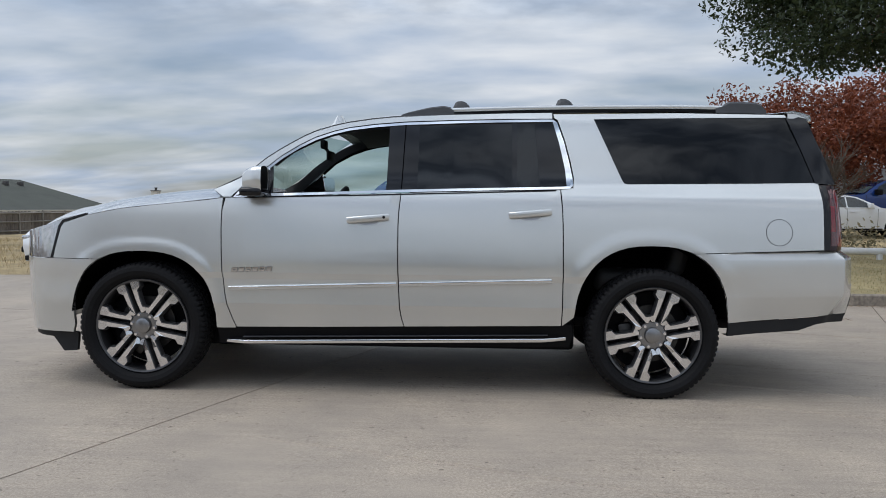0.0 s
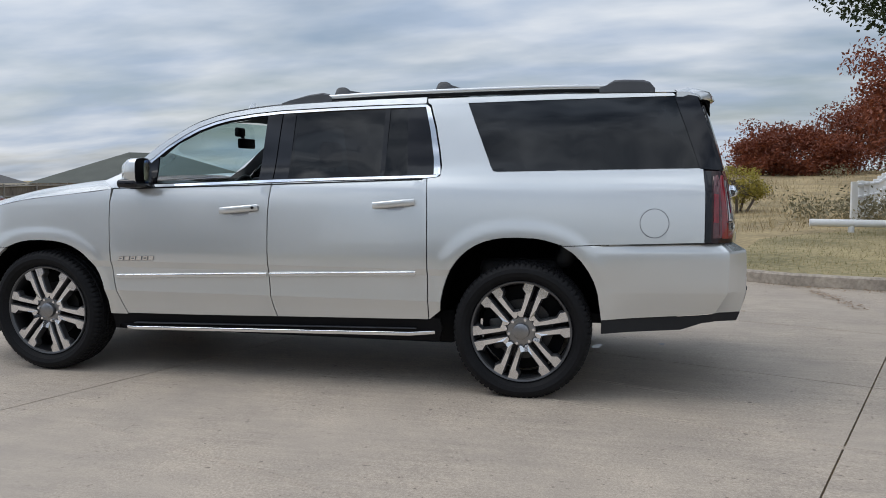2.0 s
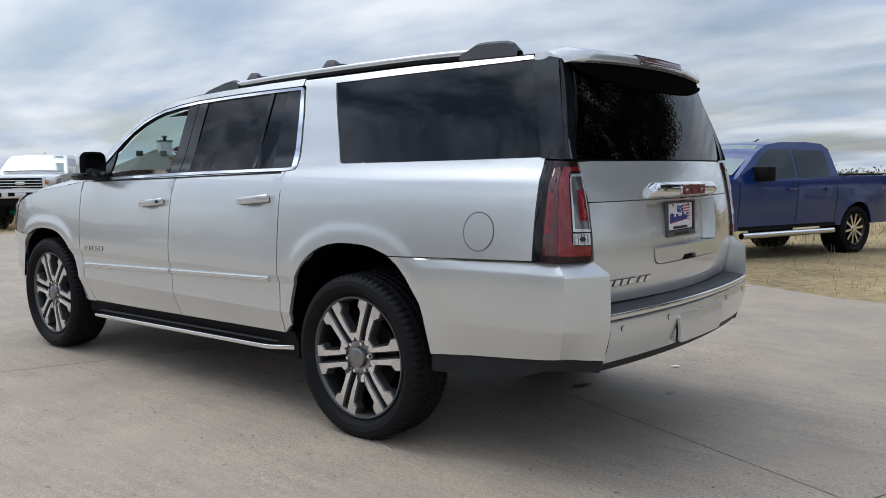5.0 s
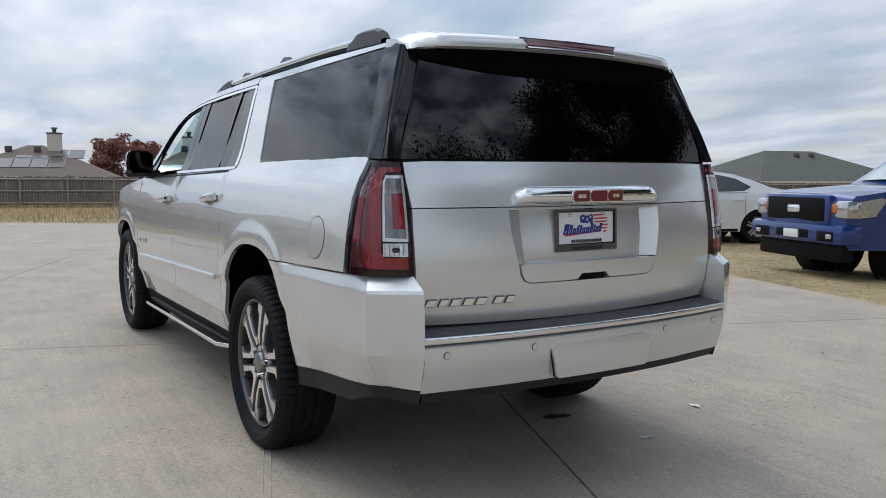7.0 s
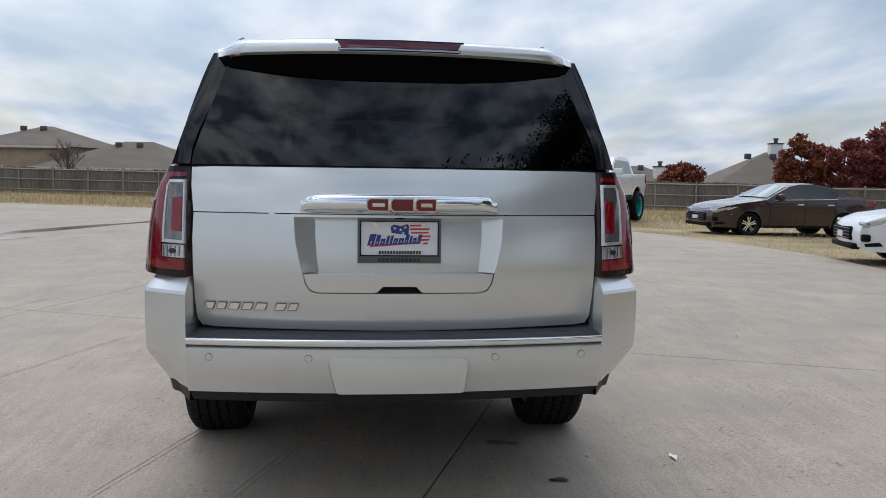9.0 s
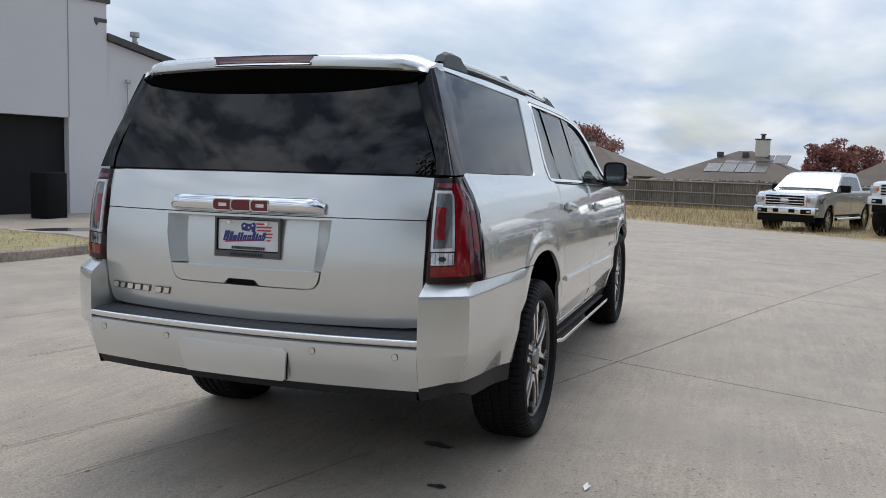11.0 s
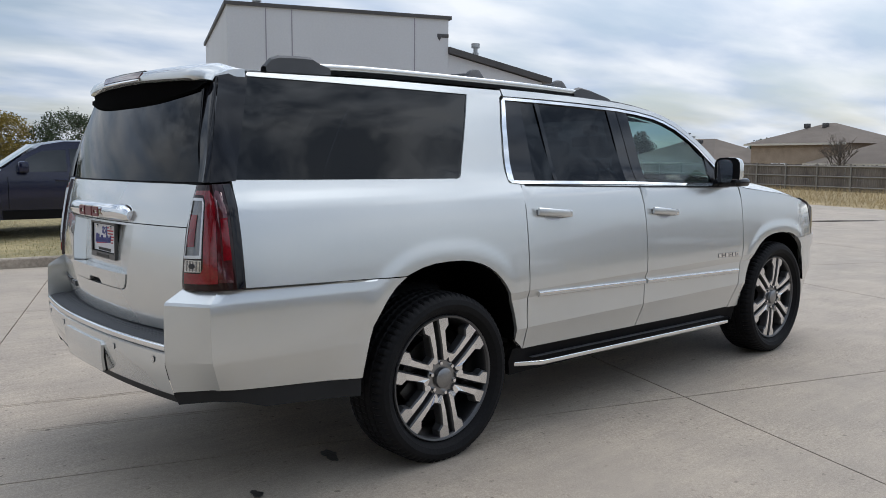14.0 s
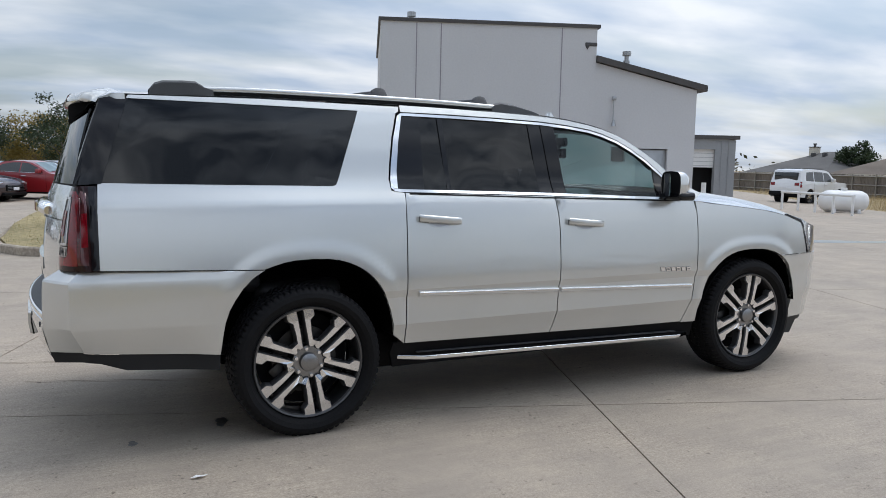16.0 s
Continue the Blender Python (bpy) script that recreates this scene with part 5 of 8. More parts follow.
# ---- door mirrors ----
for s in (-1, 1):
    rows = []
    for k in range(9):
        u = k / 8
        w = 0.10 * math.sin(math.pi * min(1, 0.16 + u * 0.84)) ** 0.5
        x = -0.965 + 0.135 * u
        h0, h1 = 1.275 + 0.012 * (1 - u), 1.395 + 0.062 * math.sin(math.pi / 2 * min(1, 0.25 + u))
        yi, yo = 0.915, 1.02 + 0.085 * math.sin(math.pi / 2 * min(1, 0.2 + u))
        cyc = []
        for a in range(16):
            t = math.tau * a / 16
            ca, sa = math.cos(t), math.sin(t)
            cyc.append((x, s * ((yi + yo) / 2 + (yo - yi) / 2 * math.copysign(abs(ca) ** 0.5, ca)), (h0 + h1) / 2 + (h1 - h0) / 2 * math.copysign(abs(sa) ** 0.55, sa)))
        rows.append(cyc + [cyc[0]])
    bm = loft(rows)
    bm.faces.new([bm.verts.new(p) for p in rows[0][:-1]])
    mir = part("door_mirror", fix_normals(bm, (-0.90, s * 1.01, 1.36)), M["silver"], suv, "door mirror with a silver cap and black base")
    bm = new_bm()
    vs = [bm.verts.new((-0.834, y, z)) for _, y, z in rows[-1][:-1]]
    bm.faces.new(vs)
    part("mirror_back", bm, M["black"], mir)
    turn = 0.30 if s < 0 else 0.50
    g_pts = [(-0.826 + turn * 0.88 * (abs(y) - 1.01) + 0.03, s * 1.01 + (y - s * 1.01) * 0.88, 1.365 + (z - 1.365) * 0.86) for _, y, z in rows[-1][:-1]]
    bm = new_bm()
    bm.faces.new([bm.verts.new(p) for p in g_pts])
    bm.normal_update()
    if bm.faces[:][0].normal.x < 0:
        bm.faces[:][0].normal_flip()
    part("mirror_glass", bm, M["chrome"], mir, "mirror glass", smooth=False)
    bm = new_bm()
    box(bm, -0.972, -0.828, min(s * 0.86, s * 1.108), max(s * 0.86, s * 1.108), 1.262, 1.318, 0.022, 3)
    part("mirror_base", bm, M["gloss_black"], mir)

# ---- cabin ----
bm = new_bm()
box(bm, -1.0, 1.10, -0.84, 0.84, 0.46, 0.52)
part("cabin_floor", bm, M["leather"], suv)
bm = new_bm()
box(bm, 1.10, 2.70, -0.84, 0.84, 1.00, 1.04)
part("load_floor", bm, M["leather"], suv)
rows = []
for i in range(12):
    x = -0.40 + (2.5 + 0.40) * i / 11
    ye, ze = half_width(x, ROOF_EDGE(x)) - 0.05, ROOF_EDGE(x) - 0.06
    rows.append([(x, ye * k / 6, ze + 0.04 * (1 - abs(k / 6) ** 2.6)) for k in range(-6, 7)])
part("roof_lining", loft(rows), M["headliner"], suv)
for s in (-1, 1):
    bm = new_bm()
    box(bm, -1.05, 1.08, min(s * 0.83, s * 0.87), max(s * 0.83, s * 0.87), 0.50, 1.24, 0.01)
    part("door_lining", bm, M["leather"], suv)
    bm = new_bm()
    box(bm, 1.08, 2.68, min(s * 0.83, s * 0.87), max(s * 0.83, s * 0.87), 1.02, 1.30, 0.01)
    part("door_lining", bm, M["leather"], suv)
rows = []
for x, zt in ((-1.12, 1.26), (-0.98, 1.265), (-0.85, 1.25), (-0.72, 1.20), (-0.66, 1.08), (-0.70, 0.60)):
    rows.append([(x, 0.82 * k / 8, zt + (0.035 if -5 < k < -1 else 0.0)) for k in range(-8, 9)])
part("dashboard", fix_normals(loft(rows), (-1.1, 0, 0.7)), M["leather"], suv)


def torus(R, r, seg=40, ring=10):
    return lathe([(R + r * math.cos(math.tau * k / ring), r * math.sin(math.tau * k / ring)) for k in range(ring + 1)], seg)


sw = thing("steering_wheel", "", "", Matrix.Translation((-0.48, -0.40, 1.16)) @ Matrix.Rotation(radians(-65), 4, "Y") @ Matrix.Rotation(radians(90), 4, "X"))
sw.parent = suv
part("wheel_rim", torus(0.185, 0.016), M["leather"], sw)
bm = new_bm()
box(bm, -0.17, 0.17, -0.02, 0.02, -0.025, 0.025, 0.012)
box(bm, -0.075, 0.075, -0.03, 0.035, -0.075, 0.06, 0.025)
part("wheel_boss", bm, M["leather"], sw)


def seat(name, x, y, w, bench=False):
    o = thing(name, "", "", Matrix.Translation((x, y, 0)))
    o.parent = suv
    bm = new_bm()
    box(bm, -0.26, 0.28, -w / 2, w / 2, 0.62, 0.80, 0.06, 3)
    part("seat_cushion", bm, M["leather"], o)
    bm = new_bm()
    box(bm, -0.07, 0.07, -w / 2 + 0.01, w / 2 - 0.01, 0.74, 1.36, 0.055, 3)
    for v in bm.verts:
        v.co.x += 0.28 + (v.co.z - 0.74) * 0.28
        v.co.y *= 1 - 0.18 * smooth_step(1.1, 1.4, v.co.z)
    part("seat_back", bm, M["leather"], o)
    for dy in ((-w / 4, w / 4) if bench else (0,)):
        bm = new_bm()
        box(bm, 0.40, 0.50, dy - 0.13, dy + 0.13, 1.39, 1.57, 0.045, 3)
        cyl(bm, (0.45, dy - 0.06, 1.32), (0.46, dy - 0.06, 1.42), 0.008, seg=8)
        cyl(bm, (0.45, dy + 0.06, 1.32), (0.46, dy + 0.06, 1.42), 0.008, seg=8)
        part("head_restraint", bm, M["leather"], o)


seat("front_seat", -0.20, -0.40, 0.52)
seat("front_seat", -0.20, 0.40, 0.52)
seat("second_row_seat", 0.72, -0.42, 0.50)
seat("second_row_seat", 0.72, 0.42, 0.50)
seat("third_row_seat", 1.60, 0.0, 1.20, True)
bm = new_bm()
box(bm, -0.60, -0.575, -0.13, 0.13, 1.54, 1.615, 0.012)
cyl(bm, (-0.60, 0, 1.60), (-0.66, 0, 1.68), 0.012, seg=8)
box(bm, -0.66, -0.62, -0.06, 0.06, 1.63, 1.70, 0.015)
part("inside_mirror", bm, M["black"], suv)

# ---- materials of the place ----
M["soil_grass"] = material("dry_turf", (0.37, 0.28, 0.145), 0.95, vary=0.4, scale=0.5, fine=9, bump=0.9, bump_scale=9, tint=(0.19, 0.15, 0.075))
M["lawn"] = material("faded_lawn", (0.36, 0.285, 0.15), 0.95, vary=0.35, scale=0.6, fine=12, bump=0.9, bump_scale=14, tint=(0.20, 0.185, 0.08))
M["kerb"] = material("weathered_kerb_concrete", (0.42, 0.36, 0.29), 0.85, vary=0.22, scale=1.6, fine=22, bump=0.4, bump_scale=40, tint=(0.25, 0.21, 0.17))
M["blade"] = material("dry_grass_blades", (0.50, 0.39, 0.20), 0.9, vary=0.4, scale=0.8, fine=6, tint=(0.30, 0.24, 0.11))
M["fence"] = material("weathered_fence_wood", (0.19, 0.165, 0.14), 0.9, vary=0.3, scale=0.8, fine=16, bump=0.4, tint=(0.11, 0.09, 0.075), stretch=(1, 1, 0.15))
M["fence_post"] = material("grey_fence_post", (0.26, 0.24, 0.21), 0.85, vary=0.2, scale=2, fine=20)
M["shingle_brown"] = material("brown_roof_shingles", (0.155, 0.125, 0.10), 0.9, vary=0.22, scale=0.5, fine=9, bump=0.5, bump_scale=10, stretch=(1, 1, 4))
M["shingle_grey"] = material("grey_roof_shingles", (0.12, 0.115, 0.11), 0.9, vary=0.2, scale=0.5, fine=9, bump=0.5, bump_scale=10, stretch=(1, 1, 4))
M["shingle_olive"] = material("olive_roof_shingles", (0.085, 0.09, 0.075), 0.9, vary=0.18, scale=0.5, fine=9, bump=0.5, bump_scale=10, stretch=(1, 1, 4))
M["brick"] = material("tan_brick", (0.36, 0.28, 0.21), 0.9, vary=0.25, scale=1.5, fine=10, bump=0.3, bump_scale=12)
M["siding"] = material("cream_siding", (0.62, 0.57, 0.48), 0.8, vary=0.1, scale=0.8, fine=12)
M["white_paint"] = material("white_paint", (0.80, 0.80, 0.79), 0.45, vary=0.06, scale=1.5, fine=30)
M["grey_siding"] = material("grey_metal_siding", (0.30, 0.31, 0.32), 0.6, vary=0.08, scale=0.8, fine=14)
M["trim_dark"] = material("dark_roof_trim", (0.075, 0.07, 0.068), 0.6, vary=0.15, scale=1, fine=20)
# near-black for the sheets that paint the shade inside the bays
M["opening_shade"] = material("painted_bay_shade", (0.012, 0.012, 0.013), 0.9, vary=0.2)
M["galvanised"] = material("galvanised_steel", (0.42, 0.43, 0.44), 0.4, metal=0.8, vary=0.2, scale=3, fine=30)
M["solar"] = material("solar_panel", (0.02, 0.022, 0.03), 0.25, vary=0.2, scale=3, fine=20)
M["bark"] = material("tree_bark", (0.13, 0.105, 0.085), 0.95, vary=0.3, scale=3, fine=25, bump=0.8, bump_scale=18, stretch=(1, 1, 0.3))
M["wet"] = material("wet_concrete", (0.10, 0.10, 0.105), 0.06, vary=0.2, scale=0.8, fine=8, spec=0.7)
M["paper"] = material("poster_paper", (0.72, 0.66, 0.66), 0.7, vary=0.04, scale=3, fine=30)
M["poster_red"] = material("poster_red_ink", (0.5, 0.08, 0.09), 0.7, vary=0.1)
M["poster_grey"] = material("poster_grey_ink", (0.28, 0.26, 0.30), 0.7, vary=0.1)
M["leaf_litter"] = material("fallen_leaves", (0.30, 0.20, 0.12), 0.9, vary=0.4, scale=9, fine=40, tint=(0.16, 0.10, 0.06))
M["oil"] = material("oil_stain", (0.060, 0.054, 0.050), 0.30, vary=0.3, scale=14, fine=60, bump=0.2, bump_scale=60)


def leaf_material(name, a, b, rough=0.6):
    """Leaves whose colour varies from leaf to leaf."""
    m = bpy.data.materials.new(name)
    m.use_nodes = True
    nt = m.node_tree
    N, L = nt.nodes.new, nt.links.new
    p = nt.nodes["Principled BSDF"]
    p.inputs["Roughness"].default_value = rough
    geo, ramp = N("ShaderNodeNewGeometry"), N("ShaderNodeValToRGB")
    ramp.color_ramp.elements[0].color, ramp.color_ramp.elements[1].color = (*a, 1), (*b, 1)
    L(geo.outputs["Random Per Island"], ramp.inputs[0]), L(ramp.outputs[0], p.inputs["Base Color"])
    tr, mix = N("ShaderNodeBsdfTranslucent"), N("ShaderNodeMixShader")
    mix.inputs[0].default_value = 0.25
    L(ramp.outputs[0], tr.inputs[0])
    L(p.outputs[0], mix.inputs[1]), L(tr.outputs[0], mix.inputs[2])
    L(mix.outputs[0], nt.nodes["Material Output"].inputs[0])
    return m


M["oak_leaf"] = leaf_material("oak_leaves", (0.018, 0.032, 0.012), (0.050, 0.075, 0.028))
M["red_leaf"] = leaf_material("rust_leaves", (0.13, 0.030, 0.014), (0.30, 0.085, 0.035))
M["maroon_leaf"] = leaf_material("maroon_leaves", (0.14, 0.030, 0.029), (0.33, 0.085, 0.070))
M["dusty_leaf"] = leaf_material("dusty_red_leaves", (0.17, 0.060, 0.048), (0.36, 0.16, 0.12))
M["gold_leaf"] = leaf_material("golden_leaves", (0.16, 0.12, 0.02), (0.26, 0.19, 0.04))
M["willow_leaf"] = leaf_material("yellow_green_leaves", (0.25, 0.21, 0.025), (0.48, 0.39, 0.07))
M["wood_leaf"] = leaf_material("far_wood_leaves", (0.035, 0.045, 0.022), (0.10, 0.085, 0.05))
M["scrub_leaf"] = leaf_material("scrub_leaves", (0.15, 0.14, 0.08), (0.32, 0.27, 0.16))

# ---- ground, pavement, lawns ----


def smooth01(a, b, x):
    return smooth_step(a, b, x)


def turf_z(x, y):
    """Grass level: a hand lower than the slabs beside the pad, rising to a low hill beyond."""
    hill = 1.15 * smooth01(15, 46, y) * smooth01(-22, -2, x) * (1 - smooth01(60, 130, y))
    bumps = 0.05 * math.sin(0.45 * x + 1.3) * math.sin(0.38 * y) + 0.03 * math.sin(1.1 * x + 0.7 * y)
    dip = 0.14 * smooth01(6.5, 10.5, y) * smooth01(-6.5, -2.5, x) * (1 - smooth01(4.5, 7.5, x))
    return ground_z(x, y) - 0.022 - dip + hill + bumps * smooth01(9, 16, y)


bm = new_bm()
radii = [0, 2, 4, 6, 8, 10, 12, 14, 16, 18, 20, 23, 26, 30, 34, 38, 43, 48, 54, 60, 68, 78, 90, 110, 140, 200, 320, 600, 1200, 2400]
SEG = 120
prev = [bm.verts.new((0, 0, turf_z(0, 0)))]
for r in radii[1:]:
    ring = [bm.verts.new((r * math.cos(a * math.tau / SEG), r * math.sin(a * math.tau / SEG), turf_z(r * math.cos(a * math.tau / SEG), r * math.sin(a * math.tau / SEG)))) for a in range(SEG)]
    for a in range(SEG):
        b = (a + 1) % SEG
        bm.faces.new((prev[0], ring[a], ring[b]) if len(prev) == 1 else (prev[a], ring[a], ring[b], prev[b]))
    prev = ring
tagged(new("ground", link_mesh("ground", bm, M["soil_grass"])), "dry straw-coloured grass field round the concrete", "ground", kind="structure")

PAD = [(3.55, 5.05), (3.62, 4.72), (4.2, 4.36), (5.2, 4.10), (6.5, 4.15), (9.0, 3.9), (16, 2.0), (40, -6), (80, -20), (80, -95), (-75, -95), (-62, -62), (-44, -37), (-31, -20.5), (-27.6, -13.5), (-26.0, -8.5), (-24.4, -4.5), (-22.6, -1.0), (-20.6, 1.8), (-19.0, 4.2), (-16.8, 6.4), (-14.2, 7.7), (-11.4, 8.15), (-8.4, 8.35), (-6.0, 8.0), (-3.6, 7.2), (-1.3, 6.25), (0.2, 5.9), (1.5, 5.5), (2.4, 5.1)]
GU, GV, G0 = Vector((-0.937, 0.350)), Vector((0.350, 0.937)), Vector((-0.12, 1.18))
SU, SV = 4.2, 4.65


def clip(poly, quad):
    """The part of a polygon that lies inside a convex quad."""
    out = [Vector(p) for p in poly]
    n = len(quad)
    for i in range(n):
        a, b = Vector(quad[i]), Vector(quad[(i + 1) % n])
        e = b - a
        nxt = []
        for k in range(len(out)):
            p, q = out[k - 1], out[k]
            sp, sq = e.x * (p.y - a.y) - e.y * (p.x - a.x), e.x * (q.y - a.y) - e.y * (q.x - a.x)
            if sp >= 0:
                nxt.append(p)
            if (sp >= 0) != (sq >= 0):
                nxt.append(p + (q - p) * (sp / (sp - sq)))
        out = nxt
        if len(out) < 3:
            return []
    ok = []
    for p in out:
        if not ok or (p - ok[-1]).length > 1e-3:
            ok.append(p)
    return [tuple(p) for p in ok] if len(ok) > 2 and (ok[0] - ok[-1]).length > 1e-3 else [tuple(p) for p in ok[:-1]]


def cell(i, j, g_=0.005):
    def at_(u, v):
        return tuple(G0 + GU * u + GV * v)

    u0, u1, v0, v1 = i * SU + g_, (i + 1) * SU - g_, j * SV + g_, (j + 1) * SV - g_
    q = [at_(u0, v0), at_(u1, v0), at_(u1, v1), at_(u0, v1)]
    area = sum(q[k - 1][0] * q[k][1] - q[k][0] * q[k - 1][1] for k in range(4))
    return q if area > 0 else list(reversed(q))


pavement = thing("pavement", "pale tan concrete pad poured in large slabs", "pavement", kind="structure")
rest = new_bm()
for i in range(-24, 22):
    for j in range(-24, 9):
        poly = clip(PAD, cell(i, j))
        if len(poly) < 3 or abs(sum(poly[k - 1][0] * poly[k][1] - poly[k][0] * poly[k - 1][1] for k in range(len(poly)))) < 0.05:
            continue
        near = -6 <= i <= 5 and -6 <= j <= 2
        if near:
            part("slab", sheet(poly, [], lambda x, y: (x, y, ground_z(x, y)), 0.8, (0, 0, -0.03)), M["concrete"], pavement, smooth=False)
        else:
            try:
                rest.faces.new([rest.verts.new((x, y, ground_z(x, y))) for x, y in poly])
            except ValueError:
                pass
tagged(part("far_slabs", rest, M["concrete"], pavement, smooth=False), kind="stuff")


def kerb_run(name, line, width, height, z_of, parent_label, lift=0.0):
    """A kerb stone line, cut into lengths with open joints."""
    k = thing(name, parent_label, "kerb", kind="structure")
    pts = [Vector(p) for p in line]
    run = [pts[0]]
    for a, b in zip(pts, pts[1:]):
        n = max(1, int((b - a).length / 0.25))
        run += [a.lerp(b, q / n) for q in range(1, n + 1)]
    step = 9
    for s0 in range(0, len(run) - 1, step):
        seg = run[s0 : s0 + step + 1]
        if len(seg) < 2:
            continue
        path = [(p.x, p.y, z_of(p.x, p.y)) for p in seg]
        prof = [(-width / 2, -0.1), (-width / 2, height * 0.7), (-width / 2 + 0.03, height * 0.97), (0, height), (width / 2 - 0.02, height), (width / 2, height - 0.02), (width / 2, -0.1)]
        bm = strip(path, prof)
        for v in bm.verts:
            v.co.z += 0.006 * noise.noise(v.co * 2.0)
            v.co.x += 0.006 * noise.noise(v.co * 3.1)
        part("kerb_stone", bm, M["kerb"], k)
    return k


# paired trowel ridges along the pour
for x0, y0, x1, y1 in ((1.40, -0.85, 3.60, -1.62), (1.75, -0.36, 3.10, -0.86), (-0.60, -2.00, 1.50, -2.76), (3.3, 1.9, 5.4, 1.15), (-2.4, -3.3, -0.4, -4.0)):
    for d in (0.0, 0.034):
        pts = [(x0 + (x1 - x0) * k / 40, y0 + (y1 - y0) * k / 40 + d) for k in range(41)]
        bm = strip([(x, y + 0.004 * noise.noise((x * 5, d * 60, 1.0)), ground_z(x, y)) for x, y in pts], [(-0.006, -0.004), (-0.002, 0.0022), (0.002, 0.0022), (0.006, -0.004)])
        for v in bm.verts:
            v.co.z += 0.0015 * noise.noise(v.co * 23)
        part("trowel_ridge", bm, M["concrete"], pavement)
# raised lawn with its kerb on the far side of the pad
KERB_N = [(3.50, 5.35), (3.56, 5.0), (3.66, 4.78), (4.2, 4.45), (5.2, 4.20), (6.5, 4.25), (9.0, 4.0), (16, 2.1), (30, -2.6)]
kerb_run("kerb_1", KERB_N, 0.16, 0.14, ground_z, "weathered concrete kerb with a rounded end beside the lawn")
lawn_n = [(3.58, 5.40), (3.64, 5.05), (3.76, 4.86), (4.24, 4.54), (5.2, 4.29), (6.5, 4.34), (9.0, 4.09), (16, 2.2), (30, -2.5), (34, 9), (20, 14.5), (8, 13.5), (4.6, 9.5)]
bm = sheet(lawn_n, [], lambda x, y: (x, y, ground_z(x, y) + 0.125 + 0.015 * noise.noise((x, y, 0))), 0.7, (0, 0, -0.35))
tagged(new("lawn_1", link_mesh("lawn_1", bm, M["lawn"])), "faded green and straw lawn behind a kerb", "lawn", kind="structure")
# raised island towards the service building
KERB_S = [(-5.0, -13.9), (-4.85, -10.5), (-4.6, -8.2), (-4.25, -7.35), (-3.6, -6.98), (-2.6, -7.12), (-1.1, -7.50), (1.2, -8.15), (2.6, -8.55), (3.2, -8.95), (3.6, -9.7), (3.75, -11.0), (3.6, -13.5), (3.0, -17), (1.0, -24)]
kerb_run("kerb_2", list(reversed(KERB_S)), 0.16, 0.14, ground_z, "concrete kerb round the grass island")


def island_z(x, y):
    d = (-y - 7.85) * 0.955 - 0.29 * x
    return ground_z(x, y) + 0.12 + 0.16 * smooth01(2.5, 7.0, d) + 0.02 * noise.noise((x * 0.7, y * 0.7, 3))


lawn_s = [(-4.9, -14.2), (-4.74, -10.5), (-4.5, -8.2), (-4.15, -7.45), (-3.6, -7.10), (-2.6, -7.22), (-1.12, -7.60), (1.16, -8.25), (2.55, -8.65), (3.10, -9.02), (3.50, -9.72), (3.64, -11.0), (3.5, -13.5), (2.9, -17), (0.9, -24), (-4, -25), (-7, -20), (-5.3, -15.4)]
bm = sheet(list(reversed(lawn_s)), [], lambda x, y: (x, y, island_z(x, y)), 0.7, (0, 0, -0.5))
tagged(new("lawn_2", link_mesh("lawn_2", bm, M["lawn"])), "straw and green lawn island beside the building", "lawn", kind="structure")


def tufts(name, label, spots, mat, seed):
    """Grass as many thin blades; spots: rows of x, y, z, height, spread."""
    rng = np.random.default_rng(seed)
    s = np.array(spots)
    n = len(s)
    ang, lean = rng.uniform(0, math.tau, n), rng.normal(0, 0.45, (n, 2))
    w = 0.006 + 0.05 * s[:, 3] * rng.uniform(0.3, 1, n)
    dx, dy = np.cos(ang) * w / 2, np.sin(ang) * w / 2
    v = np.empty((n, 3, 3))
    v[:, 0] = np.stack([s[:, 0] - dx, s[:, 1] - dy, s[:, 2]], 1)
    v[:, 1] = np.stack([s[:, 0] + dx, s[:, 1] + dy, s[:, 2]], 1)
    v[:, 2] = np.stack([s[:, 0] + lean[:, 0] * s[:, 3], s[:, 1] + lean[:, 1] * s[:, 3], s[:, 2] + s[:, 3]], 1)
    me = bpy.data.meshes.new(name)
    me.from_pydata(v.reshape(-1, 3).tolist(), [], np.arange(3 * n).reshape(-1, 3).tolist())
    me.materials.append(mat)
    return tagged(new(name, me), label, "grass", kind="stuff")


M["straw"] = leaf_material("straw_blades", (0.24, 0.175, 0.085), (0.54, 0.42, 0.23), 0.9)
M["green_blade"] = leaf_material("green_straw_blades", (0.20, 0.18, 0.075), (0.46, 0.37, 0.19), 0.9)
rng = np.random.default_rng(7)
spots = []
while len(spots) < 42000:
    x, y = rng.uniform(-34, 9), rng.uniform(-20, 34)
    near_edge = y > 4.9
    if inside((x, y), PAD) or (x > 3.4 and y < 14) or (not near_edge and x > -19):
        continue
    h = rng.uniform(0.03, 0.11) if (y < 11 and x > -18) else rng.uniform(0.08, 0.34)
    if noise.noise((x * 0.35, y * 0.35, 2.0)) < -0.05 and h > 0.12:
        h *= 0.5
    spots.append((x, y, turf_z(x, y) - 0.01, h, 0))
tufts("field_grass", "dry straw grass of uneven height", spots, M["straw"], 1)
spots = []
while len(spots) < 26000:
    x, y = rng.uniform(-58, -24), rng.uniform(-45, 26)
    if inside((x, y), PAD):
        continue
    spots.append((x, y, turf_z(x, y) - 0.01, rng.uniform(0.15, 0.5), 0))
tufts("verge_grass", "tall dry grass along the fence", spots, M["straw"], 5)
spots = []
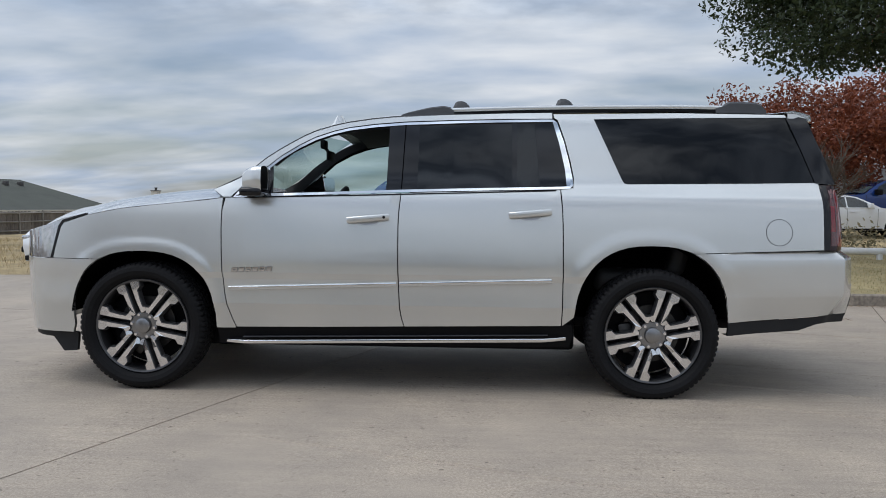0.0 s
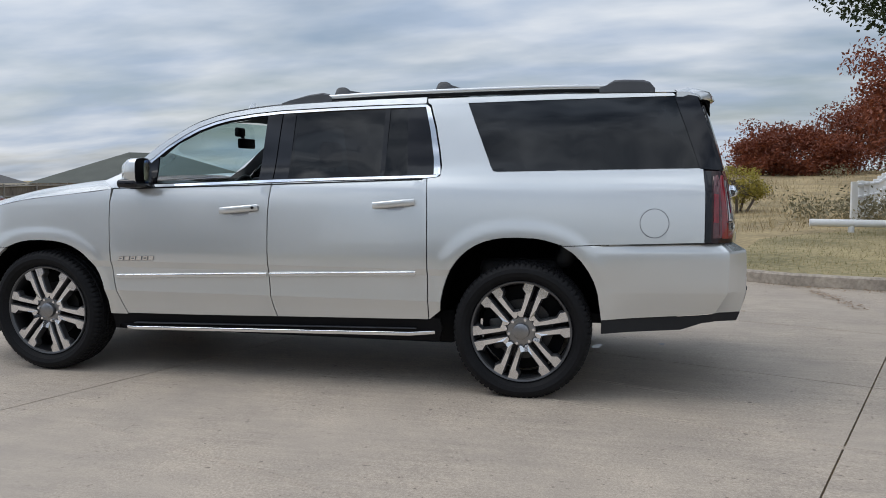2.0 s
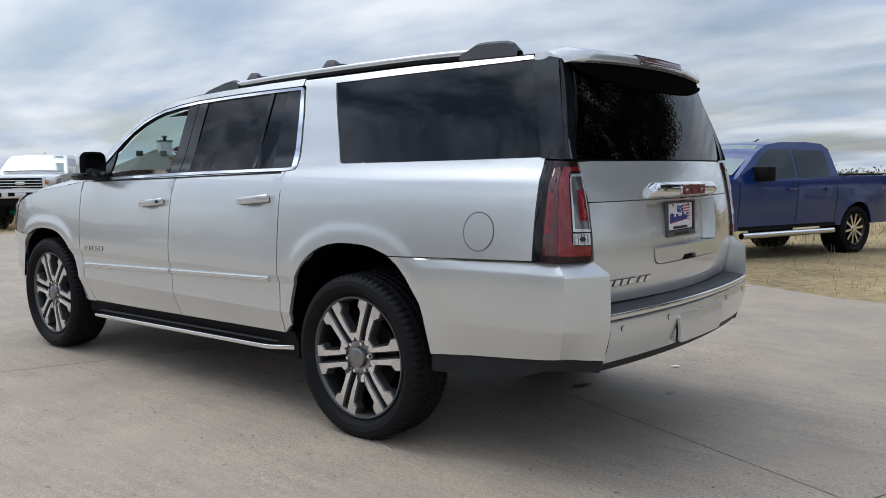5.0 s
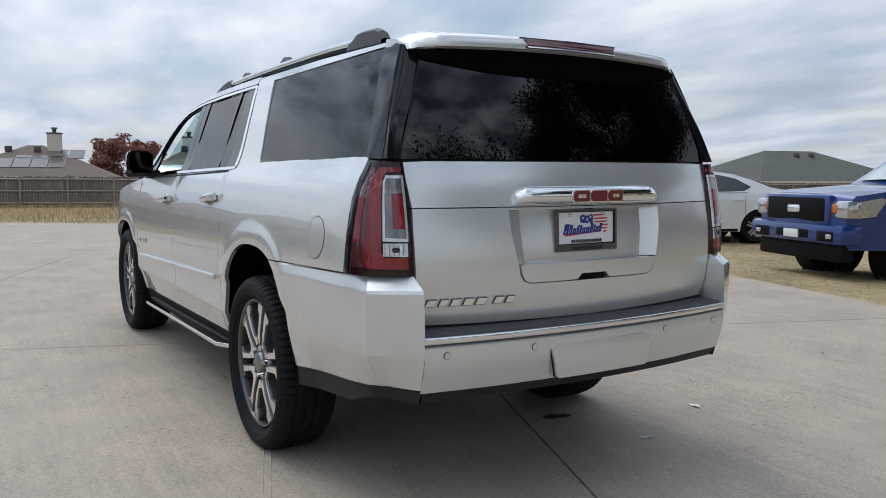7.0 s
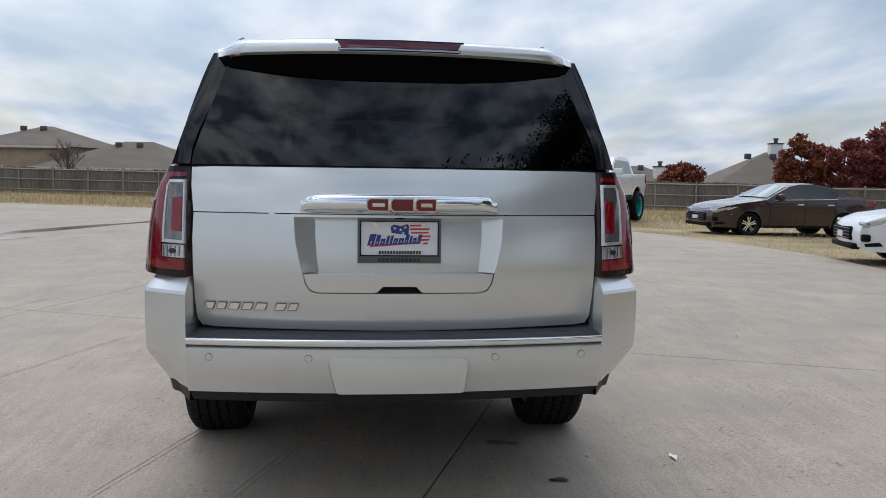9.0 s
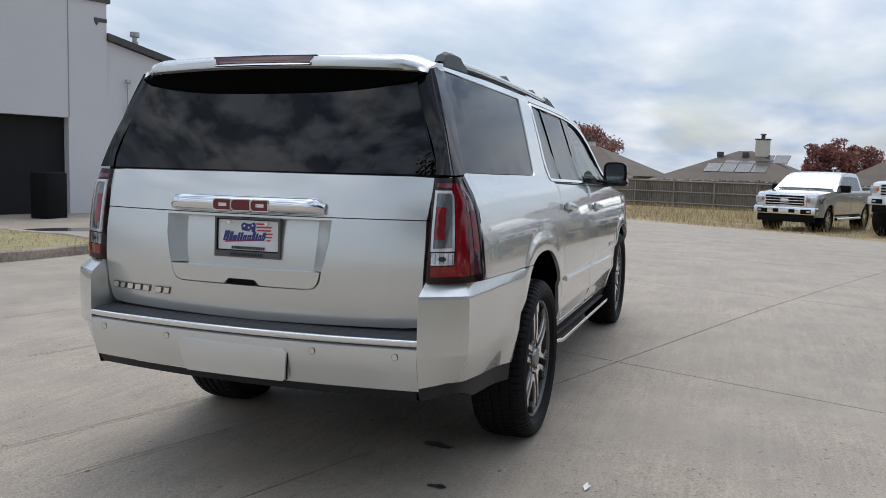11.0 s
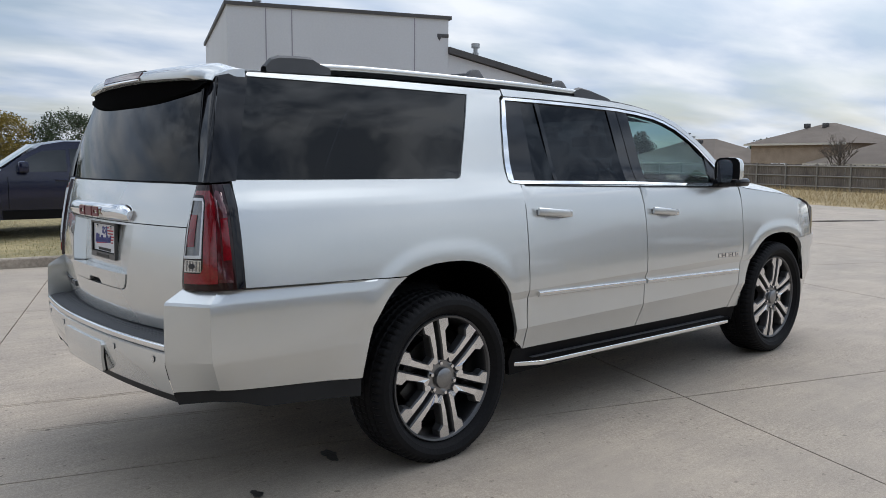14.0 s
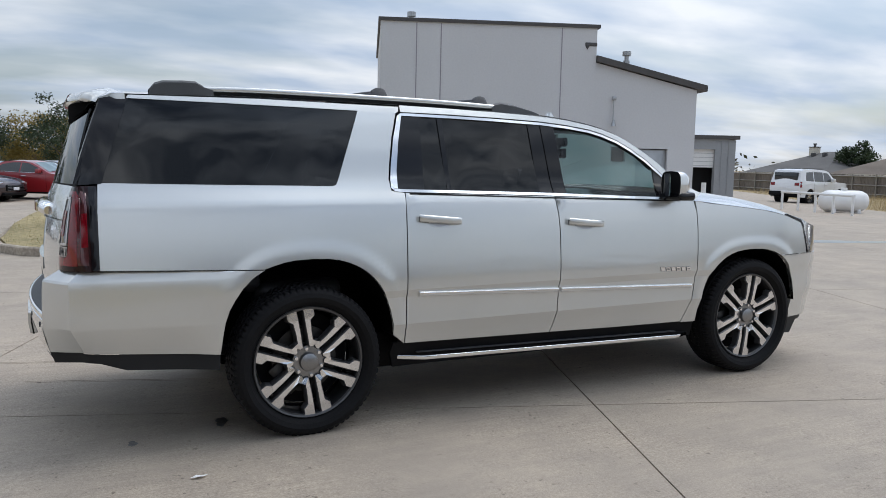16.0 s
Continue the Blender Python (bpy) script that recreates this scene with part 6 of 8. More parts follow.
while len(spots) < 12000:
    x, y = rng.uniform(3.5, 12), rng.uniform(4.2, 13)
    if inside((x, y), lawn_n):
        spots.append((x, y, ground_z(x, y) + 0.12, rng.uniform(0.02, 0.07), 0))
while len(spots) < 26000:
    x, y = rng.uniform(-8, 4), rng.uniform(-20, -6)
    if inside((x, y), lawn_s):
        spots.append((x, y, island_z(x, y) - 0.005, rng.uniform(0.02, 0.07), 0))
tufts("lawn_grass", "short faded lawn grass behind the kerbs", spots, M["green_blade"], 2)
spots = []
while len(spots) < 30000:
    x, y = rng.uniform(-16, 40), rng.uniform(14, 75)
    spots.append((x, y, turf_z(x, y) - 0.01, rng.uniform(0.10, 0.30), 0))
tufts("hill_grass", "tall straw grass over the low hill", spots, M["straw"], 3)

# ---- trees ----


def limb(bm, p, q, r0, r1, seg=7):
    cyl(bm, p, q, r0, r1, seg, caps=False)


def leaves_mesh(name, pts, size, mat, seed, flatness=0.6):
    rng = np.random.default_rng(seed)
    n = len(pts)
    c = np.asarray(pts)
    nrm = rng.normal(0, 1, (n, 3))
    nrm[:, 2] += flatness * np.sign(rng.normal(0, 1, n) + 1)
    nrm /= np.linalg.norm(nrm, axis=1, keepdims=True)
    t = np.cross(nrm, rng.normal(0, 1, (n, 3)))
    t /= np.linalg.norm(t, axis=1, keepdims=True) + 1e-9
    b = np.cross(nrm, t)
    s = size * rng.uniform(0.6, 1.3, (n, 1))
    v = np.stack([c - t * s, c + b * s * 0.45, c + t * s, c - b * s * 0.45], 1)
    me = bpy.data.meshes.new(name)
    me.from_pydata(v.reshape(-1, 3).tolist(), [], np.arange(4 * n).reshape(-1, 4).tolist())
    me.materials.append(mat)
    return me


def tree(name, label, x, y, z, height, spread, crown_low, mat, leaf, count, seed, clumps=60, trunk=0.18, stems=1, bare=0.0):
    """A trunk with limbs and a crown of leaf clumps with gaps between them."""
    rng = np.random.default_rng(seed)
    t = thing(name, label, "tree", Matrix.Translation((x, y, z)))
    bm = new_bm()
    tips = []
    for k in range(stems):
        a = math.tau * k / max(1, stems) + rng.uniform(0, 1)
        off = 0.0 if stems == 1 else 0.25
        base = Vector((off * math.cos(a), off * math.sin(a), -0.2))
        mid = Vector((base.x * 2 + rng.normal(0, 0.12), base.y * 2 + rng.normal(0, 0.12), crown_low * 0.9 + 0.2))
        limb(bm, base, mid, trunk, trunk * 0.72, 10)
        for b in range(7):
            aa = rng.uniform(0, math.tau)
            rr, hh = spread * rng.uniform(0.35, 0.85), rng.uniform(0.15, 0.85)
            tip = Vector((rr * math.cos(aa), rr * math.sin(aa), crown_low + (height - crown_low) * hh))
            j = mid.lerp(tip, 0.5) + Vector((0, 0, 0.12 * height * rng.uniform(0, 1)))
            limb(bm, mid, j, trunk * 0.5, trunk * 0.3)
            limb(bm, j, tip, trunk * 0.3, trunk * 0.08, 5)
            tips.append(tip)
            for _ in range(4):
                q = tip + Vector(rng.normal(0, spread * 0.22, 3))
                limb(bm, j.lerp(tip, rng.uniform(0.2, 0.9)), q, trunk * 0.12, trunk * 0.03, 4)
                tips.append(q)
    part("trunk", bm, M["bark"], t)
    centre = Vector((0, 0, (height + crown_low) / 2))
    cs = []
    while len(cs) < clumps:
        d = Vector(rng.normal(0, 1, 3)).normalized() * rng.uniform(0.35, 1.0) ** 0.5
        p = Vector((d.x * spread, d.y * spread, d.z * (height - crown_low) / 2)) + centre
        if d.z < -0.75 and rng.uniform() < 0.6:
            continue
        cs.append(p)
    cs += tips[: max(0, clumps // 3)]
    pts = []
    per = max(1, count // len(cs))
    for p in cs:
        r = spread * (rng.uniform(0.13, 0.26) if count > 50000 else rng.uniform(0.2, 0.34))
        q = rng.normal(0, 1, (per, 3))
        q *= rng.uniform(0, 1, (per, 1)) ** 0.45 / np.linalg.norm(q, axis=1, keepdims=True)
        q *= (r * 1.0, r * 1.0, r * 0.7)
        pts.append(q + np.array(p))
    pts = np.concatenate(pts)
    crown = new("crown", leaves_mesh("crown", pts, leaf, mat, seed))
    crown.parent = t
    return t


tree("live_oak", "evergreen oak with a dense dark crown", 10.2, 9.7, 0.0, 9.2, 4.7, 3.1, M["oak_leaf"], 0.060, 150000, 11, clumps=165, trunk=0.3)
tree("live_oak", "evergreen oak with a dense dark crown", 17.5, 5.5, -0.1, 9.0, 4.6, 2.4, M["oak_leaf"], 0.10, 14000, 12, clumps=80, trunk=0.3)
for k, (x, y, h, sp, lo, seed) in enumerate(((15.6, 31, 6.4, 3.9, 1.3, 21), (23.5, 33, 8.0, 5.4, 1.8, 22), (33, 31, 8.0, 5.5, 1.8, 23), (11.6, 43, 2.8, 3.3, 0.2, 24), (18, 46, 5.0, 4.4, 0.5, 25))):
    tree("rust_oak", "autumn oak in rust-brown leaf", x, y, turf_z(x, y) - 0.3, h, sp, lo, M["red_leaf"], 0.10, 27000, seed, clumps=110, trunk=0.2)
tree("willow_shrub", "yellow-green willow shrub with many thin stems", 5.65, 21.5, turf_z(5.65, 21.5), 1.42, 0.95, 0.30, M["willow_leaf"], 0.04, 6500, 31, clumps=60, trunk=0.05, stems=6)

# ---- fence and houses ----
FENCE_X0, FENCE_K = -47.0, 0.215


def fence_at(y):
    return FENCE_X0 + FENCE_K * y


fence = thing("fence", "weathered wooden privacy fence with posts and rails", "fence")
verts, faces = [], []
rng = np.random.default_rng(3)
y = -70.0
panel_z = 0.0
while y < 88:
    w = 0.135
    x0, x1 = fence_at(y), fence_at(y + w)
    zb = turf_z(x0, y)
    zt = zb + 1.78 + rng.normal(0, 0.025) + 0.04 * math.sin(y * 0.4)
    n = len(verts)
    o = rng.uniform(-0.01, 0.01)
    verts += [(x0 - 0.03 + o, y, zb - 0.1), (x1 - 0.03 + o, y + w, zb - 0.1), (x1 - 0.03 + o, y + w, zt), (x0 - 0.03 + o, y, zt), (x0 - 0.05 + o, y, zb - 0.1), (x1 - 0.05 + o, y + w, zb - 0.1), (x1 - 0.05 + o, y + w, zt), (x0 - 0.05 + o, y, zt)]
    faces += [(n, n + 1, n + 2, n + 3), (n + 5, n + 4, n + 7, n + 6), (n + 3, n + 2, n + 6, n + 7), (n + 1, n + 5, n + 6, n + 2), (n + 4, n, n + 3, n + 7)]
    y += w + 0.012
me = bpy.data.meshes.new("paling")
me.from_pydata(verts, [], faces)
me.materials.append(M["fence"])
pk = new("paling", me)
pk.parent = fence
tagged(pk, kind="stuff")
y = -70.0
while y < 88:
    x, z = fence_at(y), turf_z(fence_at(y), y)
    bm = new_bm()
    box(bm, x, x + 0.09, y - 0.045, y + 0.045, z - 0.2, z + 1.86, 0.008, 1)
    part("post", bm, M["fence_post"], fence)
    y2 = y + 2.45
    for hz in (0.28, 0.98, 1.66):
        bm = new_bm()
        cyl(bm, (x + 0.02, y, z + hz), (fence_at(y2) + 0.02, y2, turf_z(fence_at(y2), y2) + hz), 0.055, seg=4)
        part("rail", bm, M["fence_post"], fence)
    y = y2


def house(x, y, yaw, w, d, eave, ridge, roof, hip=0.45, chimneys=(), label="", vents=2, panels=False):
    """A one-storey house: walls, windows, a hipped roof with overhang, chimney and vents. w along its ridge."""
    z = turf_z(x, y)
    h = thing("house", label, "house", pose(x, y, z, 0, 0, yaw), group="houses behind the fence")
    bm = new_bm()
    box(bm, -w / 2, w / 2, -d / 2, d / 2, -0.5, eave)
    part("wall", bm, M["brick"], h)
    o = 0.45
    rl = w / 2 - d * hip
    bm = new_bm()
    e = [bm.verts.new(p) for p in ((-w / 2 - o, -d / 2 - o, eave - 0.12), (w / 2 + o, -d / 2 - o, eave - 0.12), (w / 2 + o, d / 2 + o, eave - 0.12), (-w / 2 - o, d / 2 + o, eave - 0.12))]
    r0, r1 = bm.verts.new((-rl, 0, ridge)), bm.verts.new((rl, 0, ridge))
    for f in ((e[0], e[1], r1, r0), (e[2], e[3], r0, r1), (e[1], e[2], r1), (e[3], e[0], r0), (e[3], e[2], e[1], e[0])):
        bm.faces.new(f)
    rf = part("roof", bm, roof, h, smooth=False)
    bm = new_bm()
    box(bm, -w / 2 - o, w / 2 + o, -d / 2 - o - 0.02, -d / 2 - o + 0.02, eave - 0.26, eave - 0.10)
    part("fascia", bm, M["siding"], h)
    bm = new_bm()
    box(bm, -w / 2 - o, w / 2 + o, d / 2 + o - 0.02, d / 2 + o + 0.02, eave - 0.26, eave - 0.10)
    part("fascia", bm, M["siding"], h)
    for s in (-1, 1):
        for wx in (-0.28, 0.18):
            win = thing("window", "", "", Matrix.Translation((w * wx, s * d / 2, 1.5)))
            win.parent = h
            bm = new_bm()
            box(bm, -0.75, 0.75, -0.03, 0.03, -0.65, 0.65)
            part("frame", bm, M["white_paint"], win)
            bm = new_bm()
            box(bm, -0.66, 0.66, -0.045, 0.045, -0.56, 0.56)
            part("pane", bm, M["gloss_black"], win)
    for k in range(vents):
        vx = -rl * 0.5 + k * 1.8
        vz = eave + (ridge - eave) * 0.80
        for s in (1,):
            bm = new_bm()
            box(bm, vx - 0.22, vx + 0.22, s * d * 0.11 - 0.2, s * d * 0.11 + 0.2, vz - 0.1, vz + 0.32, 0.05)
            part("roof_vent", bm, M["trim_dark"], rf)
    for cx, cy, cz, mat in chimneys:
        bm = new_bm()
        box(bm, cx - 0.45, cx + 0.45, cy - 0.4, cy + 0.4, eave - 0.5, cz, 0.02, 1)
        ch = part("chimney", bm, mat, h)
        bm = new_bm()
        box(bm, cx - 0.5, cx + 0.5, cy - 0.45, cy + 0.45, cz, cz + 0.08)
        cyl(bm, (cx, cy, cz + 0.08), (cx, cy, cz + 0.35), 0.14, 0.14, 10)
        cyl(bm, (cx, cy, cz + 0.35), (cx, cy, cz + 0.45), 0.24, 0.18, 10)
        part("chimney_cap", bm, M["trim_dark"], ch)
    if panels:
        for r in range(2):
            for c in range(4):
                bm = new_bm()
                a = (ridge - eave) / (d / 2 + o)
                y0 = d / 2 - 2.6 - r * 1.75
                for_z = lambda yy: eave - 0.12 + (d / 2 + o - yy) * a + 0.08
                x0 = -2.2 + c * 1.08 - r * 1.08
                vs = [bm.verts.new(p) for p in ((x0, y0, for_z(y0)), (x0 + 1.0, y0, for_z(y0)), (x0 + 1.0, y0 + 1.6, for_z(y0 + 1.6)), (x0, y0 + 1.6, for_z(y0 + 1.6)))]
                f = bm.faces.new(vs)
                q = bmesh.ops.extrude_face_region(bm, geom=[f])
                bmesh.ops.translate(bm, vec=(0, 0, -0.05), verts=[v for v in q["geom"] if isinstance(v, bmesh.types.BMVert)])
                part("solar_panel", bm, M["solar"], rf, smooth=False)
    return h


YAW = 90 + math.degrees(math.atan(-FENCE_K)) + 180
HOUSES = (
    # middle along the fence, set back, length, depth, eave, ridge, roof, chimneys (along, across, top), panels
    (-27.0, 14, 9.0, 9, 3.9, 5.6, "shingle_brown", (), False, "taller brick house with a brown hipped roof"),
    (-18.4, 12, 11.5, 10, 2.2, 4.3, "shingle_brown", (), False, "low house with a brown hipped roof behind the fence"),
    (-9.3, 12, 10.5, 9.5, 2.2, 4.4, "shingle_brown", ((4.0, -1.0, 4.1, "siding"), (0.1, -0.6, 4.8, "siding")), False, "low house with a brown hipped roof and two pale chimneys"),
    (2.9, 12, 10.0, 10, 2.1, 4.2, "shingle_brown", ((-1.3, 0.6, 5.0, "siding"),), True, "low house with solar panels on a brown hipped roof"),
    (14.1, 12, 9.5, 9, 2.1, 4.55, "shingle_brown", ((1.1, 0.4, 5.0, "white_paint"),), False, "low house with a brown hipped roof and white chimney"),
    (21.7, 14, 7.5, 7.5, 1.9, 3.2, "shingle_brown", ((-1.4, 2.6, 3.1, "white_paint"),), False, "small house with a brown hipped roof and white chimney"),
    (30.5, 12, 8.5, 9, 2.1, 4.4, "shingle_brown", ((-0.4, 0.5, 5.0, "white_paint"),), False, "low house with a brown hipped roof and white chimney"),
    (42.5, 12, 13.0, 11, 2.2, 4.8, "shingle_grey", ((1.5, 0.6, 5.3, "white_paint"),), False, "low house with a grey hipped roof and chimney"),
    (67.6, 12, 17.5, 13, 2.4, 5.2, "shingle_olive", (), False, "low house with a dark olive hipped roof"),
    (95.5, 14, 12.0, 12, 2.4, 4.3, "shingle_brown", ((1.0, 0.6, 4.7, "siding"),), False, "low house with a brown hipped roof and brick chimney"),
    (-41.0, 14, 13.0, 11, 2.2, 4.5, "shingle_brown", ((1.8, 0.2, 4.7, "siding"),), False, "low house with a brown hipped roof and pale chimney"),
    (-56.0, 16, 13.0, 12, 2.2, 4.5, "shingle_grey", ((2.0, 0.6, 5.0, "siding"),), False, "low house with a grey hipped roof and pale chimney"),
)
for yy, back, w, d, eave, ridge, roof, chs, pan, lab in HOUSES:
    house(fence_at(yy) - back * 1.02, yy, YAW, w, d, eave, ridge, M[roof], chimneys=[(*c[:3], M[c[3]]) for c in chs], label=lab, panels=pan)
for x, y, h, sp, mat, cnt, seed, nm, lab in (
    (-65.2, 10.2, 5.5, 2.6, "dusty_leaf", 6000, 41, "maple", "maple with thin dusty red autumn leaves"),
    (-69.8, -11.2, 6.7, 3.5, "dusty_leaf", 6000, 42, "maple", "maple with thin reddish autumn leaves"),
    (-46.2, 21.2, 3.2, 1.5, "red_leaf", 2500, 43, "oak", "small oak in rust-brown leaf"),
    (-45.2, 29.0, 5.0, 1.5, "red_leaf", 3500, 44, "maple", "slim maple in rust-red leaf"),
    (-44.6, 31.9, 5.0, 1.7, "maroon_leaf", 4000, 45, "maple", "maple in deep maroon leaf"),
    (-44.0, 34.5, 6.0, 2.0, "maroon_leaf", 5500, 46, "maple", "maple in deep maroon leaf"),
    (-74, -52, 5.0, 2.3, "oak_leaf", 4000, 48, "live_oak", "dark evergreen oak behind the roofs"),
    (-74, -36, 4.7, 2.0, "oak_leaf", 4000, 49, "live_oak", "dark evergreen oak behind the roofs"),
):
    tree(nm, lab, x, y, turf_z(x, y), h, sp, h * 0.2, M[mat], 0.15, cnt * 2, seed, clumps=70, trunk=0.12)


def bare_tree(x, y, h, seed):
    rng = np.random.default_rng(seed)
    t = thing("bare_tree", "leafless tree with fine grey-brown twigs", "tree", Matrix.Translation((x, y, turf_z(x, y))))
    bm = new_bm()
    limb(bm, Vector((0, 0, -0.2)), Vector((0, 0, h * 0.25)), 0.12, 0.09, 8)

    def grow(p, d, l, r, depth):
        q = p + d * l
        limb(bm, p, q, r, r * 0.6, 4)
        if depth:
            for _ in range(4 if depth > 1 else 5):
                grow(p.lerp(q, rng.uniform(0.45, 1)), (d + Vector(rng.normal(0, 0.42, 3)) + Vector((0, 0, 0.12))).normalized(), l * rng.uniform(0.55, 0.8), r * 0.55, depth - 1)

    for _ in range(6):
        grow(Vector((0, 0, h * 0.22)), Vector((rng.normal(0, 0.5), rng.normal(0, 0.5), 1)).normalized(), h * 0.30, 0.055, 3)
    part("limbs_and_twig", bm, M["bark"], t)


bare_tree(-57.9, -22.1, 4.6, 51)
bare_tree(-42.4, 36.5, 5.0, 52)
bare_tree(-42.0, 38.5, 5.1, 53)
bare_tree(10.4, 16.9, 3.6, 54)
# far woods along the horizon and scrub on the hill
rng = np.random.default_rng(9)
pts = []
for k in range(420):
    a = radians(rng.uniform(20, 108)) if k < 260 else radians(rng.uniform(225, 300))
    r = rng.uniform(170, 260) if k < 260 else rng.uniform(90, 130)
    c = np.array((r * math.cos(a), r * math.sin(a), turf_z(r * math.cos(a), r * math.sin(a))))
    hgt = rng.uniform(2.5, 5.0) if k < 260 else rng.uniform(3.5, 7.5)
    pts.append(rng.normal(0, 1, (260, 3)) * (3.4, 3.4, hgt * 0.2) + c + (0, 0, hgt * 0.25))
tagged(new("far_woods", leaves_mesh("far_woods", np.concatenate(pts), 0.38, M["wood_leaf"], 5)), "dark winter woods along the horizon", "woods", kind="stuff")
pts = []
for k in range(34):
    x, y = rng.uniform(-6, 34), rng.uniform(16, 50)
    pts.append(rng.normal(0, 1, (260, 3)) * (0.34, 0.34, 0.17) + (x, y, turf_z(x, y) + 0.25))
for k in range(26):
    x, y = rng.uniform(6.5, 13), rng.uniform(14.5, 19)
    pts.append(rng.normal(0, 1, (120, 3)) * (0.35, 0.35, 0.22) + (x, y, turf_z(x, y) + 0.3))
tagged(new("scrub", leaves_mesh("scrub", np.concatenate(pts), 0.06, M["scrub_leaf"], 6)), "grey-green weeds and low scrub in the grass", "scrub", kind="stuff")

# ---- service building ----
BA, BU, BV = Vector((-5.13, -14.98)), Vector((-0.932, 0.362)), Vector((-0.362, -0.932))
BYAW = math.degrees(math.atan2(BU.y, BU.x))
shop = thing("service_building", "pale grey metal-trimmed service building with a low wing", "building", pose(BA.x, BA.y, 0.30, 0, 0, BYAW))
# own axes: x along the front from its near corner, y into the building once turned by face_pad()


def face_pad(top):
    """Turns the depth of a building to run away from the pad."""
    todo = list(top.children)
    for ob in todo:
        todo += list(ob.children)
        ob.location.y = -ob.location.y
        if ob.type == "MESH":
            ob.data.transform(Matrix.Diagonal((1, -1, 1, 1)))
            ob.data.flip_normals()


def wall_with_holes(name, x0, x1, z_low, tops, holes, thick=0.25, y0=0.0):
    """A front wall with a sloping top and openings through it."""
    outline = [(x0, z_low), (x1, z_low)] + list(reversed(tops))
    bm = sheet(outline, holes, lambda x, z: (x, y0, z), 1.2, (0, -thick, 0), flip=True)
    return part(name, bm, M["wall"], shop, smooth=False)


H1 = 4.90
wall_with_holes("front_wall", 0, 5.82, -0.9, [(0, H1), (5.82, H1)], [[(1.62, -0.7), (4.85, -0.7), (4.85, 2.05), (1.62, 2.05)]])
bm = new_bm()
box(bm, 0.0, 0.25, -7.8, -0.25, -0.9, H1)
part("side_wall", bm, M["wall"], shop)
bm = new_bm()
box(bm, 5.57, 5.82, -7.8, -0.25, 2.6, H1)
part("side_wall", bm, M["wall"], shop)
bm = new_bm()
box(bm, 0.25, 8.7, -7.8, -7.55, -0.9, 3.2)
box(bm, 0.25, 5.82, -7.8, -7.55, 3.2, H1)
part("back_wall", bm, M["wall"], shop)
bm = new_bm()
box(bm, -0.06, 5.90, -7.86, 0.05, H1, H1 + 0.09)
part("roof", bm, M["trim_dark"], shop)
for x in (0.95, 1.60, 4.86):
    bm = new_bm()
    box(bm, x - 0.012, x + 0.012, 0.0, 0.006, 2.06 if x > 1.2 else -0.8, H1 - 0.02)
    part("wall_joint", bm, M["poster_grey"], shop)
# added dark sheet just behind the opening stands in for the unlit bay
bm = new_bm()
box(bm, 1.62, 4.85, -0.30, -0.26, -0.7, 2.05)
part("bay_shade", bm, M["opening_shade"], shop)
wall_with_holes("wing_wall", 5.83, 8.70, -0.9, [(5.83, 4.00), (8.70, 3.34)], [[(7.05, -0.6), (7.95, -0.6), (7.95, 1.72), (7.05, 1.72)], [(6.35, 1.35), (6.75, 1.35), (6.75, 1.75), (6.35, 1.75)]], y0=-0.05)
bm = new_bm()
box(bm, 8.45, 8.69, -7.8, -0.30, -0.9, 3.30)
part("side_wall", bm, M["wall"], shop)
bm = new_bm()
vs = [(5.83, 4.02), (8.95, 3.31), (8.95, 3.47), (5.83, 4.18)]
f = bm.faces.new([bm.verts.new((x, 0.08, z)) for x, z in vs])
q = bmesh.ops.extrude_face_region(bm, geom=[f])
bmesh.ops.translate(bm, vec=(0, -7.95, 0), verts=[v for v in q["geom"] if isinstance(v, bmesh.types.BMVert)])
bmesh.ops.recalc_face_normals(bm, faces=bm.faces)
part("wing_roof", bm, M["trim_dark"], shop, smooth=False)
door = thing("door", "", "", Matrix.Translation((7.5, -0.18, 0)))
door.parent = shop
bm = new_bm()
box(bm, -0.44, 0.44, -0.03, 0.03, -0.58, 1.70, 0.01)
part("door_leaf", bm, M["galvanised"], door)
bm = new_bm()
box(bm, -0.36, -0.30, 0.03, 0.10, 0.45, 0.60, 0.01)
part("door_handle", bm, M["satin"], door)
bm = new_bm()
box(bm, 6.35, 6.75, -0.22, -0.18, 1.35, 1.75)
part("wing_window", bm, M["gloss_black"], shop)
bm = new_bm()
cyl(bm, (6.35, 0.01, 2.45), (6.35, 0.01, 3.05), 0.012, seg=8)
box(bm, 6.29, 6.41, 0.0, 0.08, 3.0, 3.1, 0.02)
cyl(bm, (6.35, 0.06, 2.30), (6.35, 0.06, 2.48), 0.07, 0.03, 12)
part("wall_conduit", bm, M["galvanised"], shop)
for x, y_, z0, z1 in ((6.8, -0.45, 3.5, 4.38), (0.85, -0.9, H1, H1 + 0.40)):
    bm = new_bm()
    cyl(bm, (x, y_, z0), (x, y_, z1 - 0.12), 0.06, seg=12)
    cyl(bm, (x, y_, z1 - 0.45), (x, y_, z1 - 0.25), 0.09, seg=12)
    cyl(bm, (x, y_, z1 - 0.12), (x, y_, z1), 0.12, 0.12, 12)
    part("vent_pipe", bm, M["galvanised"], shop)
bm = new_bm()
box(bm, 5.83, 5.50, -0.2, 0.02, 4.42, 4.52, 0.02)
cyl(bm, (5.50, -0.1, 4.47), (5.62, -0.02, 4.40), 0.07, 0.09, 12)
part("wall_lamp", bm, M["trim_dark"], shop)
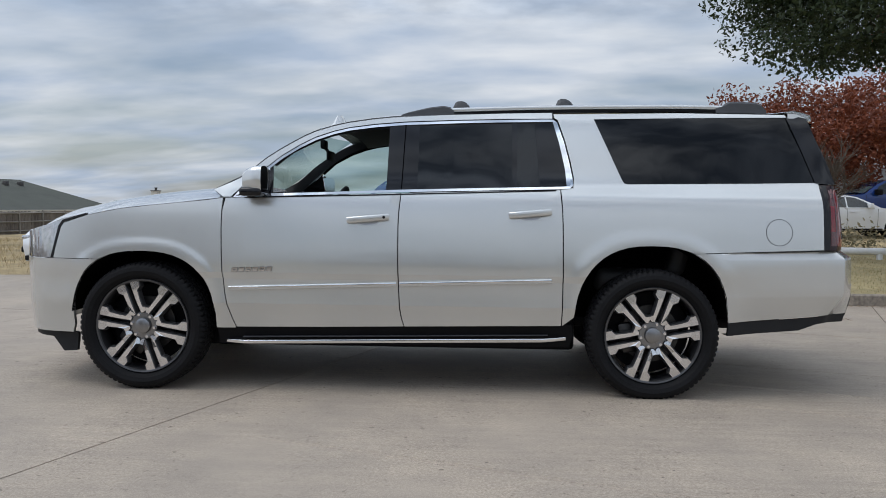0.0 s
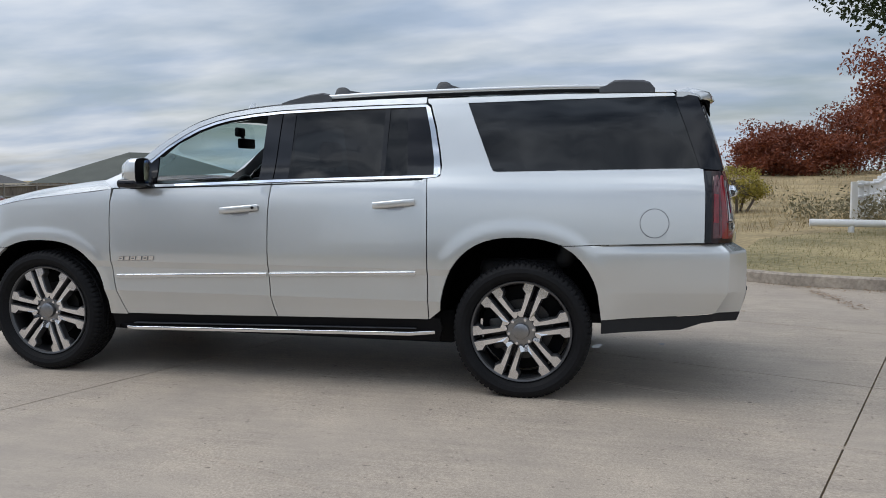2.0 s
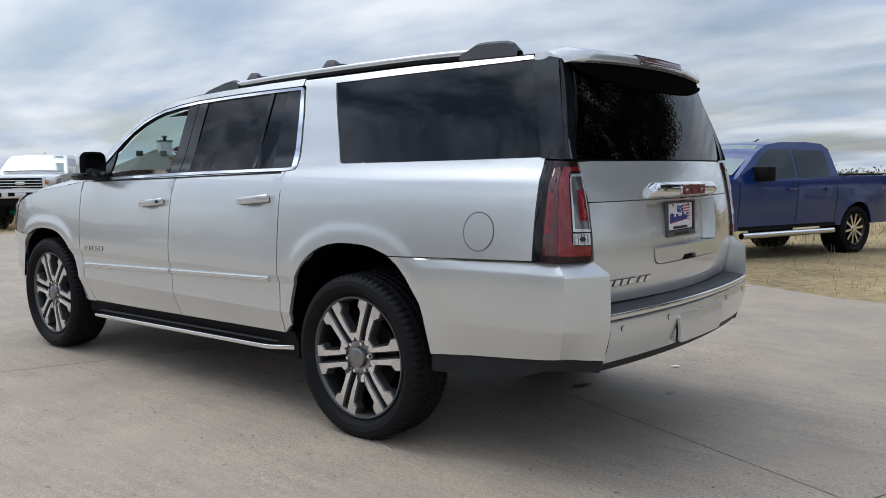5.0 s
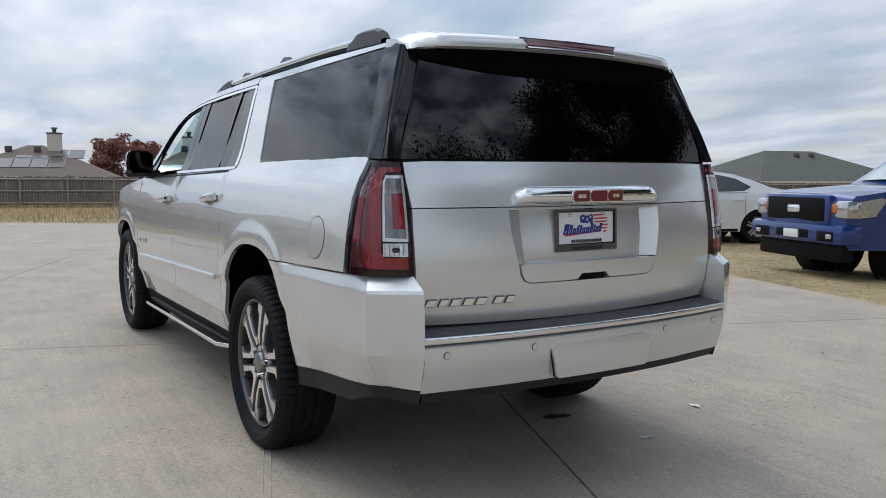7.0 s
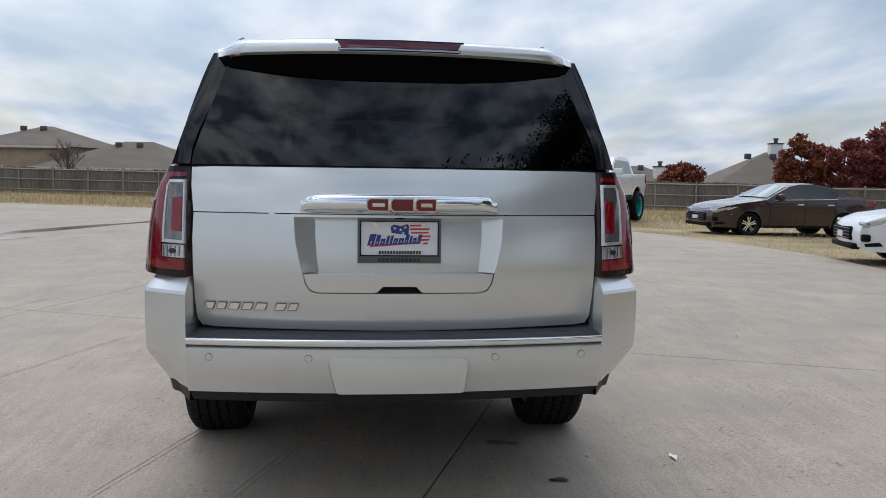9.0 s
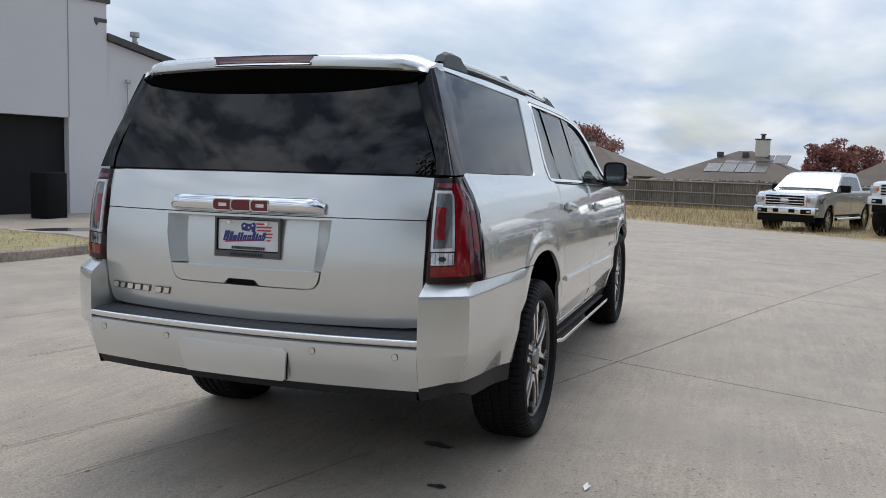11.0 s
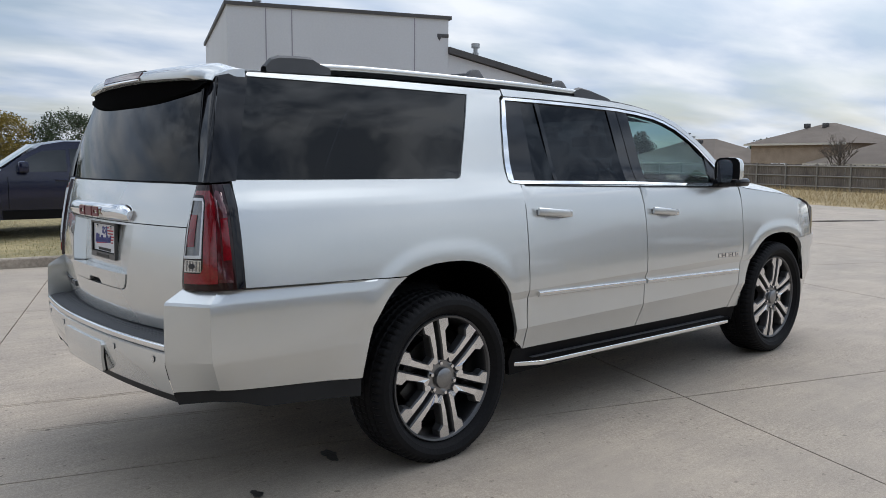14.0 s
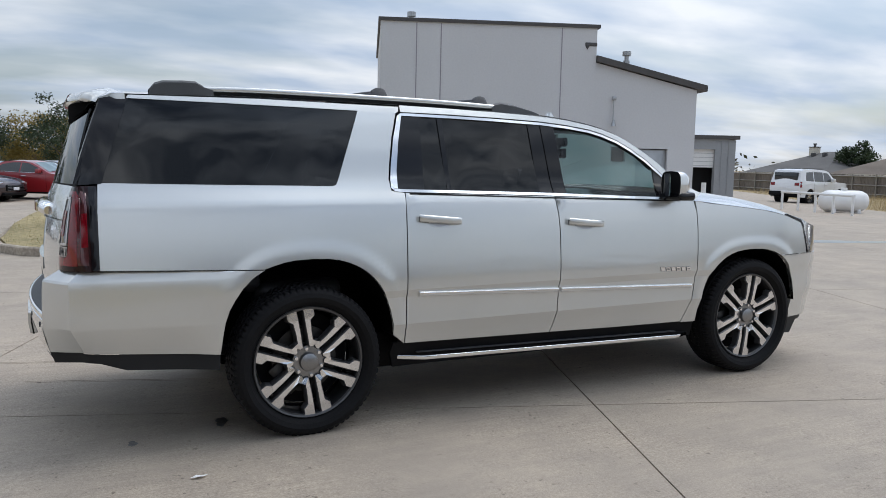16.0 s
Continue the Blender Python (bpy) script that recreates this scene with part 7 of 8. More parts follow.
for x0 in (0.12, 0.66):
    po = thing("poster", "", "", Matrix.Translation((x0, 0.012, 1.30)))
    po.parent = shop
    bm = new_bm()
    box(bm, 0, 0.50, -0.01, 0.006, 0, 0.80)
    part("poster_sheet", bm, M["paper"], po)
    for k, (zz, mm) in enumerate(((0.73, "poster_red"), (0.65, "poster_grey"), (0.58, "poster_grey"), (0.51, "poster_grey"), (0.44, "poster_grey"), (0.36, "poster_grey"), (0.28, "poster_red"), (0.20, "poster_red"), (0.12, "poster_red"))):
        bm = new_bm()
        box(bm, 0.05, 0.45 - 0.05 * (k % 3), 0.006, 0.009, zz - 0.012, zz + 0.012)
        part("text_bar", bm, M[mm], po)
face_pad(shop)
annex = thing("annex", "small grey service bay with an open roller door", "building", pose(-20.5, -20.2, 0.20, 0, 0, BYAW - 4) @ Matrix.Diagonal((1.3, 1.3, 1.3, 1)))
AX, AZ = 1.72, 1.92
bm = sheet([(-0.3, -0.9), (AX, -0.9), (AX, AZ), (-0.3, AZ + 0.16)], [[(0.10, -0.7), (1.08, -0.7), (1.08, 1.62), (0.10, 1.62)]], lambda x, z: (x, 0, z), 0.8, (0, -0.2, 0), flip=True)
part("front_wall", bm, M["grey_siding"], annex, smooth=False)
bm = new_bm()
box(bm, AX - 0.2, AX, -3.5, -0.2, -0.9, AZ)
part("side_wall", bm, M["grey_siding"], annex)
bm = new_bm()
box(bm, -0.3, AX + 0.10, -3.6, 0.08, AZ + 0.02, AZ + 0.14)
part("roof", bm, M["trim_dark"], annex)
bm = new_bm()
box(bm, 0.10, 1.08, -0.16, -0.12, 1.05, 1.62)
part("roller_door", bm, M["white_paint"], annex)
# dark sheet across the bay paints its inner shade
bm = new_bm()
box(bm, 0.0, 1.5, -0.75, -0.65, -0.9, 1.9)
part("bay_shade", bm, M["opening_shade"], annex)
for k in range(9):
    x = -0.26 + 0.22 * k
    if x < 0.05 or x > 1.12:
        bm = new_bm()
        box(bm, x - 0.012, x + 0.012, 0.0, 0.018, -0.85, AZ - 0.02)
        part("siding_rib", bm, M["grey_siding"], annex)
for k in range(4):
    bm = new_bm()
    box(bm, 0.11, 1.07, -0.12, -0.112, 1.10 + 0.13 * k, 1.112 + 0.13 * k)
    part("door_slat", bm, M["galvanised"], annex)
face_pad(annex)
bm = new_bm()
cyl(bm, (-14.4, -12.6, -0.2), (-14.4, -12.6, 1.1), 0.07, seg=12)
bo = tagged(new("bollard", link_mesh("bollard", bm, M["white_paint"])), "white painted steel bollard beside the bay", "bollard")
bm = new_bm()
box(bm, -8.6, -8.0, -12.75, -12.25, 0.0, 1.05, 0.05)
tagged(new("waste_bin", link_mesh("waste_bin", bm, M["black"])), "black wheeled waste bin against the building", "bin")

# ---- gas tank, white rails, pipe rail ----
tank = thing("propane_tank", "white propane tank lying on saddles", "tank", pose(-25.4, -16.3, ground_z(-25.4, -16.3) - 0.06, 0, 0, 158) @ Matrix.Diagonal((0.86, 0.84, 0.84, 1)))
rows = [(0.0, -1.15), (0.22, -1.12), (0.40, -1.0), (0.48, -0.82), (0.5, -0.7), (0.5, 0.7), (0.48, 0.82), (0.40, 1.0), (0.22, 1.12), (0.0, 1.15)]
bm = lathe(rows, 28)
bmesh.ops.rotate(bm, verts=bm.verts, cent=(0, 0, 0), matrix=Matrix.Rotation(radians(90), 3, "Z"))
bmesh.ops.translate(bm, verts=bm.verts, vec=(0, 0, 0.62))
part("vessel", bm, M["white_paint"], tank)
for x in (-0.6, 0.6):
    bm = new_bm()
    box(bm, x - 0.08, x + 0.08, -0.35, 0.35, -0.05, 0.25, 0.01)
    part("saddle", bm, M["white_paint"], tank)
bm = new_bm()
cyl(bm, (0, 0, 1.1), (0, 0, 1.24), 0.14, seg=14)
part("valve_cover", bm, M["white_paint"], tank)
guard = thing("guard_rail", "white painted pipe guard rail before the tank", "rail", pose(-23.8, -16.3, ground_z(-23.8, -16.3), 0, 0, 78))
for k in range(5):
    bm = new_bm()
    cyl(bm, (-1.96 + k * 0.98, 0, -0.1), (-1.96 + k * 0.98, 0, 0.72), 0.05, seg=10)
    part("post", bm, M["white_paint"], guard)
bm = new_bm()
cyl(bm, (-2.02, 0, 0.72), (2.02, 0, 0.72), 0.05, seg=10)
part("top_rail", bm, M["white_paint"], guard)
pipe = thing("pipe_rail", "low white pipe rail at the edge of the lawn", "rail", Matrix.Translation((0, 0, 0)))
pp = [(5.85, 11.55), (8.0, 11.3), (10.5, 11.1), (16, 10.6), (24, 9.6)]
bm = new_bm()
for a, b in zip(pp, pp[1:]):
    cyl(bm, (*a, ground_z(*a) + 0.30), (*b, ground_z(*b) + 0.30), 0.075, seg=12)
part("top_rail", bm, M["white_paint"], pipe)
for k in range(7):
    x = 6.6 + k * 2.4
    y = float(np.interp(x, [p[0] for p in pp], [p[1] for p in pp]))
    bm = new_bm()
    cyl(bm, (x, y, ground_z(x, y) - 0.1), (x, y, ground_z(x, y) + 0.28), 0.06, seg=10)
    part("post", bm, M["white_paint"], pipe)
bridge = thing("bridge_rail", "white painted railing climbing beside a small bridge", "rail", Matrix.Translation((0, 0, 0)))
br = [(7.6, 15.3), (9.4, 20.0), (11.2, 25.0)]
for h in (0.35, 0.65, 0.95):
    bm = new_bm()
    for a, b in zip(br, br[1:]):
        cyl(bm, (*a, turf_z(*a) + h), (*b, turf_z(*b) + h), 0.045, seg=8)
    part("rail_bar", bm, M["white_paint"], bridge)
for k in range(9):
    f = k / 8
    x, y = 7.6 + 3.6 * f, 15.3 + 9.7 * f
    bm = new_bm()
    box(bm, x - 0.07, x + 0.07, y - 0.07, y + 0.07, turf_z(x, y) - 0.2, turf_z(x, y) + 1.05, 0.01, 1)
    part("post", bm, M["white_paint"], bridge)

# ---- wet patch, stains and litter on the slabs ----


def patch(name, label, cx, cy, rx, ry, ang, mat, seed, rough=0.35, lift=0.004):
    rng = np.random.default_rng(seed)
    n = 40
    ph = rng.uniform(0, math.tau, 4)
    pts = []
    for k in range(n):
        a = math.tau * k / n
        r = 1 + rough * (0.5 * math.sin(2 * a + ph[0]) + 0.35 * math.sin(3 * a + ph[1]) + 0.3 * math.sin(5 * a + ph[2]) + 0.2 * math.sin(9 * a + ph[3]))
        u, v = rx * r * math.cos(a), ry * r * math.sin(a)
        pts.append((cx + u * math.cos(ang) - v * math.sin(ang), cy + u * math.sin(ang) + v * math.cos(ang)))
    bm = sheet(pts, [], lambda x, y: (x, y, ground_z(x, y) + lift), max(rx, ry) / 5, None)
    return tagged(new(name, link_mesh(name, bm, mat)), label, "stain", kind="structure")


patch("wet_patch", "shallow puddle on the concrete", -7.6, -8.1, 2.4, 0.75, 2.3, M["wet"], 1, 0.5)
patch("wet_patch", "long wet streak on the concrete", -13.6, -6.1, 4.2, 0.28, 2.85, M["wet"], 2, 0.5)
patch("oil_stain", "dark oil drip stain on the concrete", 2.07, 0.56, 0.075, 0.036, 1.2, M["oil"], 3)
patch("oil_stain", "small dark oil drip stain on the concrete", 2.57, 0.74, 0.045, 0.022, 1.3, M["oil"], 4)
for k, (x, y) in enumerate(((2.33, 1.36), (3.4, 2.4), (1.9, 3.2), (-3, -3.5), (5.6, 1.2), (0.4, -3.2), (-0.4, 3.0), (4.6, 3.0), (-4.6, 4.2))):
    bm = new_bm()
    z = ground_z(x, y)
    r = 0.035 if k < 1 else 0.022
    a = k * 1.7
    vs = [bm.verts.new((x + r * f * math.cos(a + t), y + r * f * 0.6 * math.sin(a + t), z + 0.006 + 0.006 * (t % 2))) for t, f in ((0, 1.3), (0.8, 0.8), (1.6, 0.9), (2.6, 0.7), (3.2, 1.2), (4.2, 0.8), (5.3, 0.7))]
    bm.faces.new(vs)
    tagged(new("scrap", link_mesh("scrap", bm, M["white_paint"] if k < 1 else M["leaf_litter"], smooth=False)), "pale flat scrap on the concrete" if k < 1 else "curled dry leaf on the concrete", "litter")
spots = []
rng = np.random.default_rng(77)
for k in range(900):
    x = rng.uniform(3.9, 9.0)
    y = float(np.interp(x, [3.66, 4.2, 5.2, 6.5, 9], [4.7, 4.36, 4.1, 4.15, 3.9])) - abs(rng.normal(0, 0.10))
    spots.append((x, y, ground_z(x, y) + 0.006))
for k in range(260):
    f = rng.uniform(0, 1)
    spots.append((4.35 + 0.2 * f + rng.normal(0, 0.06), 4.0 - 1.3 * f + rng.normal(0, 0.05), ground_z(4.4, 3.5) + 0.008))
tagged(new("leaf_litter", leaves_mesh("leaf_litter", np.array(spots), 0.016, M["leaf_litter"], 8, 6.0)), "dry leaf litter swept against the kerb", "litter", kind="stuff")

# ---- parked vehicles ----
M["blue_paint"] = material("blue_car_paint", (0.008, 0.040, 0.19), 0.25, metal=0.2, vary=0.03, coat=0.7)
M["navy_paint"] = material("navy_car_paint", (0.006, 0.009, 0.034), 0.2, metal=0.1, vary=0.03, coat=0.4)
M["white_car"] = material("white_car_paint", (0.78, 0.79, 0.80), 0.3, vary=0.02, coat=1.0)
M["maroon_paint"] = material("dark_maroon_car_paint", (0.035, 0.018, 0.020), 0.25, metal=0.4, vary=0.03, coat=1.0)
M["red_paint"] = material("red_car_paint", (0.30, 0.015, 0.02), 0.3, vary=0.03, coat=1.0)
M["grey_paint"] = material("grey_car_paint", (0.20, 0.21, 0.22), 0.3, metal=0.6, vary=0.03, coat=1.0)
M["teal"] = material("teal_wheel_paint", (0.0, 0.28, 0.27), 0.3, vary=0.08, coat=0.8)
M["car_glass"] = material("tinted_car_glass", (0.02, 0.024, 0.026), 0.04, vary=0.1, coat=0.5)
M["windscreen"] = material("pale_windscreen_glass", (0.20, 0.27, 0.27), 0.05, vary=0.1, scale=1.2, coat=0.8)
M["amber"] = material("amber_lens", (0.55, 0.16, 0.02), 0.15, vary=0.1, coat=0.6)

small_tyre = link_mesh("tyre", lathe([(0.66, -0.25), (0.74, -0.10), (0.86, 0.0), (0.95, -0.05), (1.0, -0.14), (0.985, -0.16), (0.985, -0.19), (1.0, -0.21), (1.0, -0.42), (0.985, -0.44), (0.985, -0.47), (1.0, -0.49), (0.96, -0.60), (0.86, -0.66), (0.68, -0.62)], 48, lambda i, k, r: r - (0.012 if i in (4, 12) and k % 2 else 0)), M["rubber"])
small_rim = {}


def rim_mesh(kind, face, back):
    """A wheel face of unit tyre radius with spokes; kind sets how many."""
    key = (kind, face.name)
    if key in small_rim:
        return small_rim[key]
    n = {"five": 5, "six": 6, "ten": 10, "deep": 8}[kind]
    bm = new_bm()
    for k in range(n):
        a = math.tau * k / n
        for s in ((-1, 1) if kind in ("five", "six") else (0,)):
            w = 0.045 if kind != "deep" else 0.07
            base = [(0.12, -w + s * 0.05), (0.64, -w * 1.2 + s * 0.11), (0.64, w * 1.2 + s * 0.11), (0.12, w + s * 0.05)]
            y0 = -0.10 if kind != "deep" else -0.45
            f_ = [bm.verts.new((r * math.cos(a) - t * math.sin(a), y0 - 0.03 * (r < 0.3), r * math.sin(a) + t * math.cos(a))) for r, t in base]
            b_ = [bm.verts.new((v.co.x, v.co.y - 0.08, v.co.z)) for v in f_]
            bm.faces.new(f_)
            for i in range(4):
                bm.faces.new((f_[i], f_[(i + 1) % 4], b_[(i + 1) % 4], b_[i]))
    cyl(bm, (0, -0.22, 0), (0, -0.09 if kind != "deep" else -0.40, 0), 0.17, 0.14, 16)
    bmesh.ops.recalc_face_normals(bm, faces=bm.faces)
    spokes = link_mesh("spokes", bm, face)
    prof = [(0.62, -0.60), (0.60, -0.2), (0.63, -0.10), (0.68, -0.06), (0.70, -0.09), (0.67, -0.12)]
    small_rim[key] = (spokes, link_mesh("rim", lathe(prof, 40), face if kind == "deep" else back), link_mesh("brake_shield", lathe([(0.0, -0.32 if kind != "deep" else -0.55), (0.62, -0.32 if kind != "deep" else -0.55)], 28), M["black"]))
    return small_rim[key]


def add_wheels(veh, axles, half, radius, kind, face, width=1.0):
    for x in axles:
        for s in (-1, 1):
            w = thing("wheel", "", "", Matrix.Translation((x, s * half, radius)) @ (Matrix.Rotation(math.pi, 4, "Z") if s < 0 else Matrix.Identity(4)) @ Matrix.Rotation(x * 1.3 + s, 4, "Y") @ Matrix.Diagonal((radius, radius * width, radius, 1)))
            w.parent = veh
            sp, rm, bk = rim_mesh(kind, face, M["pocket"])
            for nm, me in (("tyre", small_tyre), ("spokes", sp), ("rim", rm), ("brake_shield", bk)):
                o = new(nm, me)
                o.parent = w


def shape(bm_name, veh, top, low, axles, arch_r, hub_z, hw, belt, lean, mat, nose=0.16, tail=0.10):
    """The painted shell from a side outline: two sides with wheel openings and a skin that runs over nose, roof and tail."""
    zmax = max(z for _, z in top)
    xf, xb = min(x for x, _ in top), max(x for x, _ in top)

    def width(x, z):
        w = hw * (1 - 0.05 * smooth_step(belt - 0.25, low, z))
        if z > belt:
            w -= lean * (z - belt) / max(0.1, zmax - belt)
        w -= nose * (1 - smooth_step(xf, xf + 0.55, x)) ** 1.5 + tail * smooth_step(xb - 0.5, xb, x) ** 1.5
        for ax in axles:
            d = math.hypot(x - ax, z - hub_z)
            w += 0.018 * (1 - smooth_step(arch_r * 1.05, arch_r * 1.35, d))
        return w

    bottom = []
    for ax in sorted(axles, reverse=True):
        arc = [(ax + arch_r * math.cos(a * math.pi / 14), max(low, hub_z + arch_r * math.sin(a * math.pi / 14))) for a in range(15)]
        bottom += [(ax + arch_r + 0.01, low)] + arc + [(ax - arch_r - 0.01, low)]
    outline = top + [(xb - 0.03, low)] + bottom + [(xf + 0.05, low)]
    for s in (-1, 1):
        part("body_side", sheet(list(reversed(outline)), [], lambda x, z: (x, s * width(x, z), z), 0.14, (0, -s * 0.05, 0), flip=(s > 0)), mat, veh, sharp=50)
    rows = []
    for i, (x, z) in enumerate(dense(top, 0.12)[: -max(1, int(math.hypot(top[-1][0] - top[0][0], top[-1][1] - top[0][1]) / 0.12))] + [top[-1]]):
        w = width(x, z)
        rows.append([(x + (-0.10 if x < xf + 0.3 else 0.04 if x > xb - 0.2 else 0) * (1 - abs(k / 6) ** 2), w * k / 6, z + (0.03 if z > belt * 0.8 else 0.0) * (1 - abs(k / 6) ** 2.5)) for k in range(-6, 7)])
    part("body_skin", fix_normals(loft(rows), (0, 0, hub_z + 0.2)), mat, veh, sharp=40)
    bm = new_bm()
    box(bm, xf + 0.35, xb - 0.25, -hw + 0.28, hw - 0.28, low - 0.02, low + 0.35, 0.02)
    part("underbody", bm, M["black"], veh)
    for s in (-1, 1):
        for ax in axles:
            bm = new_bm()
            cyl(bm, (ax, s * (hw - 0.07), hub_z + 0.02), (ax, s * (hw - 0.40), hub_z + 0.02), arch_r + 0.012, seg=28)
            bmesh.ops.delete(bm, geom=[f for f in bm.faces if abs(f.normal.y) > 0.9 and f.calc_center_median().y * s > hw - 0.2], context="FACES")
            part("wheel_liner", bm, M["black"], veh)
    return width


def pane(name, veh, poly, width, mat, s, off=0.006, parent=None):
    return part(name, sheet(poly, [], lambda x, z: (x, s * (width(x, z) + off), z), 0.2, (0, -s * 0.01, 0), flip=(s < 0) if sum(poly[k - 1][0] * poly[k][1] - poly[k][0] * poly[k - 1][1] for k in range(len(poly))) < 0 else (s > 0)), mat, veh)


def screen(name, veh, p0, p1, width, mat, inset=0.10, off=0.022):
    """A front or rear window laid over the skin between two points of the side outline."""
    (x0, z0), (x1, z1) = p0, p1
    n = Vector((-(z1 - z0), 0, x1 - x0)).normalized()
    if n.z < 0:
        n = -n
    rows = []
    for i in range(5):
        f = i / 4
        x, z = x0 + (x1 - x0) * f, z0 + (z1 - z0) * f
        w = width(x, z) - inset
        rows.append([tuple(Vector((x, w * k / 6, z + 0.03 * (1 - abs(k / 6 * (1 - inset)) ** 2.5))) + n * off) for k in range(-6, 7)])
    return part(name, fix_normals(loft(rows), (0, 0, 0.3)), mat, veh)


def block(name, veh, x0, x1, y0, y1, z0, z1, mat, bevel=0.02):
    bm = new_bm()
    box(bm, x0, x1, y0, y1, z0, z1, bevel)
    return part(name, bm, mat, veh)


def mirrors(veh, x, z, hw, mat, size=1.0):
    for s in (-1, 1):
        bm = new_bm()
        box(bm, x - 0.10 * size, x + 0.06 * size, min(s * (hw - 0.12), s * (hw + 0.20 * size)), max(s * (hw - 0.12), s * (hw + 0.20 * size)), z - 0.03, z + 0.16 * size, 0.03)
        part("door_mirror", bm, mat, veh)


def handles(veh, xs, z, width, mat):
    for s in (-1, 1):
        for x in xs:
            y = s * (width(x, z) + 0.015)
            bm = new_bm()
            box(bm, x - 0.10, x + 0.10, y - 0.018, y + 0.018, z - 0.018, z + 0.018, 0.012)
            part("door_handle", bm, mat, veh)


def seams(veh, xs, z0, z1, width):
    for s in (-1, 1):
        for x in xs:
            bm = loft([[(x - 0.005, s * (width(x, z0 + (z1 - z0) * k / 6) + 0.003), z0 + (z1 - z0) * k / 6) for k in range(7)], [(x + 0.005, s * (width(x, z0 + (z1 - z0) * k / 6) + 0.003), z0 + (z1 - z0) * k / 6) for k in range(7)]])
            part("door_seam", bm, M["black"], veh)


def place_vehicle(name, label, x, y, yaw, z=None, group=""):
    """Nose along -x of its own axes."""
    e = 0.8
    z = turf_z(x, y) if z is None else z
    return thing(name, label, "car", pose(x, y, z, 0, 0, yaw), group)


def sedan(x, y, yaw, mat, label, z=None, sporty=False, rim=("five", "satin"), plain=False, group=""):
    v = place_vehicle("sedan", label, x, y, yaw, z, group)
    top = [(-2.40, 0.30), (-2.44, 0.50), (-2.42, 0.64), (-2.33, 0.735), (-2.12, 0.82), (-1.7, 0.90), (-1.2, 0.965), (-0.92, 1.01), (-0.55, 1.20), (-0.18, 1.37), (0.15, 1.435), (0.55, 1.445), (0.95, 1.40), (1.35, 1.28), (1.75, 1.13), (2.05, 1.08), (2.33, 1.06), (2.40, 0.98), (2.42, 0.75), (2.38, 0.45)]
    w = shape("body", v, top, 0.24, (-1.42, 1.42), 0.36, 0.33, 0.92, 0.98, 0.22, mat)
    for s in (-1, 1):
        pane("side_window", v, [(-0.70, 1.02), (0.22, 1.035), (0.22, 1.385), (-0.08, 1.355), (-0.45, 1.19)], w, M["car_glass"], s)
        pane("side_window", v, [(0.27, 1.035), (1.12, 1.06), (1.30, 1.14), (0.98, 1.31), (0.60, 1.38), (0.27, 1.39)], w, M["car_glass"], s)
        part("window_strip", strip([(x_, s * (w(x_, 1.015 + 0.022 * x_) + 0.012), 1.012 + 0.022 * x_) for x_ in (-0.7, -0.2, 0.3, 0.8, 1.2)], rounded(0.012, 0.018)), M["chrome"], v)
        pane("headlamp", v, [(-2.33, 0.655), (-2.02, 0.72), (-1.80, 0.80), (-2.08, 0.785), (-2.34, 0.715)], w, M["clear_lens"], s, 0.008)
        pane("tail_lamp", v, [(2.02, 0.90), (2.36, 0.86), (2.37, 0.98), (2.05, 1.0)], w, M["red_lens"], s, 0.008)
        pane("sill", v, [(-1.0, 0.245), (1.0, 0.245), (1.0, 0.30), (-1.0, 0.30)], w, M["black"], s, 0.008)
    screen("windscreen", v, (-0.86, 1.03), (-0.20, 1.36), w, M["windscreen"], 0.12)
    screen("rear_window", v, (0.98, 1.39), (1.70, 1.15), w, M["car_glass"], 0.14)
    block("grille", v, -2.535, -2.40, -0.50, 0.50, 0.40, 0.64, M["black"], 0.05)
    block("lower_intake", v, -2.525, -2.38, -0.62, 0.62, 0.26, 0.36, M["black"], 0.03)
    block("front_plate", v, -2.555, -2.535, -0.15, 0.15, 0.44, 0.54, M["white_plate"], 0.005)
    for s in (-1, 1):
        block("lamp_unit", v, -2.42, -2.25, s * 0.66 - 0.14, s * 0.66 + 0.14, 0.63, 0.73, M["clear_lens"], 0.03)
        block("fog_lamp_recess", v, -2.42, -2.28, s * 0.72 - 0.10, s * 0.72 + 0.10, 0.40, 0.52, M["black"], 0.03)
    for k in range(4):
        block("grille_bar", v, -2.542, -2.53, -0.46, 0.46, 0.44 + 0.052 * k, 0.448 + 0.052 * k, M["satin_grey"], 0.002)
    for s in (-1, 1):
        pane("side_vent", v, [(-2.36, 0.36), (-2.16, 0.40), (-2.10, 0.34), (-2.34, 0.31)], w, M["black"], s, 0.008)
        pane("marker_lamp", v, [(-2.00, 0.585), (-1.93, 0.59), (-1.93, 0.615), (-2.00, 0.61)], w, M["amber"], s, 0.008)
    block("rear_plate", v, 2.44, 2.47, -0.15, 0.15, 0.72, 0.82, M["white_plate"], 0.005)
    for s in (-1, 1):
        block("rear_lamp", v, 2.36, 2.455, s * 0.66 - 0.17, s * 0.66 + 0.17, 0.87, 0.98, M["red_lens"], 0.02)
    mirrors(v, -0.52, 1.02, 0.88, mat, 0.9)
    handles(v, (0.06, 0.98), 0.88, w, mat if mat is M["white_car"] else M["chrome"])
    seams(v, (-0.82, 0.24, 1.14), 0.32, 0.98, w)
    add_wheels(v, (-1.42, 1.42), 0.915, 0.33, rim[0], M[rim[1]])
    return v


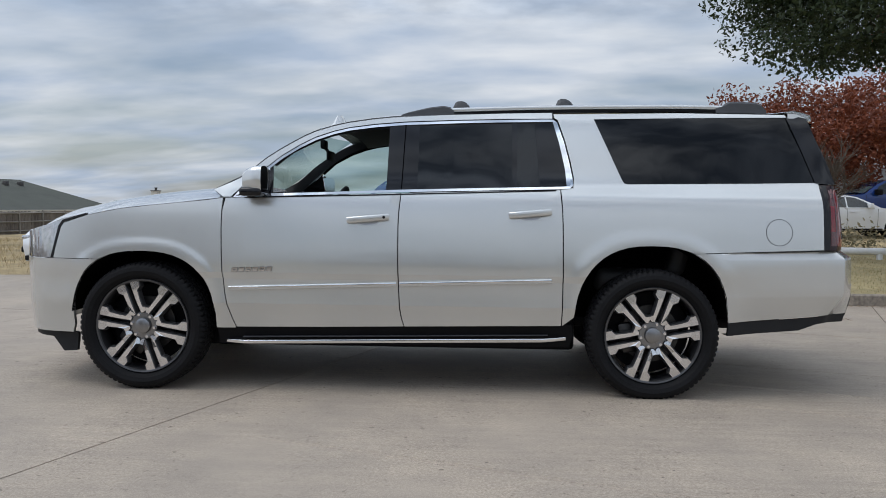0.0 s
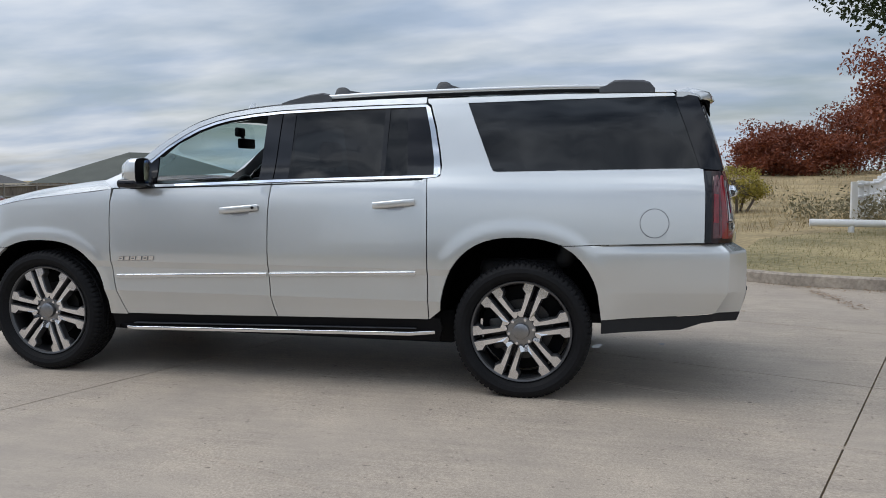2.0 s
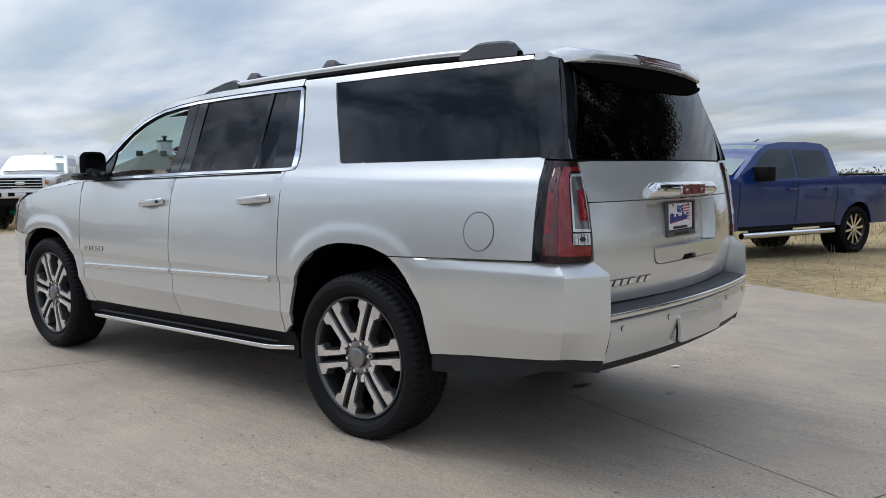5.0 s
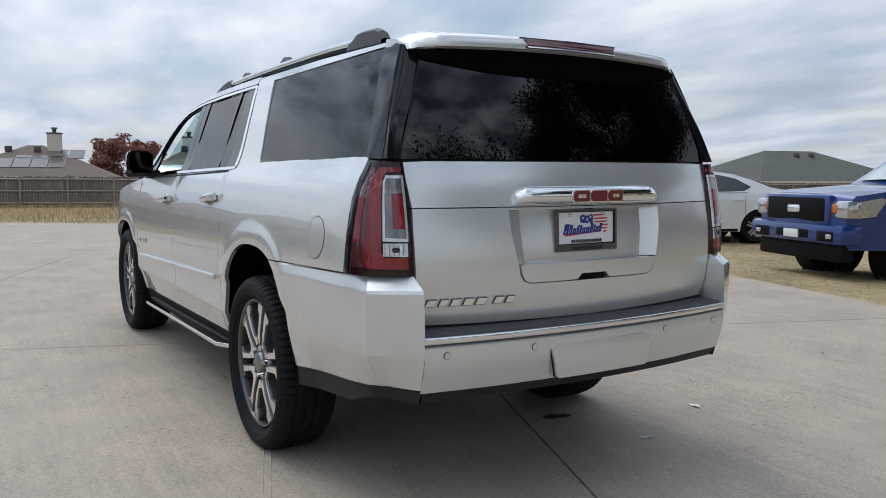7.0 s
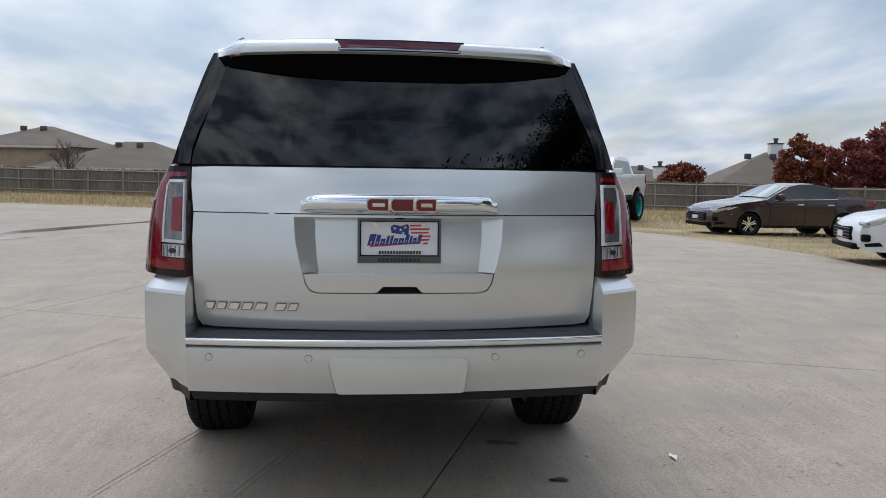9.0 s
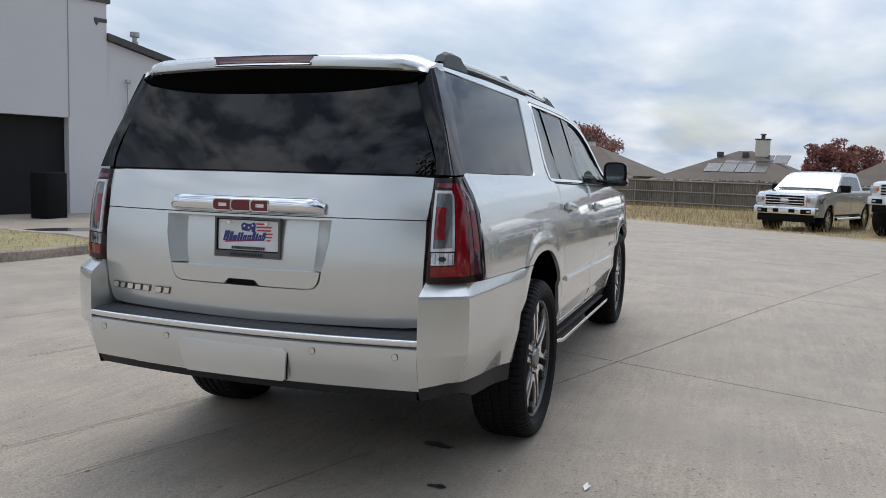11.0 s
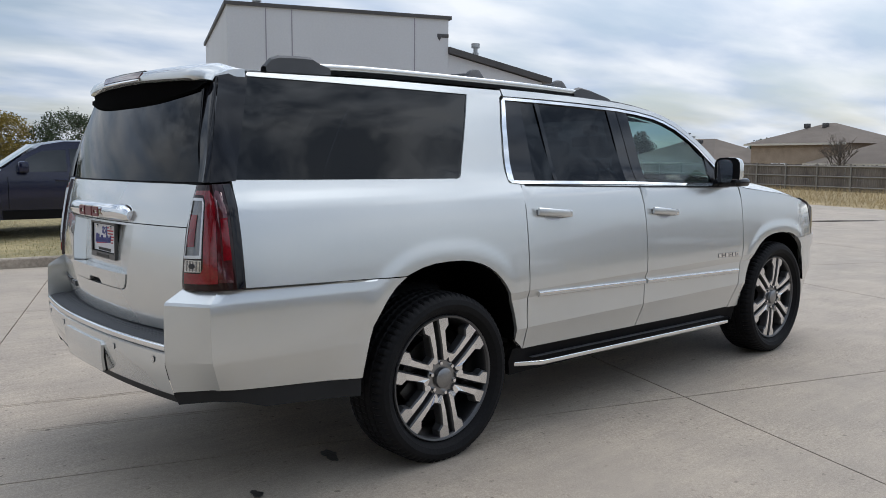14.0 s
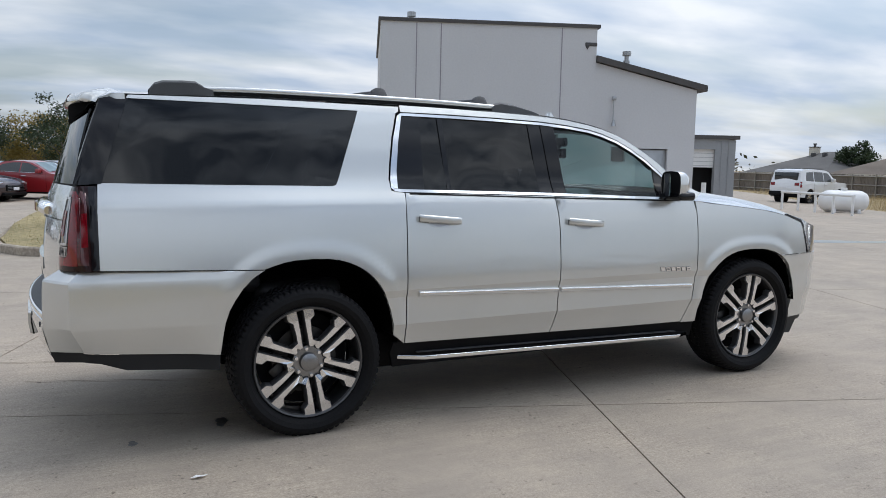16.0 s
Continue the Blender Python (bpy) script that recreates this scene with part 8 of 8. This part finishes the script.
def pickup(x, y, yaw, mat, label, z=None, lift=0.0, big=0.0, rim=("six", "satin"), crew=True, trim="chrome", grille="black"):
    v = place_vehicle("pickup_truck", label, x, y, yaw, z)
    u = lift
    top = [(-2.86, 0.62), (-2.90, 0.80), (-2.88, 1.08), (-2.80, 1.18), (-2.45, 1.235), (-1.75, 1.285), (-1.38, 1.30), (-1.05, 1.52), (-0.72, 1.74), (-0.45, 1.855), (-0.1, 1.90), (0.6, 1.91), (1.0, 1.885), (1.16, 1.80), (1.26, 1.40), (1.30, 1.335), (1.6, 1.335), (2.3, 1.335), (2.90, 1.34), (2.95, 1.28), (2.97, 0.95), (2.95, 0.62)]
    top = [(a, b + u) for a, b in top]
    w = shape("body", v, top, 0.50 + u, (-1.84, 1.84), 0.47 + 0.6 * big, 0.42 + u * 0.75, 1.0, 1.27 + u, 0.20, mat, nose=0.10, tail=0.03)
    for s in (-1, 1):
        pane("side_window", v, [(-0.98, 1.30 + u), (0.12, 1.32 + u), (0.12, 1.79 + u), (-0.42, 1.78 + u), (-0.72, 1.62 + u)], w, M["car_glass"], s)
        pane("side_window", v, [(0.18, 1.32 + u), (1.06, 1.335 + u), (1.00, 1.76 + u), (0.18, 1.79 + u)], w, M["car_glass"], s)
        pane("tail_lamp", v, [(2.80, 0.98 + u), (2.945, 0.98 + u), (2.935, 1.28 + u), (2.80, 1.28 + u)], w, M["red_lens"], s, 0.008)
        pane("headlamp", v, [(-2.80, 0.90 + u), (-2.56, 0.93 + u), (-2.42, 1.14 + u), (-2.50, 1.16 + u), (-2.80, 1.10 + u)], w, M["clear_lens"], s, 0.010)
        pane("sill", v, [(-1.25, 0.505 + u), (1.25, 0.505 + u), (1.25, 0.56 + u), (-1.25, 0.56 + u)], w, M["black"], s, 0.008)
        block("lamp_unit", v, -2.93, -2.70, s * 0.79 - 0.15, s * 0.79 + 0.15, 0.90 + u, 1.12 + u, M["clear_lens"], 0.03)
        block("turn_lamp", v, -2.945, -2.80, s * 0.70 - 0.05, s * 0.70 + 0.05, 0.96 + u, 1.08 + u, M["amber"], 0.02)
        block("fog_lamp_recess", v, -3.03, -2.90, s * 0.66 - 0.16, s * 0.66 + 0.16, 0.60 + u, 0.74 + u, M["black"], 0.02)
        block("fog_lamp", v, -3.04, -3.02, s * 0.74 - 0.05, s * 0.74 + 0.05, 0.64 + u, 0.70 + u, M["clear_lens"], 0.01)
        bm = new_bm()
        cyl(bm, (-1.2, s * 0.98, 0.42 + u), (1.15, s * 0.98, 0.42 + u), 0.05, seg=12)
        part("side_step", bm, M["satin"] if lift == 0 else M["black"], v)
    screen("windscreen", v, (-1.32, 1.345 + u), (-0.52, 1.82 + u), w, M["windscreen"], 0.10)
    g = block("grille_surround", v, -2.985, -2.86, -0.66, 0.66, 0.80 + u, 1.20 + u, M[trim] if trim in M else mat, 0.05)
    block("grille_mesh", v, -3.0, -2.90, -0.60, 0.60, 0.84 + u, 1.165 + u, M[grille], 0.04)
    for k in range(3 if trim in ("chrome", "white_car") else 0):
        block("grille_bar", v, -3.012, -2.96, -0.58, 0.58, 0.90 + u + 0.085 * k, 0.925 + u + 0.085 * k, M[trim], 0.006)
    block("emblem", v, -3.02, -2.98, -0.13, 0.13, 0.955 + u, 1.055 + u, M["satin"], 0.03)
    block("front_bumper", v, -3.02, -2.70, -0.96, 0.96, 0.56 + u, 0.82 + u, M[trim] if trim in ("chrome",) else mat, 0.06)
    block("bumper_opening", v, -3.03, -2.95, -0.34, 0.34, 0.62 + u, 0.74 + u, M["black"], 0.02)
    block("front_plate", v, -3.045, -3.025, -0.15, 0.15, 0.62 + u, 0.73 + u, M["white_plate"], 0.005)
    block("air_dam", v, -2.93, -2.72, -0.86, 0.86, 0.34 + u, 0.57 + u, M["black"], 0.04)
    block("rear_bumper", v, 2.88, 3.08, -0.92, 0.92, 0.50 + u, 0.66 + u, M["chrome"], 0.03)
    block("tailgate_panel", v, 2.955, 2.985, -0.74, 0.74, 0.72 + u, 1.30 + u, mat, 0.02)
    block("bed_cover", v, 1.34, 2.90, -0.80, 0.80, 1.345 + u, 1.375 + u, M["black"], 0.01)
    bm = new_bm()
    cyl(bm, (0.3, 0.0, 1.93 + u), (0.44, 0.0, 1.99 + u), 0.02, 0.008, 8)
    part("roof_antenna", bm, M["black"], v)
    mirrors(v, -0.80, 1.30 + u, 0.98, M["black"] if lift == 0 else mat, 1.25)
    handles(v, (-0.02, 0.98), 1.13 + u, w, mat)
    seams(v, (-1.28, 0.15, 1.22), 0.60 + u, 1.27 + u, w)
    add_wheels(v, (-1.84, 1.84), 0.985 + big * 1.0, 0.41 + big, rim[0], M[rim[1]], 1.0 + big)
    if lift:
        for ax in (-1.84, 1.84):
            bm = new_bm()
            cyl(bm, (ax, -0.9, 0.55), (ax, 0.9, 0.55), 0.09, seg=12)
            cyl(bm, (ax, -0.45, 0.55), (ax + 0.2, -0.45, 1.1), 0.05, seg=10)
            cyl(bm, (ax, 0.45, 0.55), (ax + 0.2, 0.45, 1.1), 0.05, seg=10)
            part("lift_axle", bm, M["teal"], v)
        bm = new_bm()
        box(bm, -2.6, 2.7, -0.45, -0.36, 0.72, 0.86)
        box(bm, -2.6, 2.7, 0.36, 0.45, 0.72, 0.86)
        part("chassis_rail", bm, M["black"], v)
    return v


def boxy_suv(x, y, yaw, mat, label, z=None, crossover=False, rim=("six", "satin")):
    v = place_vehicle("suv_parked", label, x, y, yaw, z)
    if crossover:
        top = [(-2.22, 0.50), (-2.28, 0.72), (-2.20, 0.92), (-1.9, 1.02), (-1.2, 1.10), (-0.95, 1.13), (-0.55, 1.42), (-0.25, 1.60), (0.1, 1.665), (0.8, 1.68), (1.5, 1.64), (1.78, 1.55), (2.02, 1.20), (2.20, 1.08), (2.24, 0.85), (2.20, 0.48)]
    else:
        top = [(-2.20, 0.52), (-2.24, 0.80), (-2.18, 1.02), (-1.9, 1.08), (-1.1, 1.13), (-0.95, 1.16), (-0.60, 1.48), (-0.40, 1.66), (-0.1, 1.74), (0.8, 1.78), (1.7, 1.77), (2.02, 1.70), (2.14, 1.20), (2.20, 1.05), (2.24, 0.85), (2.22, 0.50)]
    bz = 1.06
    w = shape("body", v, top, 0.34, (-1.36, 1.36), 0.42, 0.37, 0.93, bz, 0.16, mat, nose=0.12, tail=0.08)
    roof = 0.10 if crossover else 0.0
    for s in (-1, 1):
        pane("side_window", v, [(-0.68, 1.14), (0.12, 1.15), (0.12, 1.62 - roof), (-0.25, 1.60 - roof), (-0.50, 1.42 - roof / 2)], w, M["car_glass"], s)
        pane("side_window", v, [(0.18, 1.15), (1.0, 1.16), (1.0, 1.66 - roof), (0.18, 1.64 - roof)], w, M["car_glass"], s)
        pane("side_window", v, [(1.08, 1.17), (1.78, 1.20), (1.66, 1.62 - roof), (1.08, 1.66 - roof)], w, M["car_glass"], s)
        pane("tail_lamp", v, [(1.95, 0.98), (2.20, 0.95), (2.17, 1.10), (1.90, 1.12)] if crossover else [(2.08, 0.85), (2.215, 0.85), (2.19, 1.15), (2.07, 1.15)], w, M["red_lens"], s, 0.010)
        pane("lower_cladding", v, [(-0.9, 0.345), (0.9, 0.345), (0.9, 0.50), (-0.9, 0.50)], w, M["black"], s, 0.008)
        block("rear_lamp", v, 2.14, 2.265, s * 0.68 - 0.12, s * 0.68 + 0.12, 0.94, 1.10, M["red_lens"], 0.02)
    screen("windscreen", v, (-0.88, 1.19), (-0.34, 1.62 - roof * 0.5), w, M["windscreen"], 0.12)
    if crossover:
        screen("rear_window", v, (1.76, 1.58), (2.0, 1.22), w, M["car_glass"], 0.12)
    else:
        block("rear_window", v, 2.04, 2.165, -0.66, 0.66, 1.20, 1.62, M["car_glass"], 0.03)
    block("grille", v, -2.36, -2.20, -0.50, 0.50, 0.72, 0.92, M["black"], 0.04)
    block("rear_bumper", v, 2.10, 2.32, -0.86, 0.86, 0.42, 0.64, M["black"], 0.05)
    block("rear_plate", v, 2.24, 2.29, -0.15, 0.15, 0.80, 0.90, M["white_plate"], 0.005)
    mirrors(v, -0.55, 1.16, 0.90, mat)
    handles(v, (0.02, 0.92), 1.0, w, mat)
    seams(v, (-0.80, 0.15, 1.04), 0.52, 1.06, w)
    if not crossover:
        for s in (-1, 1):
            part("roof_rack_bar", strip([(x_, s * 0.62, 1.82) for x_ in (-0.1, 0.5, 1.1, 1.7)], rounded(0.03, 0.03)), M["black"], v)
    add_wheels(v, (-1.36, 1.36), 0.93, 0.37, rim[0], M[rim[1]])
    return v


pickup(-0.42, 10.3, 71, M["blue_paint"], "blue crew-cab pickup truck parked on dry grass", rim=("ten", "satin"), trim="blue_paint")
sedan(-6.5, 10.6, 72.5, M["white_car"], "white saloon car parked on dry grass", rim=("five", "galvanised"))
sedan(-15.9, 11.7, 94, M["maroon_paint"], "dark maroon saloon car parked on dry grass", rim=("five", "satin"))
pickup(-24.0, 4.75, 156, M["silver"], "silver crew-cab pickup truck with a chrome grille", rim=("six", "chrome"))
pickup(-22.4, 8.25, 144, M["white_car"], "white pickup truck lifted high on teal wheels", lift=0.42, big=0.14, rim=("deep", "teal"), trim="white_car")
boxy_suv(-0.1, -11.9, 173, M["navy_paint"], "navy crossover parked on the grass island", crossover=True, z=island_z(-0.1, -11.9) - 0.05, rim=("five", "satin"))
boxy_suv(-33.7, -24.7, 8, M["white_car"], "white boxy four-wheel drive parked beyond the pad", rim=("five", "satin"))
sedan(13.3, 22.9, 184, M["white_car"], "white saloon car parked beyond the lawn", rim=("ten", "pocket"), z=turf_z(13.3, 22.9) + 0.02)
pickup(17.5, 28.5, 4, M["blue_paint"], "blue pickup truck parked behind the white car", rim=("six", "satin"), trim="blue_paint", z=turf_z(17.5, 28.5))


def van(x, y, yaw, mat, label):
    v = place_vehicle("van", label, x, y, yaw)
    top = [(-2.7, 0.5), (-2.75, 0.9), (-2.5, 1.1), (-2.0, 1.25), (-1.4, 1.95), (-1.0, 2.2), (0, 2.3), (2.6, 2.3), (2.75, 2.2), (2.8, 1.2), (2.78, 0.5)]
    w = shape("body", v, top, 0.38, (-1.75, 1.75), 0.42, 0.36, 0.98, 1.3, 0.10, mat)
    for s in (-1, 1):
        pane("side_window", v, [(-1.75, 1.35), (-0.8, 1.35), (-0.8, 1.95), (-1.25, 1.95)], w, M["car_glass"], s)
    screen("windscreen", v, (-1.92, 1.32), (-1.4, 1.92), w, M["car_glass"], 0.1)
    add_wheels(v, (-1.75, 1.75), 0.97, 0.36, "six", M["pocket"])
    return v


van(19.5, 33.0, 176, M["white_car"], "white panel van parked below the rust oaks")
# rows of cars in the far lot
k = 0
for row, (x0, y0) in enumerate(((4.5, -30.5), (3.5, -39.0), (2.0, -47.5))):
    for c in range(6):
        m = (M["red_paint"], M["grey_paint"], M["white_car"], M["navy_paint"], M["silver"], M["maroon_paint"])[((1, 2, 0)[row] + c * 5) % 6]
        nm = {"red_car_paint": "red", "grey_car_paint": "grey", "white_car_paint": "white", "navy_car_paint": "navy", "silver_paint": "silver", "dark_maroon_car_paint": "dark maroon"}[m.name]
        x, y = x0 + 2.9 * c - 4.4, y0 + 0.9 * c
        sedan(x, y, -33 + 4 * row, m, f"{nm} saloon car in a row of the far lot", z=ground_z(x, y), group="cars in the far lot")
        k += 1
for x, y in ((-1.6, -45.1), (14, -52)):
    lp = thing("light_pole", "tall steel lot light on a concrete foot", "lamp post", Matrix.Translation((x, y, ground_z(x, y))))
    bm = new_bm()
    cyl(bm, (0, 0, -0.1), (0, 0, 0.7), 0.25, seg=14)
    part("foot", bm, M["kerb"], lp)
    bm = new_bm()
    cyl(bm, (0, 0, 0.7), (0, 0, 5.3), 0.07, 0.05, 10)
    part("pole", bm, M["galvanised"], lp)
    bm = new_bm()
    box(bm, -0.5, 0.5, -0.15, 0.15, 5.25, 5.4, 0.03)
    part("lamp_head", bm, M["galvanised"], lp)
for x, y, h, gold, seed in ((1, -58, 4.2, 0, 61), (8, -62, 4.8, 0, 62), (-17, -66, 4.4, 0, 63), (16, -60, 5.0, 0, 64), (-5, -66, 4.3, 1, 65), (-11, -68, 4.5, 1, 66), (-23, -72, 4.6, 1, 67), (3, -70, 4.8, 1, 68)):
    tree("golden_tree" if gold else "live_oak", "thin tree in golden-green leaf beyond the far lot" if gold else "dark evergreen oak at the end of the far lot", x, y, ground_z(x, y), h * 1.15, 3.2, 1.0, M["gold_leaf"] if gold else M["oak_leaf"], 0.11, 9500, seed, clumps=70, trunk=0.12)
